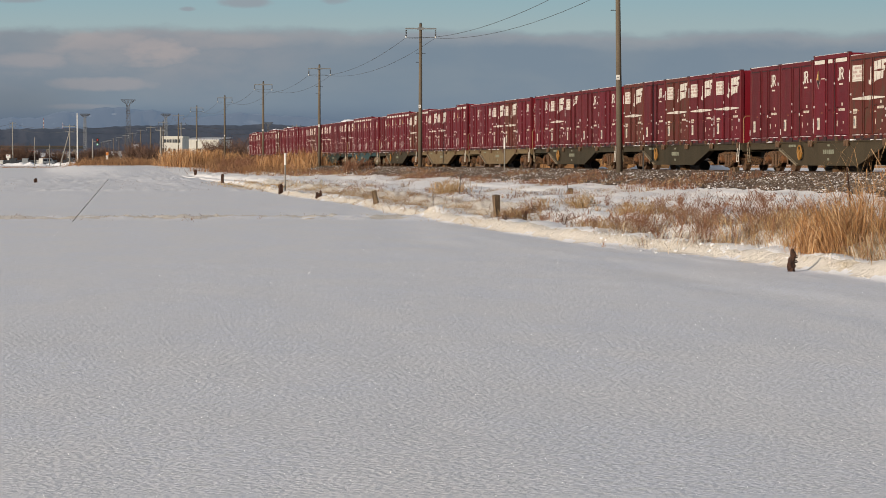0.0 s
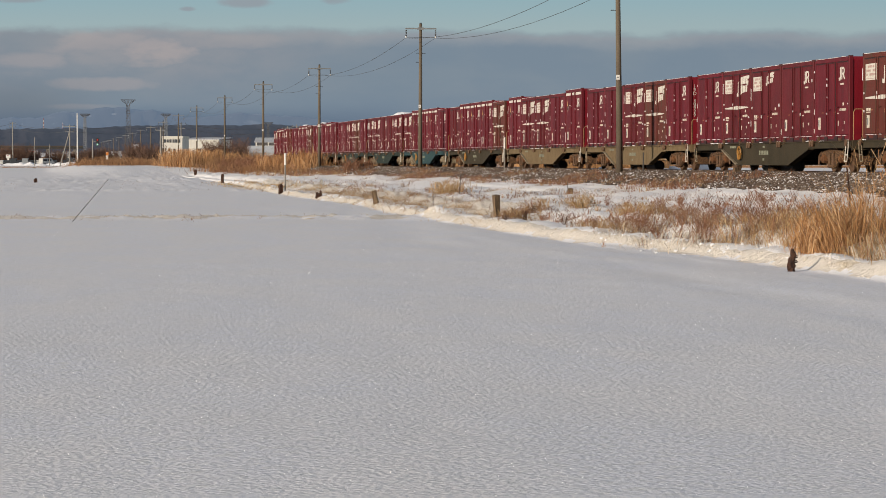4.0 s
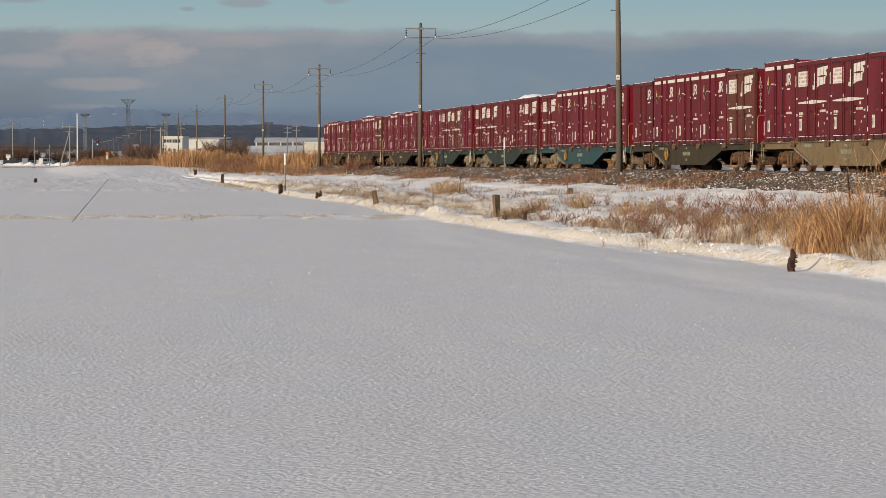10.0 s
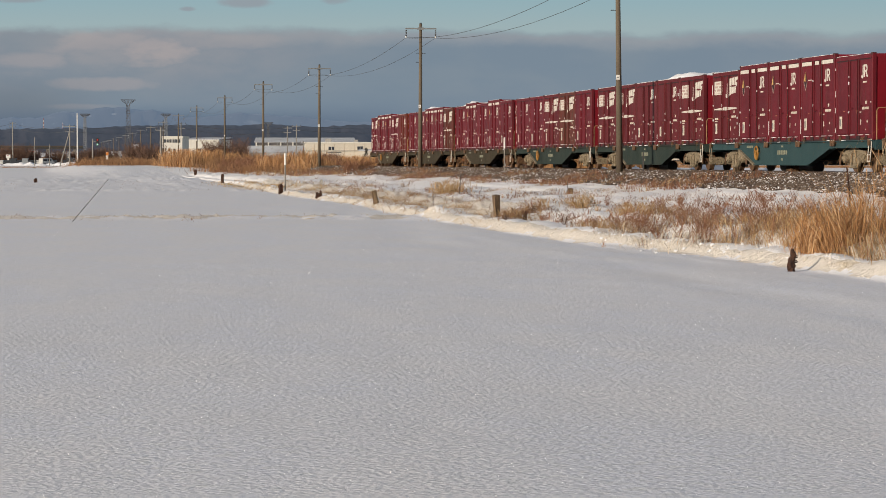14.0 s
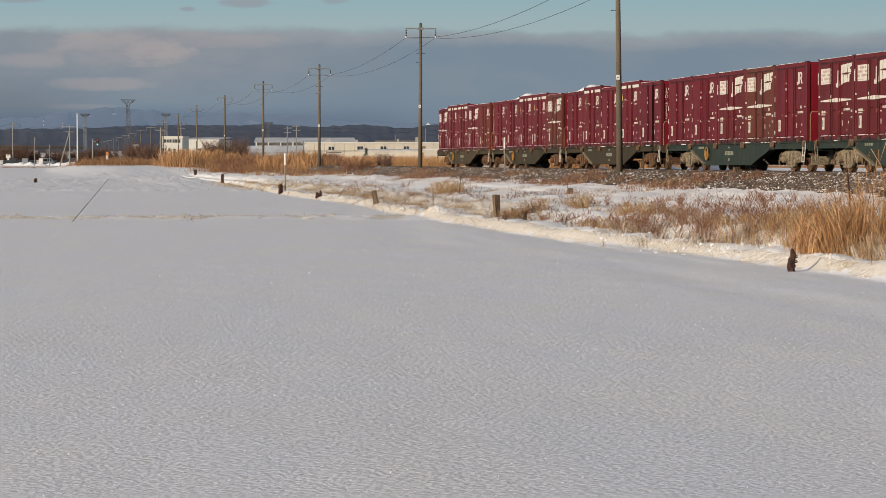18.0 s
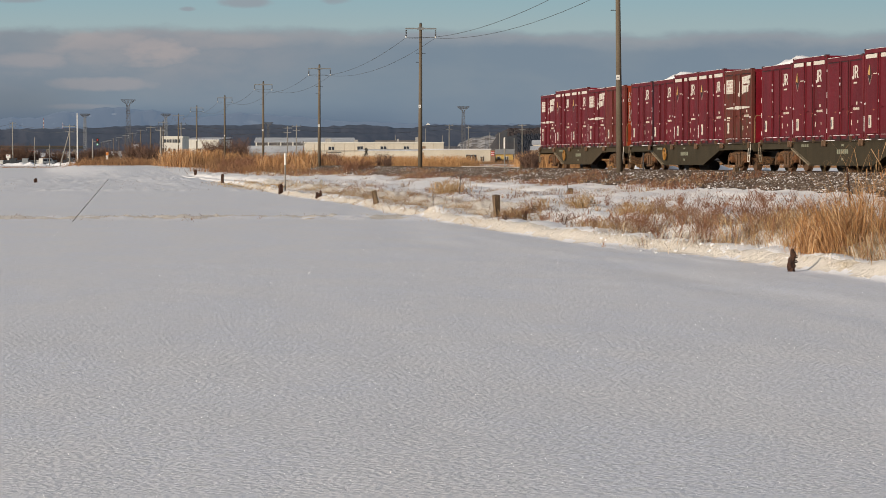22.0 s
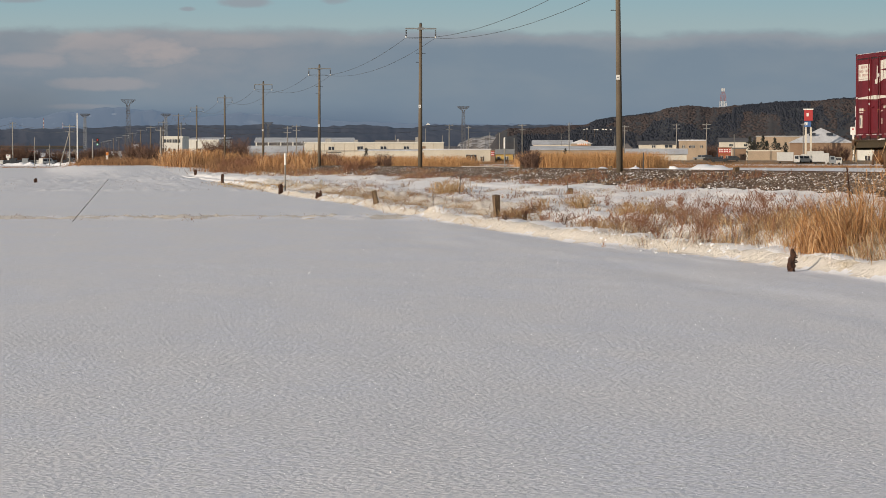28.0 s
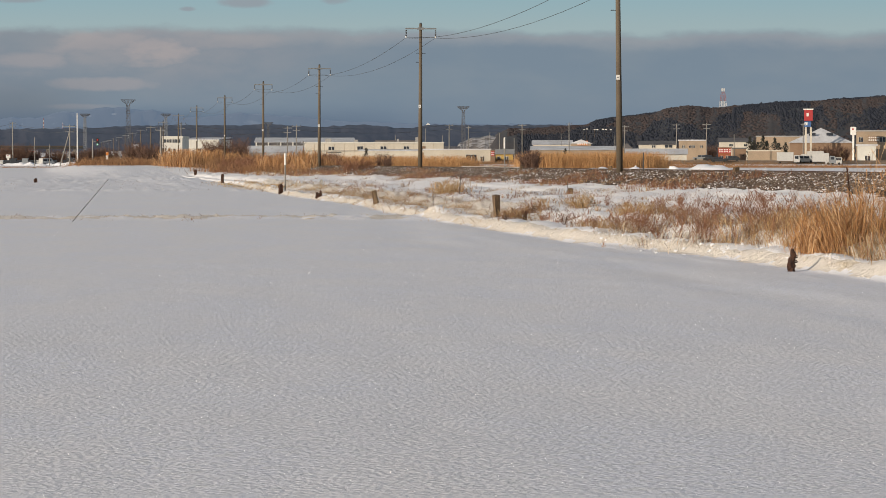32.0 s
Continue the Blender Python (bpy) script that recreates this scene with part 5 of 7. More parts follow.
building("house", "tan two-storey house with four windows", 13.655, 14.233, 830, 7.98, 12, M["tan"], M["snow_roof"], "flat", eave=0.3, windows=tuple((b, b + 0.055, 5.79, 6.58) for b in (13.727, 13.872, 13.944, 14.112)) + tuple((b, b + 0.06, 0.8, 2.2) for b in (13.739, 13.908)))
building("house", "cream house under a long dark roof", 14.508, 15.216, 800, 7.43, 14, M["cream"], M["dark_roof"], "gable", 1.27, windows=((14.724, 14.808, 5.99, 6.84), (15.036, 15.108, 5.99, 6.84), (14.868, 14.94, 3.96, 5.14)))
building("shop", "small orange shop with a red upper band", 14.496, 14.772, 745, 5.21, 8, M["shop_rust"], M["brick"], "flat", eave=0.2, windows=((14.532, 14.604, 0.8, 3.16), (14.652, 14.736, 0.8, 3.16)), sign=(14.502, 14.766, 3.95, 5.13, "sign_red"))
building("garage", "low dark red garage beside the shop", 14.796, 15.084, 760, 5.12, 8, M["brick"], M["dark_roof"], "flat", eave=0.2, doors=((14.832, 14.928, 0, 2.6), (14.952, 15.048, 0, 2.6)))
building("store", "wide tan store with a flat roof", 15.301, 16.281, 880, 9.64, 30, M["tan"], M["grey_roof"], "flat", eave=0.2)
building("fence_wall", "long beige boundary wall", 15.121, 15.815, 740, 4.38, 0.4, M["tan"], M["cream"], "flat", eave=0.05, category="wall")
store = building("pyramid_store", "brown store under a grey pyramid roof", 16.018, 17.316, 800, 7.12, 18, M["brick"], M["snow_roof"], "hip", 11.66 - 7.12, eave=0.6, windows=((16.185, 16.329, 1.0, 2.8), (16.971, 17.138, 1.0, 2.8)))
for sx in (-1.0, 1.0):
    bm = bmesh.new()
    box(bm, sx * 2.6 - 1.0, sx * 2.6 + 1.0, 2.9, 3.1, 9.47 - 0.2, 9.98 + 0.1)
    part("skylight", bm, M["glass"], store)
building("clinic", "tan flat-roofed building with a white sign", 17.411, 18.298, 760, 10.01, 20, M["tan"], M["grey_roof"], "flat", eave=0.25, windows=((17.458, 17.553, 6.99, 8.42), (17.896, 18.014, 6.98, 8.41), (17.588, 17.766, 0.6, 3.0)), sign=(17.660, 17.884, 7.14, 8.73, "brick"))
building("porch", "white porch in front of the flat-roofed building", 17.434, 17.825, 745, 5.94, 10, M["pale"], M["snow_roof"], "flat", eave=0.5, windows=((17.588, 17.707, 0.4, 3.2),))
# low road bridge far left
bridge = empty("road_bridge", pose(*spot(-0.119, 1100), 0, 0, 0, 0.119))
bm = bmesh.new()
box(bm, -32, 20, 0, 8, 6.68, 7.72)
part("deck", bm, M["dark_steel"], bridge)
bm = bmesh.new()
box(bm, -32, 20, -0.3, 0, 7.72, 8.00)
part("parapet", bm, M["pole"], bridge)
for i in range(5):
    bm = bmesh.new()
    box(bm, -28 + i * 11, -26.8 + i * 11, 1, 7, -1, 6.68)
    part("pier", bm, M["pole_grey"], bridge)
tagged(bridge, "long low road bridge across the valley", "bridge")
building("house", "small white house with a pale roof", 1.980, 2.088, 900, 6.14, 8, M["pale"], M["snow_roof"], "gable", 1.2)
building("house", "white roadside shop with a red sign", -0.261, -0.047, 900, 4.23, 9, M["pale"], M["snow_roof"], "gable", 1.0, sign=(-0.249, -0.083, 3.86, 4.99, "sign_red"))
building("house", "low roadside shop with a snowy roof", 0.047, 0.499, 880, 3.07, 9, M["brick"], M["snow_roof"], "gable", 1.4, windows=((0.119, 0.214, 0.8, 2.0),))

for b0, b1, d, z, k in ((-0.971, -0.735, 930, 3.74, 0), (0.499, 0.690, 900, 3.29, 1), (0.904, 1.071, 940, 3.97, 0), (1.501, 1.717, 930, 3.55, 1), (1.741, 1.932, 960, 4.43, 0), (2.148, 2.340, 900, 3.49, 1), (3.952, 4.193, 860, 4.50, 0), (4.217, 4.435, 840, 3.90, 1), (12.436, 12.653, 900, 6.16, 0)):
    building("house", "small pale house with a snowy roof" if k else "small brown house with a dark roof", b0, b1, d, z, 8, M["pale"] if k else M["brick"], M["snow_roof"] if k else M["dark_roof"], "gable" if k else "front_gable", 1.6, windows=((b0 + 0.03, b0 + 0.08, 1.9, 2.9), (b1 - 0.09, b1 - 0.04, 1.9, 2.9)))


# ---- signs, lamps, signal ----
def sign_tower(b, d, w, z0, z1, label, key="sign_red", split=None, legs=2):
    p = empty("sign_tower", pose(*spot(b, d), 0, 0, 0, -b))
    for s in ((-1, 1) if legs == 2 else (0,)):
        bm = bmesh.new()
        box(bm, s * w * 0.3 - 0.28, s * w * 0.3 + 0.28, -0.25, 0.25, -0.5, z0)
        part("leg", bm, M["cream"] if legs == 2 else M["white"], p)
    bm = bmesh.new()
    box(bm, -w / 2, w / 2, -0.6, 0.6, z0 if split is None else split, z1)
    panel = part("panel", bm, M[key], p)
    bm = bmesh.new()
    box(bm, -w * 0.22, w * 0.05, -0.66, -0.6, z0 + (z1 - z0) * 0.62, z0 + (z1 - z0) * 0.82)
    part("sign_bar", bm, M["white"] if key != "white" else M["sign_red"], panel)
    if split is not None:
        bm = bmesh.new()
        box(bm, -w / 2 * 0.95, w / 2 * 0.6, -0.55, 0.55, z0, split - 0.25)
        low_panel = part("lower_panel", bm, M["sign_blue"], p)
        bm = bmesh.new()
        box(bm, -w * 0.45, -w * 0.1, -0.6, -0.55, z0 + 0.5, split - 0.5)
        part("sign_bar", bm, M["white"], low_panel)
        bm = bmesh.new()
        box(bm, -w / 2 - 0.2, w / 2 + 0.2, -0.7, 0.7, z1, z1 + 0.35)
        part("cap", bm, M["white"], p)
    return tagged(p, label, "sign")


sign_tower(16.400, 790, 2.5, 11.70, 16.68, "tall red sign tower on two pale legs", split=13.53)
sign_tower(17.345, 750, 1.6, 8.96, 11.16, "white sign box on a thick white column", key="white", legs=1)
sign_tower(1.430, 620, 0.6, 2.95, 3.75, "small orange roadside sign", key="sign_orange", legs=1)
sign_tower(-0.652, 800, 1.3, 2.6, 3.6, "small white roadside sign with a red bar", key="white", legs=1)


def plain_pole(b, d, z1, r, label, arms=(), material="pole_grey", box_at=None, name="distant_pole", stay=0.0):
    """A far pole with crossarms: (height, half-width)."""
    p = empty(name, pose(*spot(b, d), 0, 0, 0, -b))
    bm = bmesh.new()
    rod(bm, (0, 0, -0.5), (0, 0, z1), r, r * 0.7, 8)
    part("pole_shaft", bm, M[material], p)
    for z, hw in arms:
        bm = bmesh.new()
        box(bm, -hw, hw, -0.09, 0.09, z - 0.07, z + 0.07)
        arm = part("crossarm", bm, M["steel"], p)
        for s in (-0.9, 0, 0.9):
            bm = bmesh.new()
            rod(bm, (s * hw, 0, z + 0.07), (s * hw, 0, z + 0.35), 0.07, n=6)
            part("insulator", bm, M["dark_steel"], arm)
    if box_at:
        bm = bmesh.new()
        rod(bm, (0.5, 0, box_at), (0.5, 0, box_at + 1.0), 0.3, n=10)
        part("transformer", bm, M["steel"], p)
    if stay:
        bm = bmesh.new()
        rod(bm, (0, 0, z1 * 0.85), (stay, 0, 0), 0.12, n=6)
        part("stay", bm, M[material], p)
    return tagged(p, label, "utility pole", "poles of the town")


T1 = "grey utility pole with crossarms in the town"
T2 = "plain grey pole in the town"
for x, y, d, r in ((-0.557, 13.30, 800, 0.2), (0.642, 9.20, 560, 0.17), (5.269, 9.96, 640, 0.17), (5.463, 11.20, 700, 0.16), (8.738, 12.21, 760, 0.17), (10.304, 11.36, 700, 0.16), (12.496, 11.05, 700, 0.16), (13.607, 12.33, 760, 0.17), (14.245, 11.90, 720, 0.17), (3.000, 10.88, 640, 0.17)):
    plain_pole(x, d, y, r, T1, ((y - 0.4, 1.1), (y - 1.5, 0.9)), box_at=y - 4 if round(d) % 20 else None, stay=-2.2 if d == 560 else 0.0)
for x, y, d, r in ((2.568, 6.94, 420, 0.2), (9.151, 11.19, 720, 0.16), (9.612, 9.95, 760, 0.12), (9.819, 9.63, 760, 0.12), (10.134, 8.18, 760, 0.14), (11.310, 12.68, 760, 0.17), (11.141, 9.71, 800, 0.12), (14.833, 9.27, 760, 0.14), (16.293, 12.15, 740, 0.16), (-0.095, 6.60, 560, 0.10), (0.214, 6.12, 700, 0.12), (1.119, 6.35, 600, 0.12), (5.608, 6.44, 640, 0.16), (12.291, 9.17, 780, 0.12), (7.585, 9.38, 800, 0.12), (8.228, 11.17, 780, 0.12), (8.592, 9.38, 800, 0.12)):
    plain_pole(x, d, y, r, T2, ((y - 0.5, 0.7),) if r > 0.15 else ())
plain_pole(0.803, 480, 10.1, 0.14, "tall pale steel lamp post by the road", material="white", name="lamp_post")
# street wires
for a, b in (((-1.301, 12.62, 800), (-0.557, 12.97, 800)), ((-0.557, 12.97, 800), (0.642, 8.96, 560)), ((0.642, 8.96, 560), (3.000, 10.61, 640)), ((3.000, 10.61, 640), (5.269, 9.69, 640)), ((5.463, 10.91, 700), (8.738, 11.89, 760)), ((8.738, 11.89, 760), (10.304, 11.06, 700)), ((10.304, 11.06, 700), (12.496, 10.75, 700)), ((12.496, 10.75, 700), (13.607, 12.01, 760))):
    for off in (0.0, 1.1):
        wire(sagging((*spot(a[0], a[2]), a[1] - off), (*spot(b[0], b[2]), b[1] - off), 1.0), 0.035, "black street wire between poles of the town", "street_wire")


def pylon(b, d, z1, hw, label, name="transmission_tower", flared=True, colours=("pylon",)):
    """A lattice tower: four legs, bracing and a broad head."""
    p = empty(name, pose(*spot(b, d), 0, 0, 0, -b + 20))
    n = 8 if flared else 24
    foot = hw * (0.34 if flared else 1.0)
    neck = hw * (0.16 if flared else 0.12)
    head = z1 - (2.0 if flared else 0.0) * hw / 3
    r = max(0.06, d * 0.00008)
    for s in range(n):
        za, zb = head * s / n, head * (s + 1) / n
        fa, fb = (foot + (neck - foot) * s / n, foot + (neck - foot) * (s + 1) / n)
        bm = bmesh.new()
        for sx in (-1, 1):
            for sy in (-1, 1):
                rod(bm, (sx * fa, sy * fa, za), (sx * fb, sy * fb, zb), r, n=4)
        for sy in (-1, 1):
            rod(bm, (-fa, sy * fa, za), (fb, sy * fb, zb), r * 0.6, n=4)
            rod(bm, (fa, sy * fa, za), (-fb, sy * fb, zb), r * 0.6, n=4)
        part("lattice", bm, M[colours[s % len(colours)]], p)
    if flared:
        for z, ww in ((z1, hw), (z1 - 0.45 * hw / 3, hw * 0.94), (z1 - 0.9 * hw / 3, hw * 0.6)):
            bm = bmesh.new()
            box(bm, -ww, ww, -0.2, 0.2, z - r, z + r)
            part("crossarm", bm, M["pylon"], p)
        for s in (-1, 1):
            bm = bmesh.new()
            rod(bm, (s * neck, 0, head), (s * hw, 0, z1 - 0.2), r, n=4)
            rod(bm, (s * neck, 0, head), (s * hw * 0.5, 0, z1 - 0.2), r, n=4)
            rod(bm, (s * hw * 0.5, 0, (head + z1) / 2), (s * hw * 0.75, 0, z1 - 0.2), r, n=4)
            rod(bm, (s * neck, 0, head), (0, 0, z1 - 0.2), r, n=4)
            part("brace", bm, M["pylon"], p)
    return tagged(p, label, "tower", "lattice towers")


P1 = "grey lattice transmission tower with a broad head"
pylon(1.878, 1300, 31.46, 3.7, P1)
pylon(9.042, 1300, 28.36, 3.1, P1)
# lattice of the two farther towers, lightened by haze put into the colour
M["pylon_haze"] = mat("pale_pylon_steel", (0.20, 0.215, 0.235), (0.24, 0.25, 0.265), 0.7, 0.1)
pylon(0.964, 1800, 33.45, 3.6, P1, colours=("pylon_haze",))
pylon(2.676, 1500, 28.22, 3.0, P1, colours=("pylon_haze",))
pylon(4.858, 1700, 26.49, 3.0, P1)
pylon(14.593, 2300, 64.28, 7.4, "red and white lattice radio mast on the hill", "radio_mast", False, ("white",) * 20 + ("mast_red",) * 3 + ("white",))
pylon(0.095, 3540, 58.26, 0.75, "red and white radio mast far off", "radio_mast", False, ("white", "mast_red"))
pylon(0.499, 3540, 53.12, 0.6, "red and white radio mast far off", "radio_mast", False, ("mast_red", "white"))

# traffic signal
sig = empty("traffic_signal", pose(*spot(1.226, 520), 0, 0, 0, -1.226))
bm = bmesh.new()
rod(bm, (-0.9, 0, -0.3), (-0.9, 0, 5.93), 0.1, n=8)
part("pole_shaft", bm, M["pole_grey"], sig)
bm = bmesh.new()
rod(bm, (-0.9, 0, 5.38), (-0.3, 0, 5.38), 0.05, n=6)
part("arm", bm, M["pole_grey"], sig)
bm = bmesh.new()
box(bm, -0.32, 0.32, -0.2, 0.2, 4.67, 6.04)
house_box = part("housing", bm, M["black"], sig, bevel=0.04)
M["red_lamp"] = mat("signal_red", (0.5, 0.02, 0.02), rough=0.4, bump=0, glow=(0.10, 0.006, 0.006))
M["green_lamp"] = mat("signal_green", (0.35, 0.6, 0.5), rough=0.4, bump=0, glow=(0.20, 0.42, 0.34))
M["dead_lamp"] = mat("signal_off", (0.03, 0.035, 0.035), rough=0.3, bump=0)
for i, key in enumerate(("red_lamp", "dead_lamp", "green_lamp")):
    bm = bmesh.new()
    z = 5.71 - i * 0.43
    rod(bm, (0, -0.26, z), (0, -0.2, z), 0.15, n=14)
    part("lamp", bm, M[key], house_box)
tagged(sig, "black traffic signal with its lowest lamp lit pale green", "traffic signal")


# ---- parked vehicles ----
def car(b, d, paint, label, kind="car", turn=0.0):
    v = empty("parked_" + kind, pose(*spot(b, d), ground_z(*spot(b, d)), 0, 0, -b + turn))
    L = {"car": 4.3, "van": 4.4, "truck": 6.0}[kind]
    bm = bmesh.new()
    if kind == "car":
        prism(bm, [(-L / 2, 0.3), (L / 2, 0.3), (L / 2, 0.75), (L / 2 - 1.1, 0.9), (L / 2 - 1.7, 1.45), (-L / 2 + 0.9, 1.48), (-L / 2 + 0.1, 0.95)], -0.85, 0.85)
    elif kind == "van":
        prism(bm, [(-L / 2, 0.3), (L / 2, 0.3), (L / 2, 0.9), (L / 2 - 0.5, 1.15), (L / 2 - 1.0, 1.9), (-L / 2 + 0.1, 1.95)], -0.85, 0.85)
    else:
        prism(bm, [(L / 2 - 1.6, 0.4), (L / 2, 0.4), (L / 2, 1.2), (L / 2 - 0.2, 2.2), (L / 2 - 1.6, 2.3)], -0.95, 0.95)
    part("body" if kind != "truck" else "cab", bm, paint, v, bevel=0.06)
    if kind == "truck":
        bm = bmesh.new()
        box(bm, -L / 2, L / 2 - 1.7, -1.05, 1.05, 0.75, 3.0)
        part("cargo_box", bm, M["car_white"], v, bevel=0.03)
    for x0, x1, z0, z1 in {"car": ((-1.2, -0.2, 0.95, 1.35), (-0.1, 0.75, 0.95, 1.35)), "van": ((-1.9, -0.6, 1.15, 1.75), (-0.4, 1.0, 1.15, 1.75)), "truck": ((L / 2 - 1.3, L / 2 - 0.4, 1.3, 2.0),)}[kind]:
        bm = bmesh.new()
        box(bm, x0, x1, -0.875 - (0.1 if kind == "truck" else 0), 0.875, z0, z1)
        part("window", bm, M["glass"], v)
    for x in (-L / 2 + 0.8, L / 2 - 0.8):
        for s in (-1, 1):
            bm = bmesh.new()
            rod(bm, (x, s * 0.72, 0.32), (x, s * 0.90, 0.32), 0.32, n=14)
            part("wheel", bm, M["tyre"], v)
    return tagged(v, label, "vehicle", "parked vehicles")


for b, d, key, kind, turn in ((-0.805, 760, "car_white", "car", 84), (-0.652, 765, "car_dark", "car", 80), (-0.533, 760, "car_dark", "van", 86), (-0.415, 765, "car_dark", "car", 82), (-0.285, 760, "car_silver", "van", 84), (-0.142, 765, "car_dark", "car", 80), (0.000, 760, "car_white", "car", 95), (0.154, 750, "car_white", "van", 40), (0.309, 760, "car_dark", "car", 84), (0.571, 740, "car_dark", "car", 80), (0.678, 730, "car_dark", "van", 80), (14.509, 700, "car_dark", "car", 0), (14.785, 705, "car_dark", "car", 180), (15.983, 700, "car_white", "truck", 0), (16.341, 705, "car_white", "van", 0), (16.484, 706, "car_white", "truck", 180), (16.734, 700, "car_silver", "truck", 0), (16.936, 700, "car_white", "van", 180), (14.305, 712, "car_dark", "car", 0), (14.124, 712, "car_silver", "car", 180), (5.402, 660, "car_white", "van", 0)):
    car(b, d, M[key], {"car_dark": "dark", "car_silver": "silver-grey", "car_white": "white"}[key] + " %s parked in the snow" % {"car": "car", "van": "minivan", "truck": "box truck"}[kind], kind, turn)


for i in range(9):
    b = -0.85 + i * 0.215
    snow_heap(*spot(b, 690 + (i * 13) % 17), 1.6 + (i * 7 % 5) * 0.35, 1.5, 0.55 + (i * 5 % 4) * 0.16, 20 + i)

# ---- trees near the buildings ----
def conifer(b, d, h, label, seed):
    r = random.Random(seed)
    x, y = spot(b, d)
    t = empty("conifer", pose(x, y, 0))
    bm = bmesh.new()
    rod(bm, (0, 0, -0.3), (0, 0, h * 0.9), h * 0.03, h * 0.008, 7)
    part("trunk", bm, M["dark_wood"], t)
    vs, fs = [], []
    for i in range(620):
        u = r.random() ** 0.8
        rad = ((1 - u) ** 0.8 * h * 0.30 * (0.75 + 0.45 * math.sin(u * 17 + h)) + 0.1) * r.uniform(0.3, 1.1)
        a = r.uniform(0, 6.283)
        c = Vector((math.cos(a) * rad, math.sin(a) * rad, h * (0.12 + 0.88 * u)))
        s = h * 0.045 * r.uniform(0.5, 1.2)
        k = len(vs)
        for q in range(3):
            vs.append(tuple(c + Vector((r.uniform(-s, s), r.uniform(-s, s), r.uniform(-s, s) * 0.8))))
        fs.append((k, k + 1, k + 2))
    raw("crown", vs, fs, M["conifer"], t)
    return tagged(t, label, "tree", "conifers in the town")


for b, d, h in ((15.168, 760, 8.67), (15.251, 765, 7.58), (15.335, 768, 7.11), (15.443, 760, 8.83), (15.527, 766, 7.42), (15.694, 760, 8.18), (15.778, 766, 6.77), (15.921, 762, 6.91), (6.954, 650, 4.87), (11.225, 770, 5.33), (17.090, 740, 5.30)):
    conifer(b, d, h, "dark green conifer beside a building", int(b * 1000) % 97)
for b0, b1, d, n, h, seed in ((-1.183, 0.952, 820, 80, 4.4, 70), (0.833, 2.748, 900, 50, 5.0, 71), (3.892, 4.676, 800, 24, 5.0, 72), (-0.80, -0.258, 815, 34, 5.2, 60), (3.60, 4.02, 500, 15, 4.9, 73), (3.80, 4.35, 640, 12, 6.2, 75), (1.851, 2.57, 560, 20, 4.0, 74), (1.980, 2.604, 520, 14, 3.2, 61), (3.530, 3.976, 500, 9, 4.0, 62), (10.316, 10.619, 480, 14, 3.2, 63), (3.952, 4.556, 560, 16, 3.4, 64), (6.008, 6.226, 480, 6, 2.6, 65), (7.22, 7.44, 420, 4, 2.6, 66), (16.519, 17.233, 720, 20, 3.6, 67), (11.468, 12.436, 900, 20, 4.0, 68), (13.402, 14.485, 880, 20, 4.5, 69)):
    pts = [(*spot(b0 + (b1 - b0) * rng_v.random(), d + rng_v.uniform(-10, 10)), rng_v.uniform(0.7, 1.15)) for _ in range(n)]
    twig_bush("thicket", "bare dark brown thicket among the buildings", pts, M["thicket"], seed, h, 22, 13, 0.075, 0.6, "thicket", True)


# ---- hills ----
def hill(name, label, line, d, material, depth, seed, rough, canopy=0.0, kind="structure"):
    """A ridge whose skyline runs through (bearing, height) at distance d, falling towards the viewer."""
    vs, fs = [], []
    n = 900 if canopy else 260
    rc = random.Random(int(seed * 10))
    b0, b1 = line[0][0], line[-1][0]
    rows = [k / (26 if canopy else 4) for k in range(27 if canopy else 5)] + [1.06]
    for i in range(n + 1):
        b = b0 + (b1 - b0) * i / n
        for (ba, ha), (bb, hb) in zip(line, line[1:]):
            if b <= bb + 1e-6:
                t = (b - ba) / (bb - ba)
                top = ha + (hb - ha) * t * t * (3 - 2 * t)
                break
        top += rough * (nz(b * 6, seed) + (0.0 if canopy else 0.6 * nz(b * 21, seed) + 0.4 * nz(b * 70, seed)))
        for t in rows:
            z = -6 + (top + 6) * math.sin(min(1.0, t) * math.pi / 2) ** 0.9 if t <= 1 else -20
            dd = d - depth * (1 - t) + (0 if t in (0.0, 1.0) else depth * (0.008 if canopy else 0.08) * nz(b * 4, t * 5, seed))
            x, y = spot(b, dd)
            # uneven crowns of a wood
            vs.append((x, y, z + canopy * (0.8 * rc.random() + 0.5 * nz(b * 45, t * 50, seed))))
    m = len(rows)
    for i in range(n):
        for j in range(m - 1):
            fs.append((i * m + j, (i + 1) * m + j, (i + 1) * m + j + 1, i * m + j + 1))
    ob = raw(name, vs, fs, material)
    ob.data.polygons.foreach_set("use_smooth", [True] * len(fs))
    return tagged(ob, label, "hill", kind=kind)


hill("backdrop_hills", "low dark wooded hills far off", [(-11.036, 45), (-1.537, 43.27), (-0.119, 44.86), (1.071, 45.75), (1.908, 48.86), (2.748, 49.69), (4.193, 49.80), (4.797, 51.36), (5.887, 47.61), (6.857, 50.69), (7.827, 46.13), (8.435, 50.71), (9.527, 49.94), (10.741, 50.68), (12.436, 47.55), (19.590, 47.73)], 3600, M["hill_haze"], 900, 3.0, 1.6, 0.25)
# the mountain glows in the low sky's blue, in place of haze before it
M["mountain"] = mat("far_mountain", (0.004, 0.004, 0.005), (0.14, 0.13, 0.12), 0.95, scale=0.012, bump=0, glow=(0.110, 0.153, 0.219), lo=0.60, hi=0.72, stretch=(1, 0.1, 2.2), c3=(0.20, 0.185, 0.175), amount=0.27)
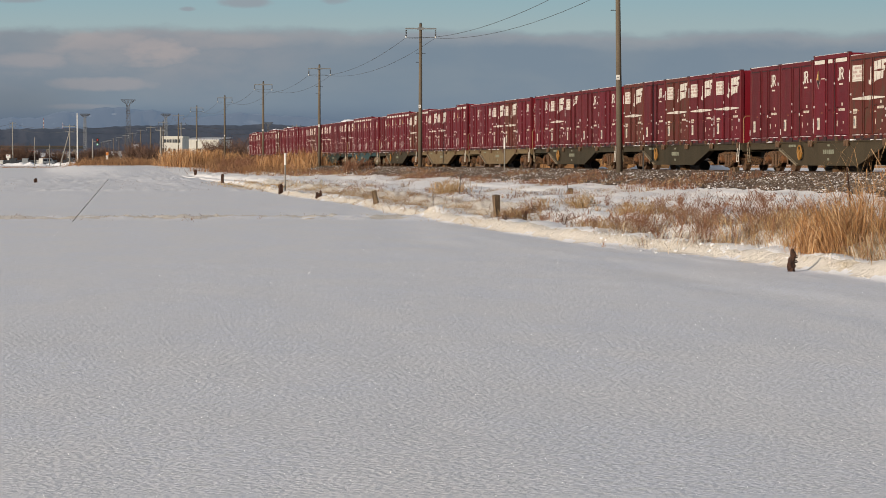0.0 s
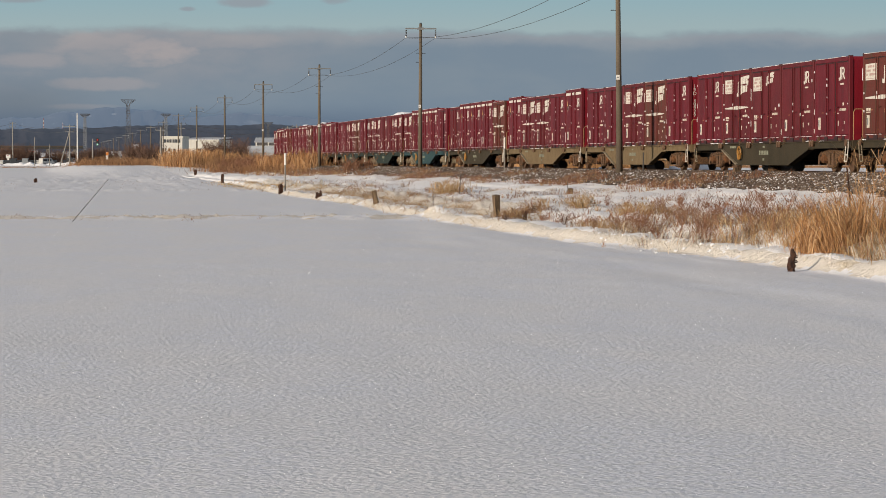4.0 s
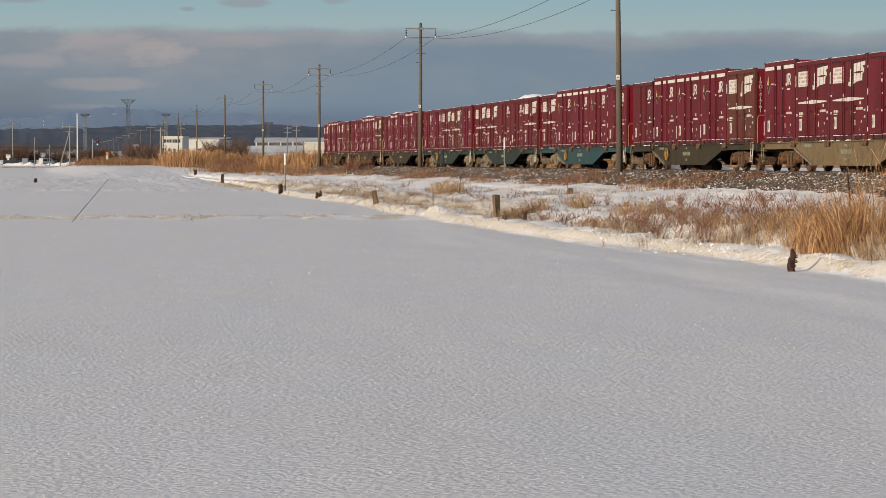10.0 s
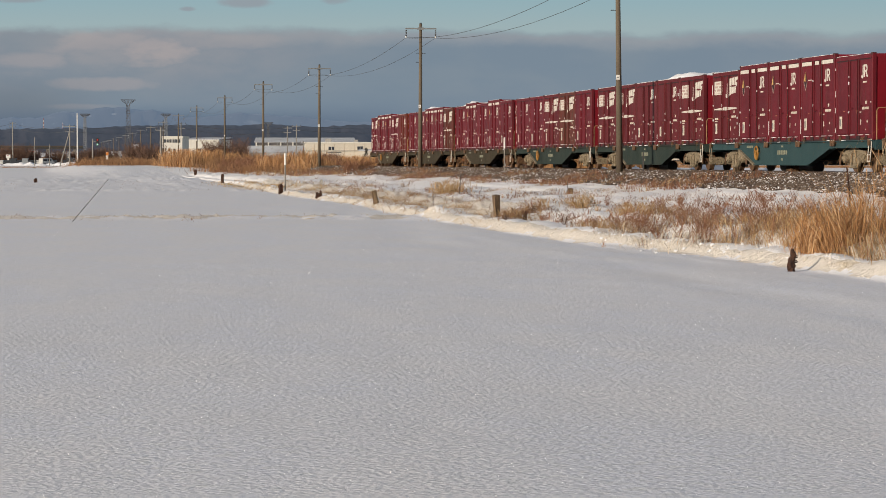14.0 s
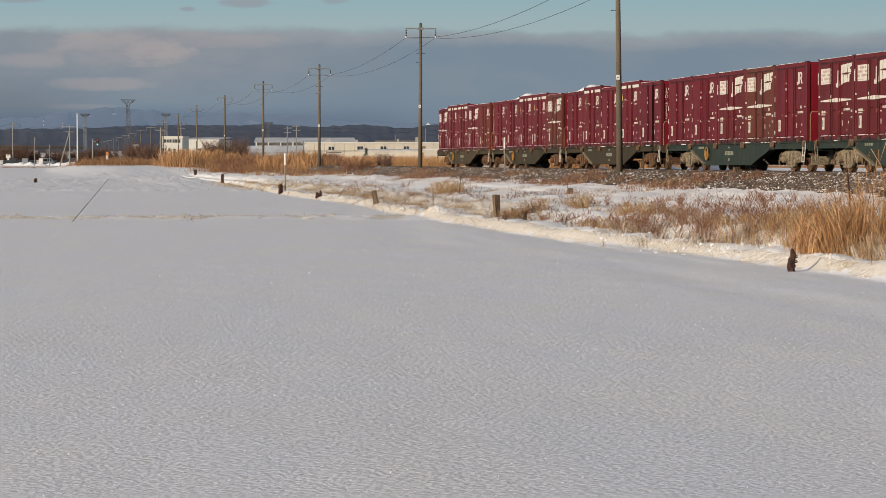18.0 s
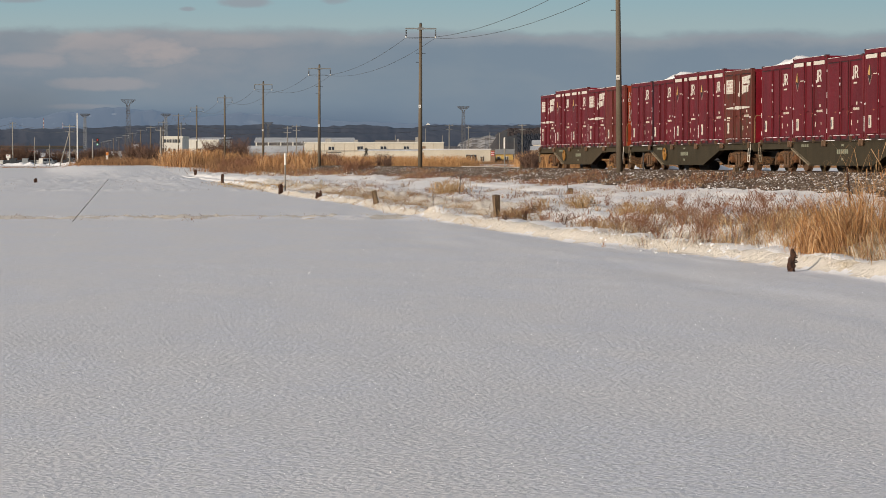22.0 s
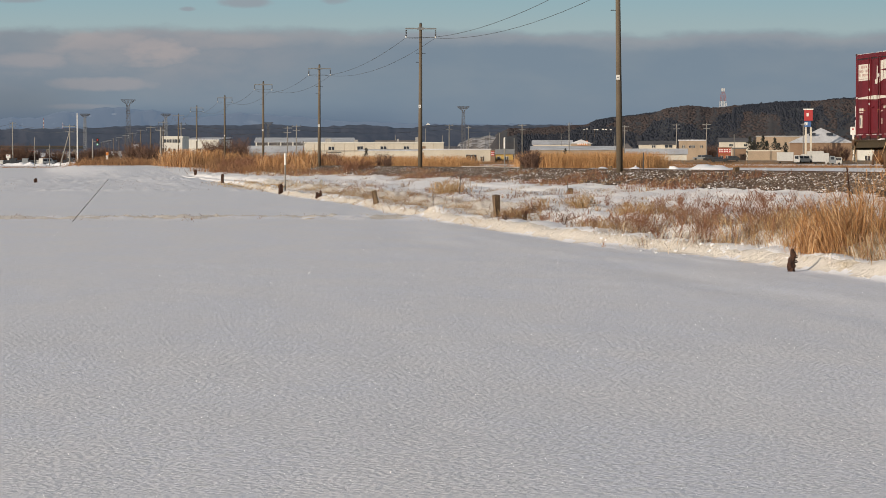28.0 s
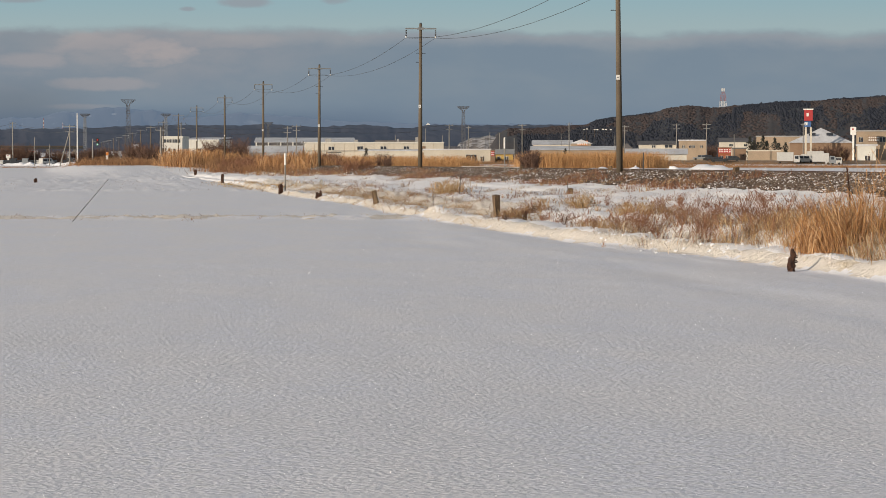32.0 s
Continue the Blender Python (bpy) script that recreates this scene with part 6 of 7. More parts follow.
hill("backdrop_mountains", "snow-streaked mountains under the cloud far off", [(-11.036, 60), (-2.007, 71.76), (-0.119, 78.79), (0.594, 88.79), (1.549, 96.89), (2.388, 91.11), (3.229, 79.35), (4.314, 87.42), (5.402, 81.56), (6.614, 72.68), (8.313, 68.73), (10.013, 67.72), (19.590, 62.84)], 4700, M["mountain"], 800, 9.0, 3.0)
RIDGE = [(9.042, 2.0), (10.013, 27.37), (10.498, 29.23), (11.225, 31.54), (11.625, 32.00), (11.952, 36.18), (12.315, 38.02), (12.678, 39.40), (13.040, 41.24), (13.522, 45.86), (13.823, 47.23), (14.064, 46.75), (14.305, 45.34), (14.545, 45.79), (14.845, 47.15), (15.325, 48.04), (15.863, 49.83), (16.400, 50.70), (17.233, 52.44), (18.180, 54.60), (20.756, 56.90), (27.510, 40.0)]
RIDGE = [(b, h - (2.0 if h > 28 else 0.0)) for b, h in RIDGE]
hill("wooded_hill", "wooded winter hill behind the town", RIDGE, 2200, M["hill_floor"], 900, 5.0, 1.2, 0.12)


def ridge_top(b):
    for (ba, ha), (bb, hb) in zip(RIDGE, RIDGE[1:]):
        if ba <= b <= bb:
            t = (b - ba) / (bb - ba)
            return ha + (hb - ha) * t * t * (3 - 2 * t)
    return 0.0


def far_trees(name, label, n, b0, b1, material, seed, h0, h1, pointed, fringe=False):
    r = random.Random(seed)
    vs, fs = [], []
    for _ in range(n):
        b = r.uniform(b0, b1)
        t = 1.0 - 0.12 * r.random() if fringe else 0.95 * r.random() ** 0.8
        if (nz(b * 0.9, t * 2.0, 4.0) + 0.30 * nz(b * 4.0, t * 6.0, 2.0) < 0.02) == pointed:
            continue
        z = -6 + (ridge_top(b) + 6) * math.sin(t * math.pi / 2) ** 0.9
        x, y = spot(b, 2200 - 900 * (1 - t))
        h = r.uniform(h0, h1)
        if fringe:
            h *= 0.6 + 0.6 * max(0.0, nz(b * 9.0, 3.0, 8.0) + 0.3)
        w = h * (0.55 if pointed else 0.75)
        k = len(vs)
        lev = ((0.0, 0.8), (0.35, 1.0), (0.7, 0.6), (1.0, 0.05)) if pointed else ((0.0, 0.3), (0.4, 1.0), (0.75, 0.8), (1.0, 0.12))
        for u, f in lev:
            for q in range(4):
                a = q * math.tau / 4 + r.uniform(-0.4, 0.4)
                rr = w * f * r.uniform(0.65, 1.3)
                vs.append((x + math.cos(a) * rr, y + math.sin(a) * rr, z - 1 + h * (u + r.uniform(-0.06, 0.06))))
        for lvl in range(3):
            for q in range(4):
                fs.append((k + lvl * 4 + q, k + lvl * 4 + (q + 1) % 4, k + lvl * 4 + 4 + (q + 1) % 4, k + lvl * 4 + 4 + q))
        fs.append(tuple(k + 12 + q for q in range(4)))
    ob = raw(name, vs, fs, material)
    ob.data.polygons.foreach_set("use_smooth", [True] * len(fs))
    return tagged(ob, label, "wood", kind="stuff")


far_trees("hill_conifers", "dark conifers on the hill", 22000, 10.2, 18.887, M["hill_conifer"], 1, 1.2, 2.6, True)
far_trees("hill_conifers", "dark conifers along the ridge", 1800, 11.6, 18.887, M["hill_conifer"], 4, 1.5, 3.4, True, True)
far_trees("hill_wood", "bare brown trees along the ridge", 2600, 10.013, 18.887, M["far_wood"], 2, 1.3, 2.6, False, True)
far_trees("hill_wood", "bare brown trees on the hillside", 20000, 10.013, 18.887, M["far_wood"], 3, 0.9, 2.0, False)


def hillside_lamp(b, d, z1):
    t = (d - 1300) / 900
    foot = -6 + (ridge_top(b) + 6) * math.sin(t * math.pi / 2) ** 0.9
    p = empty("street_lamp", pose(*spot(b, d), foot - 0.5, 0, 0, -b))
    bm = bmesh.new()
    rod(bm, (0, 0, 0), (0, 0, z1 - foot + 0.5), 0.06, n=6)
    part("pole_shaft", bm, M["pole"], p)
    bm = bmesh.new()
    box(bm, -0.6, 0.6, -0.3, 0.3, z1 - foot, z1 - foot + 0.55)
    part("lamp_head", bm, M["white"], p)
    return tagged(p, "pale street lamp on the wooded hillside", "street lamp", "lamps on the hillside")


for b, z in ((11.625, 20.97), (11.686, 21.31), (11.855, 20.97), (11.916, 20.96), (12.037, 21.13), (12.097, 20.96), (12.206, 20.96)):
    hillside_lamp(b, 1600, z)
hill("snowy_slope", "pale snow-streaked slope behind the town", [(8.738, 2.0), (8.981, 15.39), (9.284, 19.01), (9.649, 20.22), (9.952, 19.01), (10.316, 2.0)], 1900, M["quarry"], 250, 7.0, 0.25)
building("observatory", "white domed building on the far hill", 8.240, 8.325, 3500, 50.08, 6, M["white"], M["white"], "hip", 2.5, eave=0.1, sink=20)
# white guard rail beyond the track
rail_guard = empty("guard_rail", pose(31.6, 0, -0.05))
bm = bmesh.new()
box(bm, -0.05, 0.05, 174.2, 199.1, 1.0, 1.2)
part("beam", bm, M["white"], rail_guard)
for i in range(7):
    bm = bmesh.new()
    box(bm, -0.06, 0.06, 174.4 + i * 3.6, 174.4 + 0.15 + i * 3.6, -0.2, 1.1)
    part("guard_post", bm, M["pole_grey"], rail_guard)
tagged(rail_guard, "low white guard rail beyond the track", "guard rail")

# ---- the train ----
def tail_y(t):
    """Where the last container's rear corner stands: the train gathers a little speed."""
    return 180.78 - 8.471 * (t - 16) - 0.00584 * (t - 16) ** 2


PITCH, WAGON = 3.84, 20.4

M["red"] = mat("container_red", (0.138, 0.0088, 0.0170), (0.098, 0.0070, 0.0125), 0.6, spec=0.25, scale=1.6, c3=(0.105, 0.0180, 0.0190), amount=0.36, stretch=(1, 1, 0.22), lo=0.40, hi=0.62)
M["dull_red"] = mat("container_faded_red", (0.1260, 0.0125, 0.0180), (0.0900, 0.0100, 0.0135), 0.65, spec=0.25, scale=1.6, c3=(0.1050, 0.0260, 0.0210), amount=0.36, stretch=(1, 1, 0.35))
M["brown_red"] = mat("container_brown_red", (0.1220, 0.0290, 0.0210), (0.1050, 0.0235, 0.0190), 0.7, spec=0.25, scale=0.9, c3=(0.0823, 0.0411, 0.0262), amount=0.42, stretch=(1, 1, 0.35))
M["orange_red"] = mat("container_rusty_red", (0.1047, 0.0165, 0.0165), (0.1272, 0.0299, 0.0150), 0.65, spec=0.25, scale=0.8, c3=(0.1496, 0.0224, 0.0224), amount=0.45, stretch=(1, 1, 0.35))
M["end_red"] = mat("sheltered_red", (0.215, 0.0070, 0.017), (0.165, 0.0065, 0.015), 0.45, spec=0.4, scale=1.2)
M["end_orange"] = mat("sheltered_orange_red", (0.36, 0.055, 0.012), (0.28, 0.030, 0.014), 0.5, spec=0.4, scale=1.2)
M["roof_dark"] = mat("casting_red", (0.060, 0.012, 0.014), (0.045, 0.012, 0.012), 0.7)
M["roof_red"] = mat("container_roof", (0.14, 0.03, 0.03), (0.55, 0.53, 0.53), 0.7, scale=1.4)
M["mark_white"] = mat("marking_white", (0.68, 0.64, 0.58), (0.60, 0.56, 0.50), 0.6, scale=4, c3=(0.45, 0.30, 0.27), amount=0.27)
M["mark_cream"] = mat("marking_cream", (0.68, 0.62, 0.52), (0.58, 0.52, 0.44), 0.6, scale=4, c3=(0.40, 0.25, 0.22), amount=0.30)
M["bolt"] = mat("rusty_bolt", (0.42, 0.19, 0.09), (0.30, 0.12, 0.06), 0.8)
M["yellow"] = mat("triangle_yellow", (0.62, 0.42, 0.15), (0.5, 0.30, 0.08), 0.6)
M["yellow_dull"] = mat("triangle_ochre", (0.075, 0.034, 0.016), (0.055, 0.024, 0.015), 0.7)
# near-black of the door seals, also painted where gaps and pockets lie in shade
M["seal"] = mat("door_seal", (0.022, 0.007, 0.008), (0.035, 0.010, 0.010), 0.7)
M["faint_print"] = mat("faint_print", (0.42, 0.28, 0.26), (0.50, 0.38, 0.34), 0.7)
M["frost"] = mat("frost_line", (0.82, 0.82, 0.84), (0.55, 0.5, 0.5), 0.8, scale=5)
M["mech"] = mat("brown_dusted_steel", (0.115, 0.056, 0.026), (0.21, 0.108, 0.047), 0.9, scale=6, bump=0.5, c3=(0.030, 0.017, 0.010), amount=0.48)
M["mech_pale"] = mat("pale_dusted_steel", (0.20, 0.16, 0.105), (0.32, 0.26, 0.18), 0.9, scale=5, bump=0.4, c3=(0.06, 0.045, 0.032), amount=0.42)
M["rust"] = mat("bright_rust", (0.20, 0.085, 0.032), (0.11, 0.048, 0.022), 0.9, scale=8, bump=0.4)
M["wheel"] = mat("wheel_steel", (0.105, 0.056, 0.030), (0.16, 0.09, 0.05), 0.75, 0.1, scale=7)
M["mark_dull"] = mat("dull_wagon_mark", (0.26, 0.27, 0.20), (0.18, 0.18, 0.13), 0.8, scale=6)
M["handrail"] = mat("handrail_ochre", (0.42, 0.27, 0.12), (0.34, 0.22, 0.11), 0.7)
M["orange"] = mat("brake_wheel_ochre", (0.38, 0.18, 0.03), (0.28, 0.13, 0.025), 0.6)
WAGON_PAINT = {
    "olive": mat("wagon_olive", (0.0560, 0.0430, 0.0265), (0.0680, 0.0520, 0.0320), 0.8, scale=1.7, stretch=(1, 1, 0.35), bump=0.2, spec=0.2, lo=0.36, hi=0.60, c3=(0.0700, 0.0530, 0.0330), amount=0.36),
    "dark": mat("wagon_dark_grey", (0.040, 0.033, 0.021), (0.054, 0.043, 0.027), 0.8, scale=1.7, stretch=(1, 1, 0.35), bump=0.2, spec=0.2, c3=(0.060, 0.044, 0.026), amount=0.36, lo=0.36, hi=0.60),
    "green": mat("wagon_dark_green", (0.0224, 0.0351, 0.0306), (0.0319, 0.0446, 0.0382), 0.75, scale=1.7, stretch=(1, 1, 0.35), bump=0.2, spec=0.2, lo=0.36, hi=0.60, c3=(0.0480, 0.0450, 0.0340), amount=0.36),
    "teal": mat("wagon_teal", (0.0260, 0.0600, 0.0680), (0.0340, 0.0710, 0.0780), 0.7, scale=1.7, stretch=(1, 1, 0.35), bump=0.2, spec=0.2, lo=0.36, hi=0.60, c3=(0.0550, 0.0680, 0.0640), amount=0.34),
    "khaki": mat("wagon_khaki", (0.165, 0.116, 0.064), (0.192, 0.140, 0.080), 0.85, scale=1.7, stretch=(1, 1, 0.35), bump=0.2, spec=0.2, lo=0.36, hi=0.60, c3=(0.112, 0.077, 0.042), amount=0.38),
}


def plate(bm, pts, y, t=0.006):
    """A thin painted mark on the near side: an outline in x and z."""
    prism(bm, pts, y - t, y)


def rect(bm, x0, x1, z0, z1, y):
    plate(bm, [(x0, z0), (x1, z0), (x1, z1), (x0, z1)], y)


def bars(name, rows, y, parent, material):
    bm = bmesh.new()
    for x0, x1, z0, z1 in rows:
        rect(bm, x0, x1, z0, z1, y)
    return tagged(part(name, bm, material, parent), kind="stuff" if len(rows) > 1 else "")


def rail_mark(c, x, z, y, s=1.0, material=None):
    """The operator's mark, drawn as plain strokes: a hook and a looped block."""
    bm = bmesh.new()
    o = lambda pts: plate(bm, [(x + a * s * 1.25, z + b * s) for a, b in pts], y)
    o([(0.00, 0.02), (0.03, -0.05), (0.09, -0.085), (0.16, -0.07), (0.205, -0.02), (0.215, 0.05), (0.215, 0.40), (0.135, 0.40), (0.135, 0.06), (0.115, 0.01), (0.085, 0.005), (0.065, 0.04)])
    o([(0.27, -0.04), (0.345, -0.04), (0.345, 0.41), (0.27, 0.41)])
    o([(0.345, 0.34), (0.44, 0.34), (0.485, 0.31), (0.495, 0.26), (0.47, 0.215), (0.53, 0.17), (0.565, 0.22), (0.57, 0.31), (0.535, 0.38), (0.47, 0.41), (0.345, 0.41)])
    o([(0.345, 0.135), (0.42, 0.135), (0.52, -0.04), (0.61, -0.04), (0.50, 0.155), (0.53, 0.17), (0.47, 0.215), (0.345, 0.20)])
    return part("white_mark", bm, material or M["mark_white"], c)


def container(kind, paint, small_mark=False, number=None):
    """kind: plain, striped or panelled. Local x runs forward along the train; the near side is at -y."""
    L, W, H = 3.715, 2.45, (2.70 if kind == "striped" else 2.58)
    x0, x1, y0, y1 = 0.0, L, -W / 2, W / 2
    c = empty("freight_container")
    bm = bmesh.new()
    box(bm, x0 + 0.05, x1 - 0.05, y0 + 0.05, y1 - 0.05, 0.16, H - 0.05)
    part("body", bm, paint, c)
    bm = bmesh.new()
    box(bm, x0 + 0.02, x1 - 0.02, y0 + 0.02, y1 - 0.02, H - 0.05, H - 0.02)
    for i in range(7):
        xx = x0 + 0.3 + i * 0.5
        box(bm, xx, xx + 0.12, y0 + 0.15, y1 - 0.15, H - 0.02, H)
    part("roof", bm, M["roof_red"], c)
    for px in (x0, x1 - 0.13):
        for py in (y0, y1 - 0.13):
            bm = bmesh.new()
            box(bm, px, px + 0.13, py, py + 0.13, 0.0, H)
            part("corner_post", bm, paint, c, bevel=0.012)
    for py in (y0, y1 - 0.09):
        bm = bmesh.new()
        box(bm, x0 + 0.13, x1 - 0.13, py, py + 0.09, H - 0.13, H - 0.004)
        part("top_rail", bm, paint, c)
        bm = bmesh.new()
        box(bm, x0 + 0.13, x1 - 0.13, py, py + 0.09, 0.02, 0.17)
        sill = part("bottom_rail", bm, paint, c)
        if py < 0:
            # dark strip painted for the shade in the gap over the deck
            bm = bmesh.new()
            box(bm, x0 + 0.2, x1 - 0.2, py - 0.004, py, 0.0, 0.055)
            part("bottom_channel", bm, M["seal"], sill)
            # pocket openings drawn as dark blocks, their inner shade put into the colour
            for a, b in ((0.45, 0.62), (1.15, 1.5), (2.2, 2.55), (3.05, 3.25)):
                bm = bmesh.new()
                box(bm, a, b, py - 0.03, py, 0.0, 0.13)
                part("fork_pocket", bm, M["seal"], sill)
    # near side: two doors and the lock band between them
    yd = y0 + 0.012
    for name, a, b in (("door", 0.14, 1.40), ("lock_panel", 1.425, 2.275), ("door", 2.30, L - 0.14)):
        bm = bmesh.new()
        box(bm, a, b, yd, y0 + 0.06, 0.185, H - 0.14)
        d = part(name, bm, paint, c, bevel=0.008)
        rods = (a + 0.06, b - 0.06) if name == "lock_panel" else ((b - 0.10,) if a < 1 else (a + 0.10,))
        for xr in rods:
            bm = bmesh.new()
            rod(bm, (xr, y0 - 0.008, 0.17), (xr, y0 - 0.008, H - 0.13), 0.016, n=6)
            lock = part("lock_rod", bm, paint, d)
    for xr in (1.41, 2.287):
        bm = bmesh.new()
        box(bm, xr - 0.03, xr + 0.03, y0 + 0.004, y0 + 0.02, 0.185, H - 0.14)
        part("door_seal", bm, M["seal"], c)
    for xr, zr in ((2.42, 1.02), (1.55, 0.95)):
        bm = bmesh.new()
        rod(bm, (xr, y0 - 0.02, zr), (xr + 0.26, y0 - 0.02, zr + 0.03), 0.014, n=5)
        part("door_handle", bm, paint, c)
    # inner ends, ribbed, in a brighter colour than the sides
    inner = M["end_orange"] if paint is M["orange_red"] else M["end_red"]
    for xe, s in ((x0, 1), (x1, -1)):
        for i in range(6):
            yy = y0 + 0.16 + i * 0.36
            bm = bmesh.new()
            box(bm, xe + s * 0.012, xe + s * 0.06, yy, yy + 0.33, 0.18, H - 0.12)
            part("end_rib", bm, inner, c)
        bm = bmesh.new()
        box(bm, xe + s * 0.002, xe + s * 0.05, y0 + 0.13, y1 - 0.13, H - 0.12, H - 0.01)
        part("end_beam", bm, inner, c)
        bm = bmesh.new()
        box(bm, xe + s * 0.002, xe + s * 0.05, y0 + 0.13, y1 - 0.13, 0.02, 0.18)
        part("end_beam", bm, inner, c)
    ym = yd - 0.002
    # frost caught on the lower sill and along one post
    rb = random.Random(len(kind) * 11 + len(paint.name) * 3 + int(small_mark))
    for a, b in ((0.14, 1.36), (1.5, 2.1), (2.32, L - 0.16)):
        u = a + rb.uniform(0, 0.25)
        while u < b - 0.1:
            v = min(b, u + rb.uniform(0.15, 0.9))
            hh = rb.uniform(0.010, 0.022)
            bm = bmesh.new()
            prism(bm, [(u, 0.150), (v, 0.150), (v - 0.02, 0.150 + hh * rb.uniform(0.7, 1.0)), (u + (v - u) * 0.6, 0.150 + hh), (u + 0.02, 0.150 + hh * rb.uniform(0.7, 1.0))], y0 - 0.02, y0 + 0.012)
            part("frost", bm, M["frost"], c)
            u = v + rb.uniform(0.05, 0.3)
    u = 0.1
    while u < L - 0.4:
        v = min(L - 0.1, u + rb.uniform(0.3, 1.3))
        bm = bmesh.new()
        box(bm, u, v, y0 - 0.004, y0 + 0.05, H - 0.004, H + rb.uniform(0.004, 0.018))
        part("frost", bm, M["frost"], c)
        u = v + rb.uniform(0.05, 0.4)
    # flecks of snow stuck on the seams and hinges
    for _ in range(5):
        u, v, r_ = rb.choice((0.14, 1.41, 2.287, L - 0.15, 1.41)) + rb.uniform(-0.03, 0.03), rb.uniform(0.3, H - 0.5), rb.uniform(0.010, 0.024)
        bm = bmesh.new()
        prism(bm, [(u + r_ * math.cos(q) * rb.uniform(0.6, 1.2), v + 2.6 * r_ * math.sin(q) * rb.uniform(0.6, 1.2)) for q in (0, 1.2, 2.4, 3.6, 4.9)], y0 - 0.03, y0 + 0.012)
        part("frost", bm, M["frost"], c)
    rf_ = random.Random(len(kind) * 7 + int(small_mark) + len(paint.name))
    z_ = 0.25
    while z_ < H - 0.3:
        dz = rf_.uniform(0.05, 0.5 if kind != "plain" else 0.2)
        if rf_.random() < 0.42:
            bm = bmesh.new()
            box(bm, -0.012, 0.03, y0 - 0.012, y0 + 0.01, z_, z_ + dz)
            part("frost", bm, M["frost"], c)
        z_ += dz + rf_.uniform(0.05, 0.35)
    for px in (x0, x1 - 0.16):
        for py in (y0 - 0.01, y1 - 0.13):
            bm = bmesh.new()
            box(bm, px, px + 0.15, py, py + 0.14, H - 0.05, H + 0.025)
            part("corner_casting", bm, M["roof_dark"], c, bevel=0.01)
    bm = bmesh.new()
    box(bm, 0.13, L - 0.13, y0 - 0.003, y0 + 0.02, H - 0.165, H - 0.138)
    part("door_seal", bm, M["seal"], c)
    if kind == "panelled":
        mw = M["mark_white"]
        bm = bmesh.new()
        rect(bm, 0.27, 1.34, 1.78, 2.27, ym)
        panel = part("notice_panel", bm, mw, c, "white notice panel with faint red writing")
        bars("notice_writing", [(0.34 + 0.16 * i, 0.34 + 0.16 * i + (0.13 if (i + r) % 3 else 0.09), zr, zr + 0.07) for r, zr in enumerate((2.15, 2.03, 1.91)) for i in range(6) if (i * 3 + r) % 5] + [(0.34, 1.2, 1.82, 1.835)], ym - 0.006, panel, M["faint_print"])
        s = 0.62 if small_mark else 1.0
        bm = bmesh.new()
        zb = 1.76 if not small_mark else 2.0
        o = lambda pts: plate(bm, [(1.88 + a * s * 1.55, zb + b * s) for a, b in pts], ym)
        o([(0.00, -0.09), (0.12, -0.12), (0.20, -0.02), (0.22, 0.42), (0.11, 0.42), (0.09, 0.02), (0.00, 0.03)])
        o([(0.25, -0.08), (0.47, 0.00), (0.53, 0.58), (0.31, 0.56)])
        o([(0.50, 0.01), (0.72, 0.03), (0.78, 0.60), (0.56, 0.58)])
        o([(0.76, 0.04), (0.88, 0.04), (0.90, 0.26), (0.99, 0.28), (1.01, 0.42), (0.92, 0.42), (0.93, 0.48), (1.06, 0.50), (1.07, 0.61), (0.82, 0.60)])
        part("white_mark", bm, mw, c)
        bm = bmesh.new()
        plate(bm, [(1.88 + u * s * 1.55, zb + v * s) for u, v in ((0.30, 0.29), (0.66, 0.26), (1.04, 0.31), (0.66, 0.33))], ym - 0.007, 0.003)
        part("dark_line", bm, paint, c)
        if not small_mark:
            bm = bmesh.new()
            plate(bm, [(0.27, 1.235), (1.72, 1.20), (1.72, 1.315), (0.27, 1.27)], ym - 0.01)
            plate(bm, [(1.76, 1.195), (2.02, 1.195), (2.02, 1.32), (1.76, 1.32)], ym - 0.01)
            plate(bm, [(2.06, 1.20), (3.46, 1.235), (3.46, 1.27), (2.06, 1.315)], ym - 0.01)
            part("white_stripe", bm, mw, c)
        bars("small_writing", [(0.36, 0.52, 0.87, 0.95), (0.56, 0.76, 0.87, 0.95), (0.34, 0.74, 0.81, 0.84)], ym, c, M["mark_cream"])
    else:
        rail_mark(c, 2.58, 1.92, ym, 0.85)
        bars("small_writing", [(2.75, 3.10, 1.72, 1.77)], ym, c, M["mark_cream"])
    if kind == "striped":
        bars("top_stripe", [(0.14, 1.30, H - 0.27, H - 0.15), (1.60, 2.05, H - 0.27, H - 0.15), (2.32, L - 0.15, H - 0.27, H - 0.15)], y0 - 0.001, c, M["mark_white"])
        bm = bmesh.new()
        plate(bm, [(0.30, 1.96), (0.49, 2.25), (0.50, 1.93)], ym)
        sign = part("triangle", bm, M["yellow"], c)
        bm = bmesh.new()
        plate(bm, [(0.505, 1.93), (0.495, 2.25), (0.70, 1.96)], ym)
        part("triangle_side", bm, M["yellow_dull"], sign, "dull ochre half of the triangle")
        bm = bmesh.new()
        plate(bm, [(0.31, 1.935), (0.50, 1.905), (0.69, 1.935), (0.50, 1.68)], ym)
        part("triangle_shade", bm, M["seal"], sign)
        bm = bmesh.new()
        for a, b in (((0.295, 1.94), (0.50, 1.65)), ((0.705, 1.94), (0.50, 1.65))):
            rod(bm, (a[0], ym - 0.002, a[1]), (b[0], ym - 0.002, b[1]), 0.006, n=4)
        part("triangle_edge", bm, M["faint_print"], sign)
        bars("small_writing", [(0.82, 1.25, 1.95, 1.98)], ym, c, M["mark_cream"])
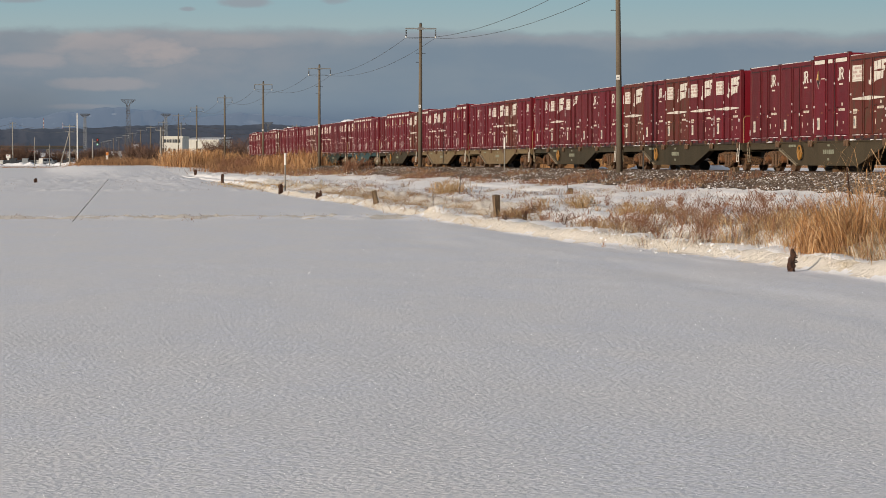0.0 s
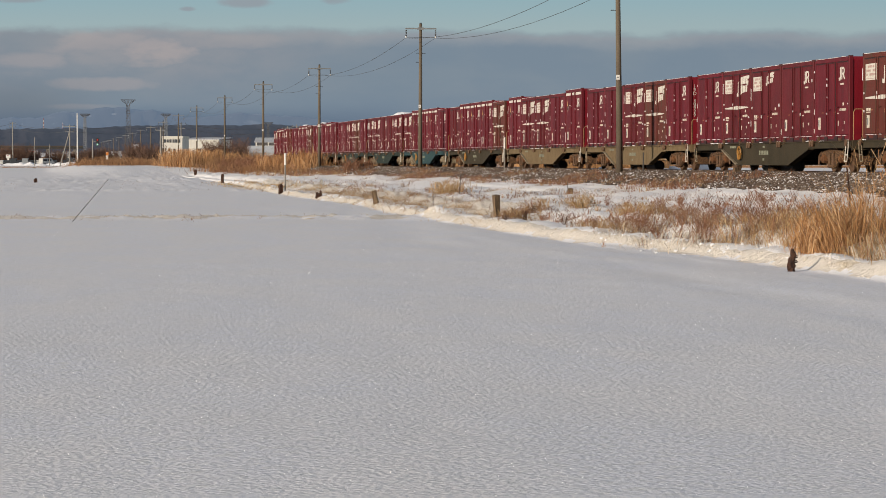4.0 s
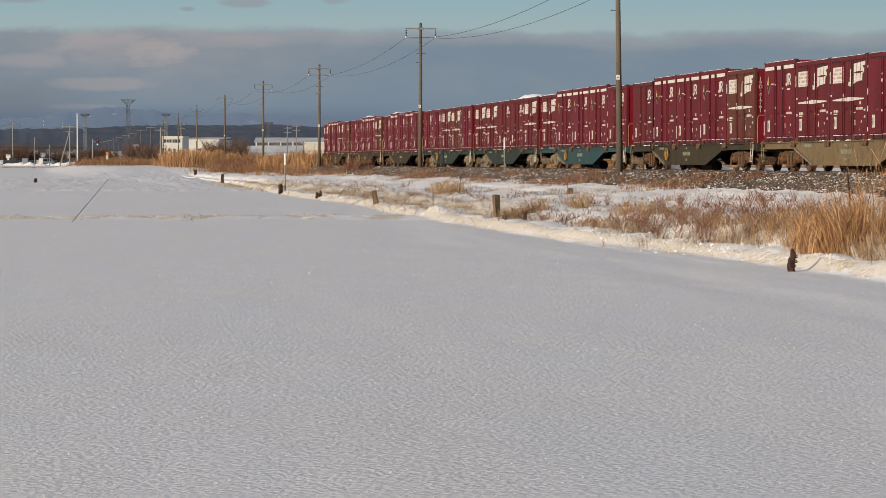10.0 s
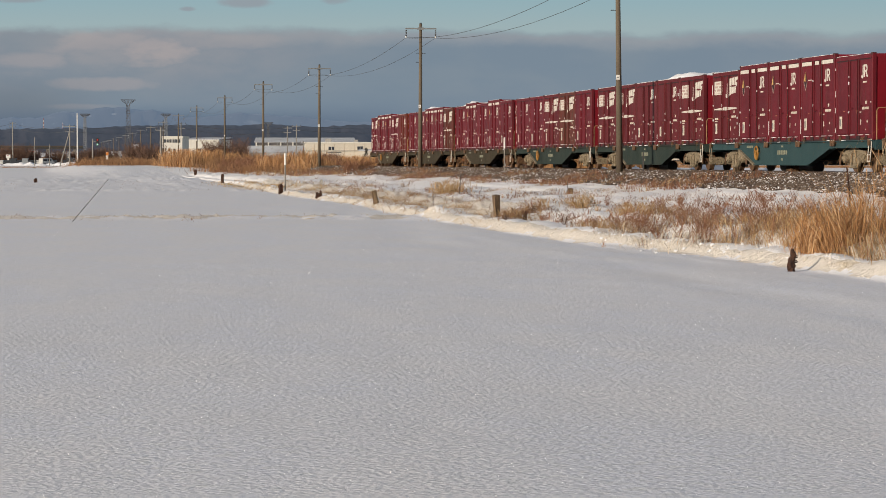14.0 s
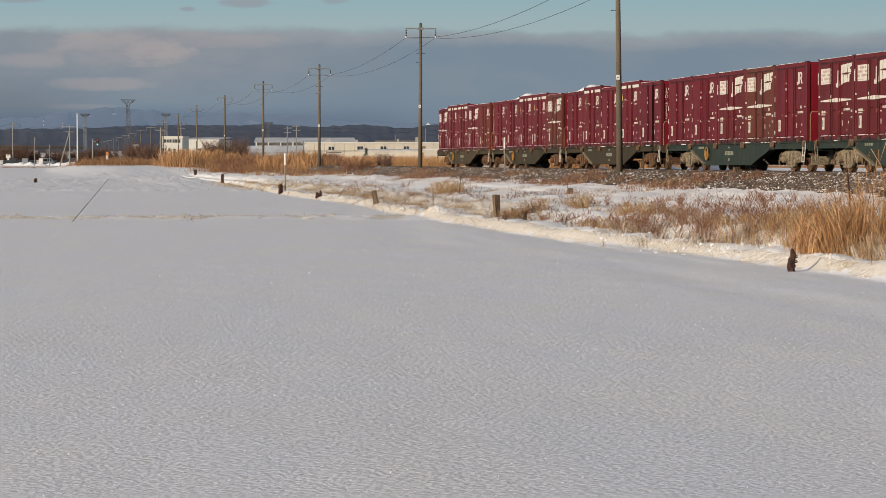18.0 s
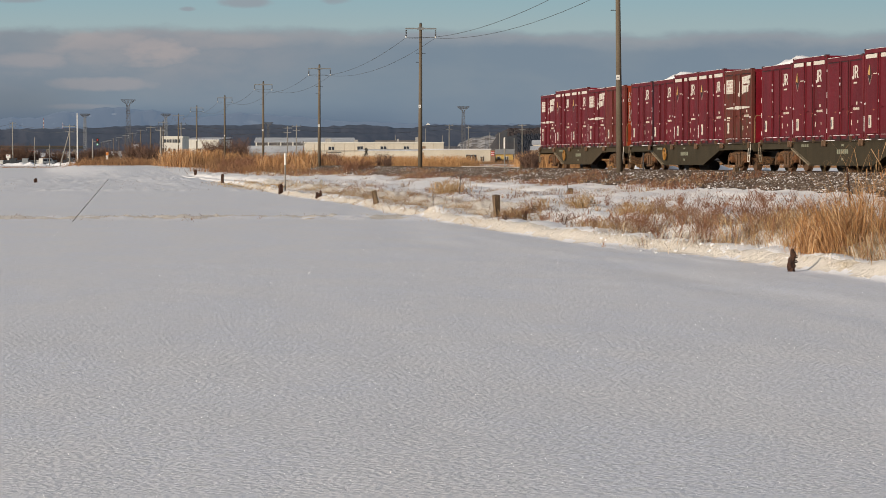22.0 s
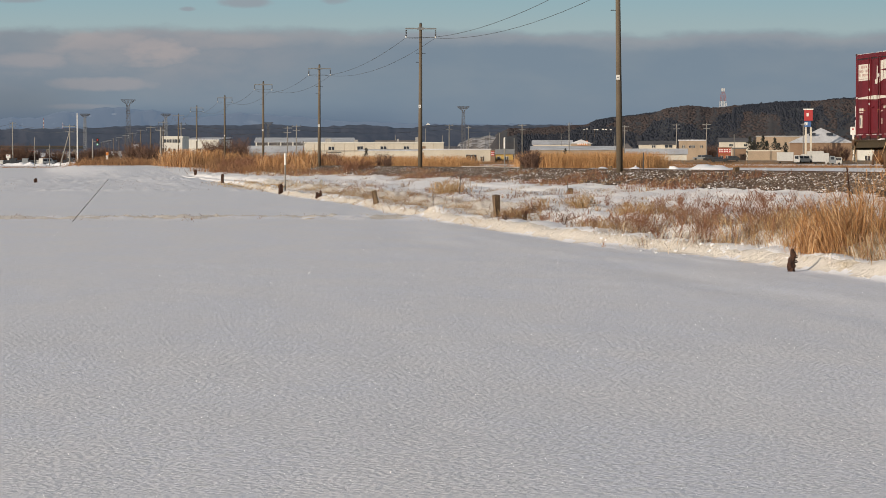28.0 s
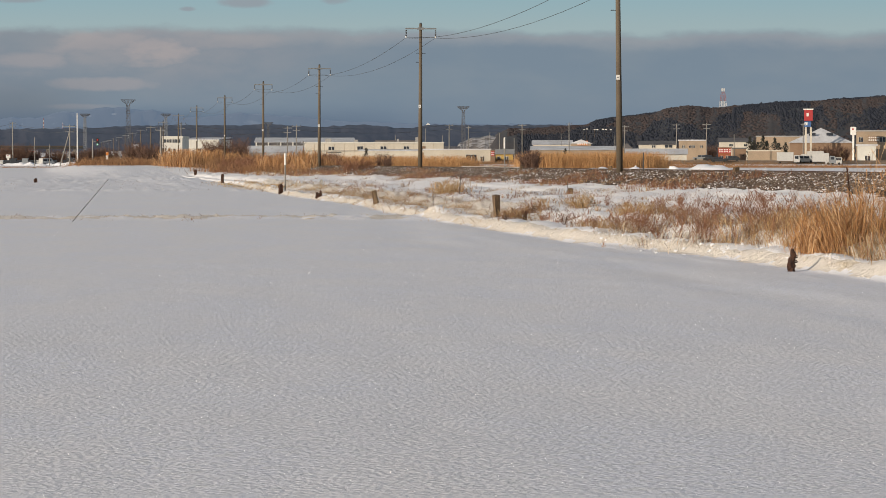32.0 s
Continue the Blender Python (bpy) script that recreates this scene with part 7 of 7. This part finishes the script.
    bm = bmesh.new()
    rect(bm, 0.40, 0.66, 0.36, 0.74, ym)
    card = part("card_holder", bm, M["mark_cream"], c, "pale route card in a holder")
    bars("card_print", [(0.44, 0.54, 0.44, 0.66)], ym - 0.006, card, M["steel"])
    bars("door_bolts", [(0.80, 0.96, 0.875, 0.90), (2.08, 2.30, 0.875, 0.905), (2.10, 2.15, 0.80, 0.87)], ym, c, M["bolt"])
    zn = 0.92
    rows, xx = [], 2.70
    for w in (0.10, 0.10, 0.05, 0.10, 0.10, 0.10, 0.10):
        rows.append((xx, xx + w - 0.035, zn, zn + 0.075))
        xx += w
    rows += [(3.0, 3.12, zn + 0.16, zn + 0.25), (2.45, 2.60, 0.83, 0.86), (2.52, 2.58, 0.46, 0.62), (3.15, 3.21, 0.52, 0.60), (3.02, 3.06, 0.30, 0.34)]
    bars("number_writing", rows, ym, c, M["mark_cream"])
    if number:
        # upright number on the inner end, character under character
        for i, ch in enumerate(number):
            cu = bpy.data.curves.new("digit", "FONT")
            cu.body, cu.size, cu.extrude, cu.align_x = ch, 0.19, 0.003, "CENTER"
            cu.materials.append(M["mark_white"])
            d = new("end_digit", cu)
            d.parent = c
            d.matrix_basis = Matrix.Translation((L + 0.008, -1.0, H - 0.42 - i * 0.137)) @ Euler((radians(90), 0, radians(90))).to_matrix().to_4x4()
    return c


def wheelset(bogie, x):
    bm = bmesh.new()
    rod(bm, (0, -0.9, 0), (0, 0.9, 0), 0.075, n=10)
    for s in (-1, 1):
        rod(bm, (0, s * 0.50, 0), (0, s * 0.535, 0), 0.455, n=28)
        rod(bm, (0, s * 0.535, 0), (0, s * 0.66, 0), 0.43, n=28)
        rod(bm, (0, s * 0.66, 0), (0, s * 0.70, 0), 0.13, n=14)
        for k in range(4):
            a = k * math.pi / 2
            rod(bm, (0.225 * math.cos(a), s * 0.655, 0.225 * math.sin(a)), (0.225 * math.cos(a), s * 0.668, 0.225 * math.sin(a)), 0.05, n=8)
    w = part("wheelset", bm, M["wheel"], bogie)
    w.location = (x, 0, 0.43)
    return w


def wagon(paint_key, brake_wheel=True, pale=False, bracket=True):
    paint = WAGON_PAINT[paint_key]
    mech = M["mech_pale"] if pale else M["mech"]
    g = empty("flat_wagon")
    L, half = 19.6, 1.22
    # fish-bellied side sills
    top = 0.97
    out = [(0, top), (0, 0.74), (4.3, 0.74), (6.3, 0.22), (12.9, 0.22), (15.3, 0.74), (L, 0.74), (L, top)]
    for s in (-1, 1):
        bm = bmesh.new()
        prism(bm, out, s * half - 0.03, s * half + 0.03)
        sill = part("side_sill", bm, paint, g)
        bm = bmesh.new()
        box(bm, 0, L, s * half - 0.09, s * half + 0.09, top - 0.03, top)
        flange = part("top_flange", bm, paint, sill)
        bm = bmesh.new()
        box(bm, 6.2, 13.0, s * half - 0.10, s * half + 0.10, 0.20, 0.235)
        part("bottom_flange", bm, paint, sill)
        if s < 0:
            for a, b, z0, z1 in ((4.3, 6.3, 0.74, 0.22), (12.9, 15.3, 0.22, 0.74)):
                bm = bmesh.new()
                # one slope pale, the other in paint: sunlit and shaded flanges put into colour
                prism(bm, [(a, z0 - 0.03), (b, z1 - 0.03), (b, z1 + 0.02), (a, z0 + 0.02)], s * half - 0.12, s * half + 0.10)
                part("sloping_flange", bm, M["mech_pale"] if a < 9 else paint, sill, "pale flange in a painted sunlit tone" if a < 9 else "")
            bars("wagon_writing", [(5.2, 5.35, 0.80, 0.88), (5.4, 5.55, 0.80, 0.88), (5.6, 5.75, 0.80, 0.88), (5.8, 6.0, 0.80, 0.88)], s * half - 0.031, sill, M["mark_dull"])
            bars("wagon_number", [(9.1 + i * 0.2, 9.25 + i * 0.2, 0.56, 0.70) for i in range(6)] + [(9.55, 9.8, 0.80, 0.86), (9.55, 9.75, 0.36, 0.44)], s * half - 0.031, sill, M["mark_dull"])
    bm = bmesh.new()
    box(bm, 0.1, L - 0.1, -0.25, 0.25, 0.45, 0.94)
    part("centre_beam", bm, M["dark_steel"], g)
    bm = bmesh.new()
    for i in range(11):
        x = 0.2 + i * 1.9
        box(bm, x, x + 0.16, -half + 0.03, half - 0.03, 0.80, 0.965)
    part("cross_beams", bm, M["dark_steel"], g)
    for x in (0.0, L):
        bm = bmesh.new()
        box(bm, x - 0.08, x + 0.08, -half, half, 0.68, top + 0.005)
        part("end_beam", bm, paint, g)
        s = 1 if x else -1
        bm = bmesh.new()
        box(bm, x + s * 0.08, x + s * 0.28, -0.12, 0.12, 0.72, 0.98)
        box(bm, x + s * 0.28, x + s * 0.42, -0.17, 0.17, 0.70, 1.0)
        part("coupler", bm, mech, g)
        bm = bmesh.new()
        pts = [Vector((x + s * (0.1 + 0.28 * math.sin(k / 8 * math.pi)), -0.45, 0.85 - 0.45 * math.sin(k / 8 * math.pi))) for k in range(9)]
        for a, b in zip(pts, pts[1:]):
            rod(bm, a, b, 0.03, n=6)
        part("brake_hose", bm, M["black"], g)
    # step irons and a white handrail at the forward corner, a hand rail behind
    for xa, lean in ((L - 0.42, -0.13), (0.12, 0.13)):
        steel, yf = M["mark_white"] if lean < 0 else M["mech_pale"], -half - 0.07
        step = None
        for xx in (xa, xa + 0.26):
            bm = bmesh.new()
            rod(bm, (xx, yf, 0.98), (xx, yf, 0.735), 0.017, n=6)
            rod(bm, (xx, yf, 0.745), (xx + lean, yf, 0.32), 0.017, n=6)
            if step:
                part("step_rail", bm, steel, step)
            else:
                step = part("step_iron", bm, steel, g, "white step iron" if lean < 0 else "")
        bm = bmesh.new()
        rod(bm, (xa, yf, 0.98), (xa + 0.26, yf, 0.98), 0.017, n=6)
        part("grab_bar", bm, steel, step)
        for zz in (0.33, 0.53):
            u = lean * (0.74 - zz) / 0.42
            bm = bmesh.new()
            rod(bm, (xa + u, yf, zz), (xa + 0.26 + u, yf, zz), 0.020, n=6)
            part("step_tread", bm, steel, step)
    bm = bmesh.new()
    rod(bm, (L - 0.05, -half + 0.06, 0.95), (L - 0.05, -half + 0.06, 1.85), 0.013, n=6)
    rod(bm, (L - 0.05, -half + 0.06, 1.85), (L - 0.05, -half + 0.12, 1.93), 0.013, n=6)
    rod(bm, (L - 0.05, -half + 0.12, 1.93), (L - 0.05, -half + 0.35, 1.93), 0.013, n=6)
    rod(bm, (L - 0.05, -half + 0.35, 1.93), (L - 0.05, -half + 0.35, 0.95), 0.013, n=6)
    part("handrail", bm, M["handrail"], g, "bent ochre handrail")
    if brake_wheel:
        bm = bmesh.new()
        for k in range(20):
            a, b = k * math.tau / 20, (k + 1) * math.tau / 20
            rod(bm, (6.75 + 0.225 * math.cos(a), -half - 0.12, 0.62 + 0.225 * math.sin(a)), (6.75 + 0.225 * math.cos(b), -half - 0.12, 0.62 + 0.225 * math.sin(b)), 0.03, n=5)
        for k in range(3):
            a = k * math.tau / 3 + 0.5
            rod(bm, (6.75, -half - 0.12, 0.62), (6.75 + 0.225 * math.cos(a), -half - 0.12, 0.62 + 0.225 * math.sin(a)), 0.035, n=5)
        rod(bm, (6.75, -half, 0.62), (6.75, -half - 0.15, 0.62), 0.06, n=8)
        part("brake_wheel", bm, M["orange"], g, "ochre hand brake wheel")
    # container locks along the deck edge
    for i in range(10):
        x = 0.35 + i * 1.98 + (0.25 if i % 2 else 0.0)
        bm = bmesh.new()
        box(bm, x, x + 0.13, -half - 0.07, -half + 0.05, 0.92, 1.0)
        box(bm, x + 0.03, x + 0.09, -half - 0.09, -half - 0.02, 1.0, 1.06 + 0.02 * (i % 3))
        part("deck_lock", bm, M["wheel"], g)
    # the feet that carry the containers
    for i in range(5):
        for xa in (0.25 + i * PITCH - 0.02, 0.25 + i * PITCH + 3.56):
            bm = bmesh.new()
            box(bm, xa - 0.04, xa + 0.20, -half - 0.10, -half + 0.10, 0.88, 0.975)
            box(bm, xa + 0.02, xa + 0.13, -half - 0.12, -half - 0.05, 0.80, 1.0)
            rod(bm, (xa + 0.16, -half - 0.10, 0.82), (xa + 0.24, -half - 0.10, 0.99), 0.022, n=5)
            foot = part("container_foot", bm, M["wheel"], g, bevel=0.008)
            if (i * 3 + int(xa * 7)) % 3:
                bm = bmesh.new()
                prism(bm, [(xa - 0.03, 0.977), (xa + 0.17, 0.977), (xa + 0.13, 0.995), (xa + 0.02, 1.0)], -half - 0.10, -half - 0.055)
                part("frost", bm, M["frost"], foot)
    # lumps of snow caught on the deck edge
    r_ = random.Random(len(paint_key) * 5 + brake_wheel)
    for i in range(8):
        x = r_.uniform(0.4, L - 0.9)
        w_, h_ = r_.uniform(0.12, 0.5), r_.uniform(0.015, 0.04)
        bm = bmesh.new()
        prism(bm, [(x, 0.968), (x + w_, 0.968), (x + w_ * 0.9, 0.968 + h_ * r_.uniform(0.4, 1)), (x + w_ * 0.55, 0.968 + h_), (x + w_ * 0.15, 0.968 + h_ * r_.uniform(0.4, 1))], -half - 0.09, -half - 0.01)
        part("snow_lump", bm, M["loose_snow"], g)
    # brake gear under the belly
    for x0, x1, y, r in ((7.6, 8.5, -0.55, 0.19), (9.6, 11.2, -0.45, 0.21)):
        bm = bmesh.new()
        rod(bm, (x0, y, 0.16), (x1, y, 0.16), r, n=14)
        part("air_tank", bm, M["dark_steel"], g)
    bm = bmesh.new()
    box(bm, 8.8, 9.4, -0.85, -0.45, -0.02, 0.35)
    part("brake_valve", bm, M["mech"], g)
    bm = bmesh.new()
    rod(bm, (3.9, -0.4, 0.38), (15.6, -0.4, 0.34), 0.02, n=5)
    part("brake_rod", bm, mech, g)
    # bogies
    for bx in (2.75, L - 2.75):
        b = empty("bogie")
        b.parent = g
        b.location = (bx, 0, 0)
        for s in (-1, 1):
            # cast side frame: a rounded cradle between two arms that reach over the axle boxes
            cradle = [(0.44 * math.cos(q), 0.36 + 0.26 * math.sin(q)) for q in (math.pi * (1 + k / 8) for k in range(9))]
            bm = bmesh.new()
            prism(bm, [(-1.20, 0.60), (-1.22, 0.50), (-1.10, 0.52), (-0.80, 0.54), (-0.60, 0.46)] + cradle + [(0.60, 0.46), (0.80, 0.54), (1.10, 0.52), (1.22, 0.50), (1.20, 0.60), (0.90, 0.66), (0.52, 0.70), (0.42, 0.78), (0.20, 0.80), (0.10, 0.74), (-0.10, 0.74), (-0.20, 0.80), (-0.42, 0.78), (-0.52, 0.70), (-0.90, 0.66)], s * 0.95 - 0.06, s * 0.95 + 0.06)
            part("side_frame", bm, mech, b, bevel=0.02)
            for ax in (-0.95, 0.95):
                bm = bmesh.new()
                rod(bm, (ax, s * 0.88, 0.42), (ax, s * 1.04, 0.42), 0.15, 0.14, n=14)
                rod(bm, (ax, s * 1.04, 0.42), (ax, s * 1.10, 0.42), 0.10, 0.07, n=12)
                box(bm, ax - 0.11, ax + 0.11, s * 0.95 - 0.05, s * 0.95 + 0.05, 0.48, 0.56)
                part("axle_box", bm, M["mech_pale"] if pale else M["rust"], b)
            bm = bmesh.new()
            rod(bm, (-0.30, s * 1.03, 0.17), (0.30, s * 1.03, 0.17), 0.055, n=10)
            part("spring_seat", bm, mech, b, bevel=0.012)
            bm = bmesh.new()
            box(bm, -0.34, 0.34, s * 1.03 - 0.05, s * 1.03 + 0.05, 0.58, 0.65)
            part("spring_cap", bm, mech, b, bevel=0.012)
            for k in (-0.19, 0.19):
                bm = bmesh.new()
                rod(bm, (k, s * 1.03, 0.21), (k, s * 1.03, 0.58), 0.045, n=8)
                for j in range(4):
                    rod(bm, (k - 0.085, s * 1.03, 0.26 + j * 0.08), (k + 0.085, s * 1.05, 0.275 + j * 0.08), 0.020, n=6)
                part("coil_spring", bm, M["mech_pale"] if pale else M["wheel"], b)
            for ax in (-1, 1):
                bm = bmesh.new()
                rod(bm, (ax * 1.18, s * 1.0, 0.62), (ax * 1.42, s * 1.0, 0.50), 0.03, n=6)
                rod(bm, (ax * 1.42, s * 1.0, 0.50), (ax * 1.46, s * 1.0, 0.22), 0.035, n=6)
                part("brake_hanger", bm, M["wheel"], b)
        bm = bmesh.new()
        box(bm, -0.22, 0.22, -0.95, 0.95, 0.45, 0.70)
        part("bolster", bm, M["dark_steel"], b)
        for s in (-1, 1):
            bm = bmesh.new()
            box(bm, s * 1.42, s * 1.52, -0.75, 0.75, 0.22, 0.50)
            part("brake_beam", bm, mech, b)
        wheelset(b, -0.95)
        wheelset(b, 0.95)
    return tagged(g, "%s container flat wagon on two dusty bogies" % {"olive": "olive-brown", "dark": "dark grey-brown", "green": "dark green", "teal": "teal", "khaki": "khaki"}[paint_key], "freight wagon", "wagons of the train")


# wagons from the tail forward: paint, brake wheel, pale running gear, load
TRAIN = [
    ("olive", 1, 0, "c b b c o", "19D·51560"),
    ("dark", 1, 0, "a as b b n", ""),
    ("dark", 0, 0, "as b a b a", "19D·47153"),
    ("green", 1, 1, "a a k n a", ""),
    ("green", 0, 1, "k k d ds k", ""),
    ("teal", 1, 1, "k b b b a", ""),
    ("dark", 1, 0, "d b b b n", "19D·41761"),
    ("khaki", 0, 0, "b k k a b", ""),
    ("khaki", 0, 0, "a a k n a", "19D·48929"),
    ("dark", 1, 0, "a k m d a", ""),
    ("dark", 1, 0, "n d n k c", ""),
    ("olive", 1, 0, "d d b n a", ""),
]
KINDS = {"a": ("plain", "red", "dark red steel container with a white mark"),
         "d": ("plain", "dull_red", "faded dark red steel container with a white mark"),
         "o": ("plain", "orange_red", "rust-streaked red steel container with a white mark"),
         "b": ("striped", "red", "tall dark red container with white top stripes and triangle"),
         "c": ("panelled", "red", "dark red container with a white panel and stripe"),
         "k": ("panelled", "dull_red", "faded red container with a white panel and stripe"),
         "n": ("panelled", "brown_red", "browned red container with a white panel and stripe"),
         "m": ("panelled", "dull_red", "faded red container with white panel and small mark")}
RIDERS, WHEELS = [], []
wagon_masters, box_masters = {}, {}


def snow_cap(seed):
    bm = bmesh.new()
    n, m = 16, 10
    grid = [[None] * (m + 1) for _ in range(n + 1)]
    for i in range(n + 1):
        for j in range(m + 1):
            u, v = i / n, j / m
            edge = min(1.0, 6 * min(u, 1 - u)) * min(1.0, 5 * min(v, 1 - v))
            h = edge * (0.20 + 0.08 * u + 0.12 * nz(u * 4 + seed, v * 3, seed))
            grid[i][j] = bm.verts.new((0.25 + 3.2 * u, -1.05 + 2.1 * v, max(0.0, h)))
    for i in range(n):
        for j in range(m):
            bm.faces.new((grid[i][j], grid[i + 1][j], grid[i + 1][j + 1], grid[i][j + 1]))
    rim = [grid[i][0] for i in range(n + 1)] + [grid[n][j] for j in range(1, m + 1)] + [grid[i][m] for i in range(n - 1, -1, -1)] + [grid[0][j] for j in range(m - 1, 0, -1)]
    bm.faces.new(rim[::-1])
    return tagged(part("snow_load", bm, M["loose_snow"], smooth=True), "heap of snow lying on a container roof", "snow", "snow on the containers")


def build_train():
    for w, (paint, wheel, pale, load, number) in enumerate(TRAIN):
        base = w * WAGON      # along the train, forward
        key = (paint, wheel, pale)
        if key in wagon_masters:
            g = copy_thing(wagon_masters[key], Matrix())
        else:
            g = wagon_masters[key] = wagon(*key)
        RIDERS.append((g, base - 0.25, 0.0))
        for b in g.children:
            WHEELS.extend(o for o in b.children if o.name.startswith("wheelset"))
        for i, code in enumerate(load.split()):
            kind, paint_c, label = KINDS[code[0]]
            num = number if i == 4 else ""
            key = (code[0], num)
            if key in box_masters:
                c = copy_thing(box_masters[key], Matrix())
            else:
                c = box_masters[key] = tagged(container(kind, M[paint_c], code[0] == "m", num), label, "freight container", "containers on the train")
            RIDERS.append((c, base + i * PITCH, 0.975))
            if code.endswith("s"):
                RIDERS.append((snow_cap(w + i * 0.7), base + i * PITCH, 3.55))


build_train()


def motions():
    for ob, ahead, up in RIDERS:
        walk(ob, [(t, pose(TRACK_X, tail_y(t) - ahead, RAIL + up, 0, 0, -90)) for t in range(0, 33, 4)])
    times = [i / 15 for i in range(481)]
    angle = [math.degrees((tail_y(0) - tail_y(t)) / 0.43) for t in times]
    for w in WHEELS:
        x, y, z = w.location
        walk(w, [(t, pose(x, y, z, 0, a, 0)) for t, a in zip(times, angle)])


motions()
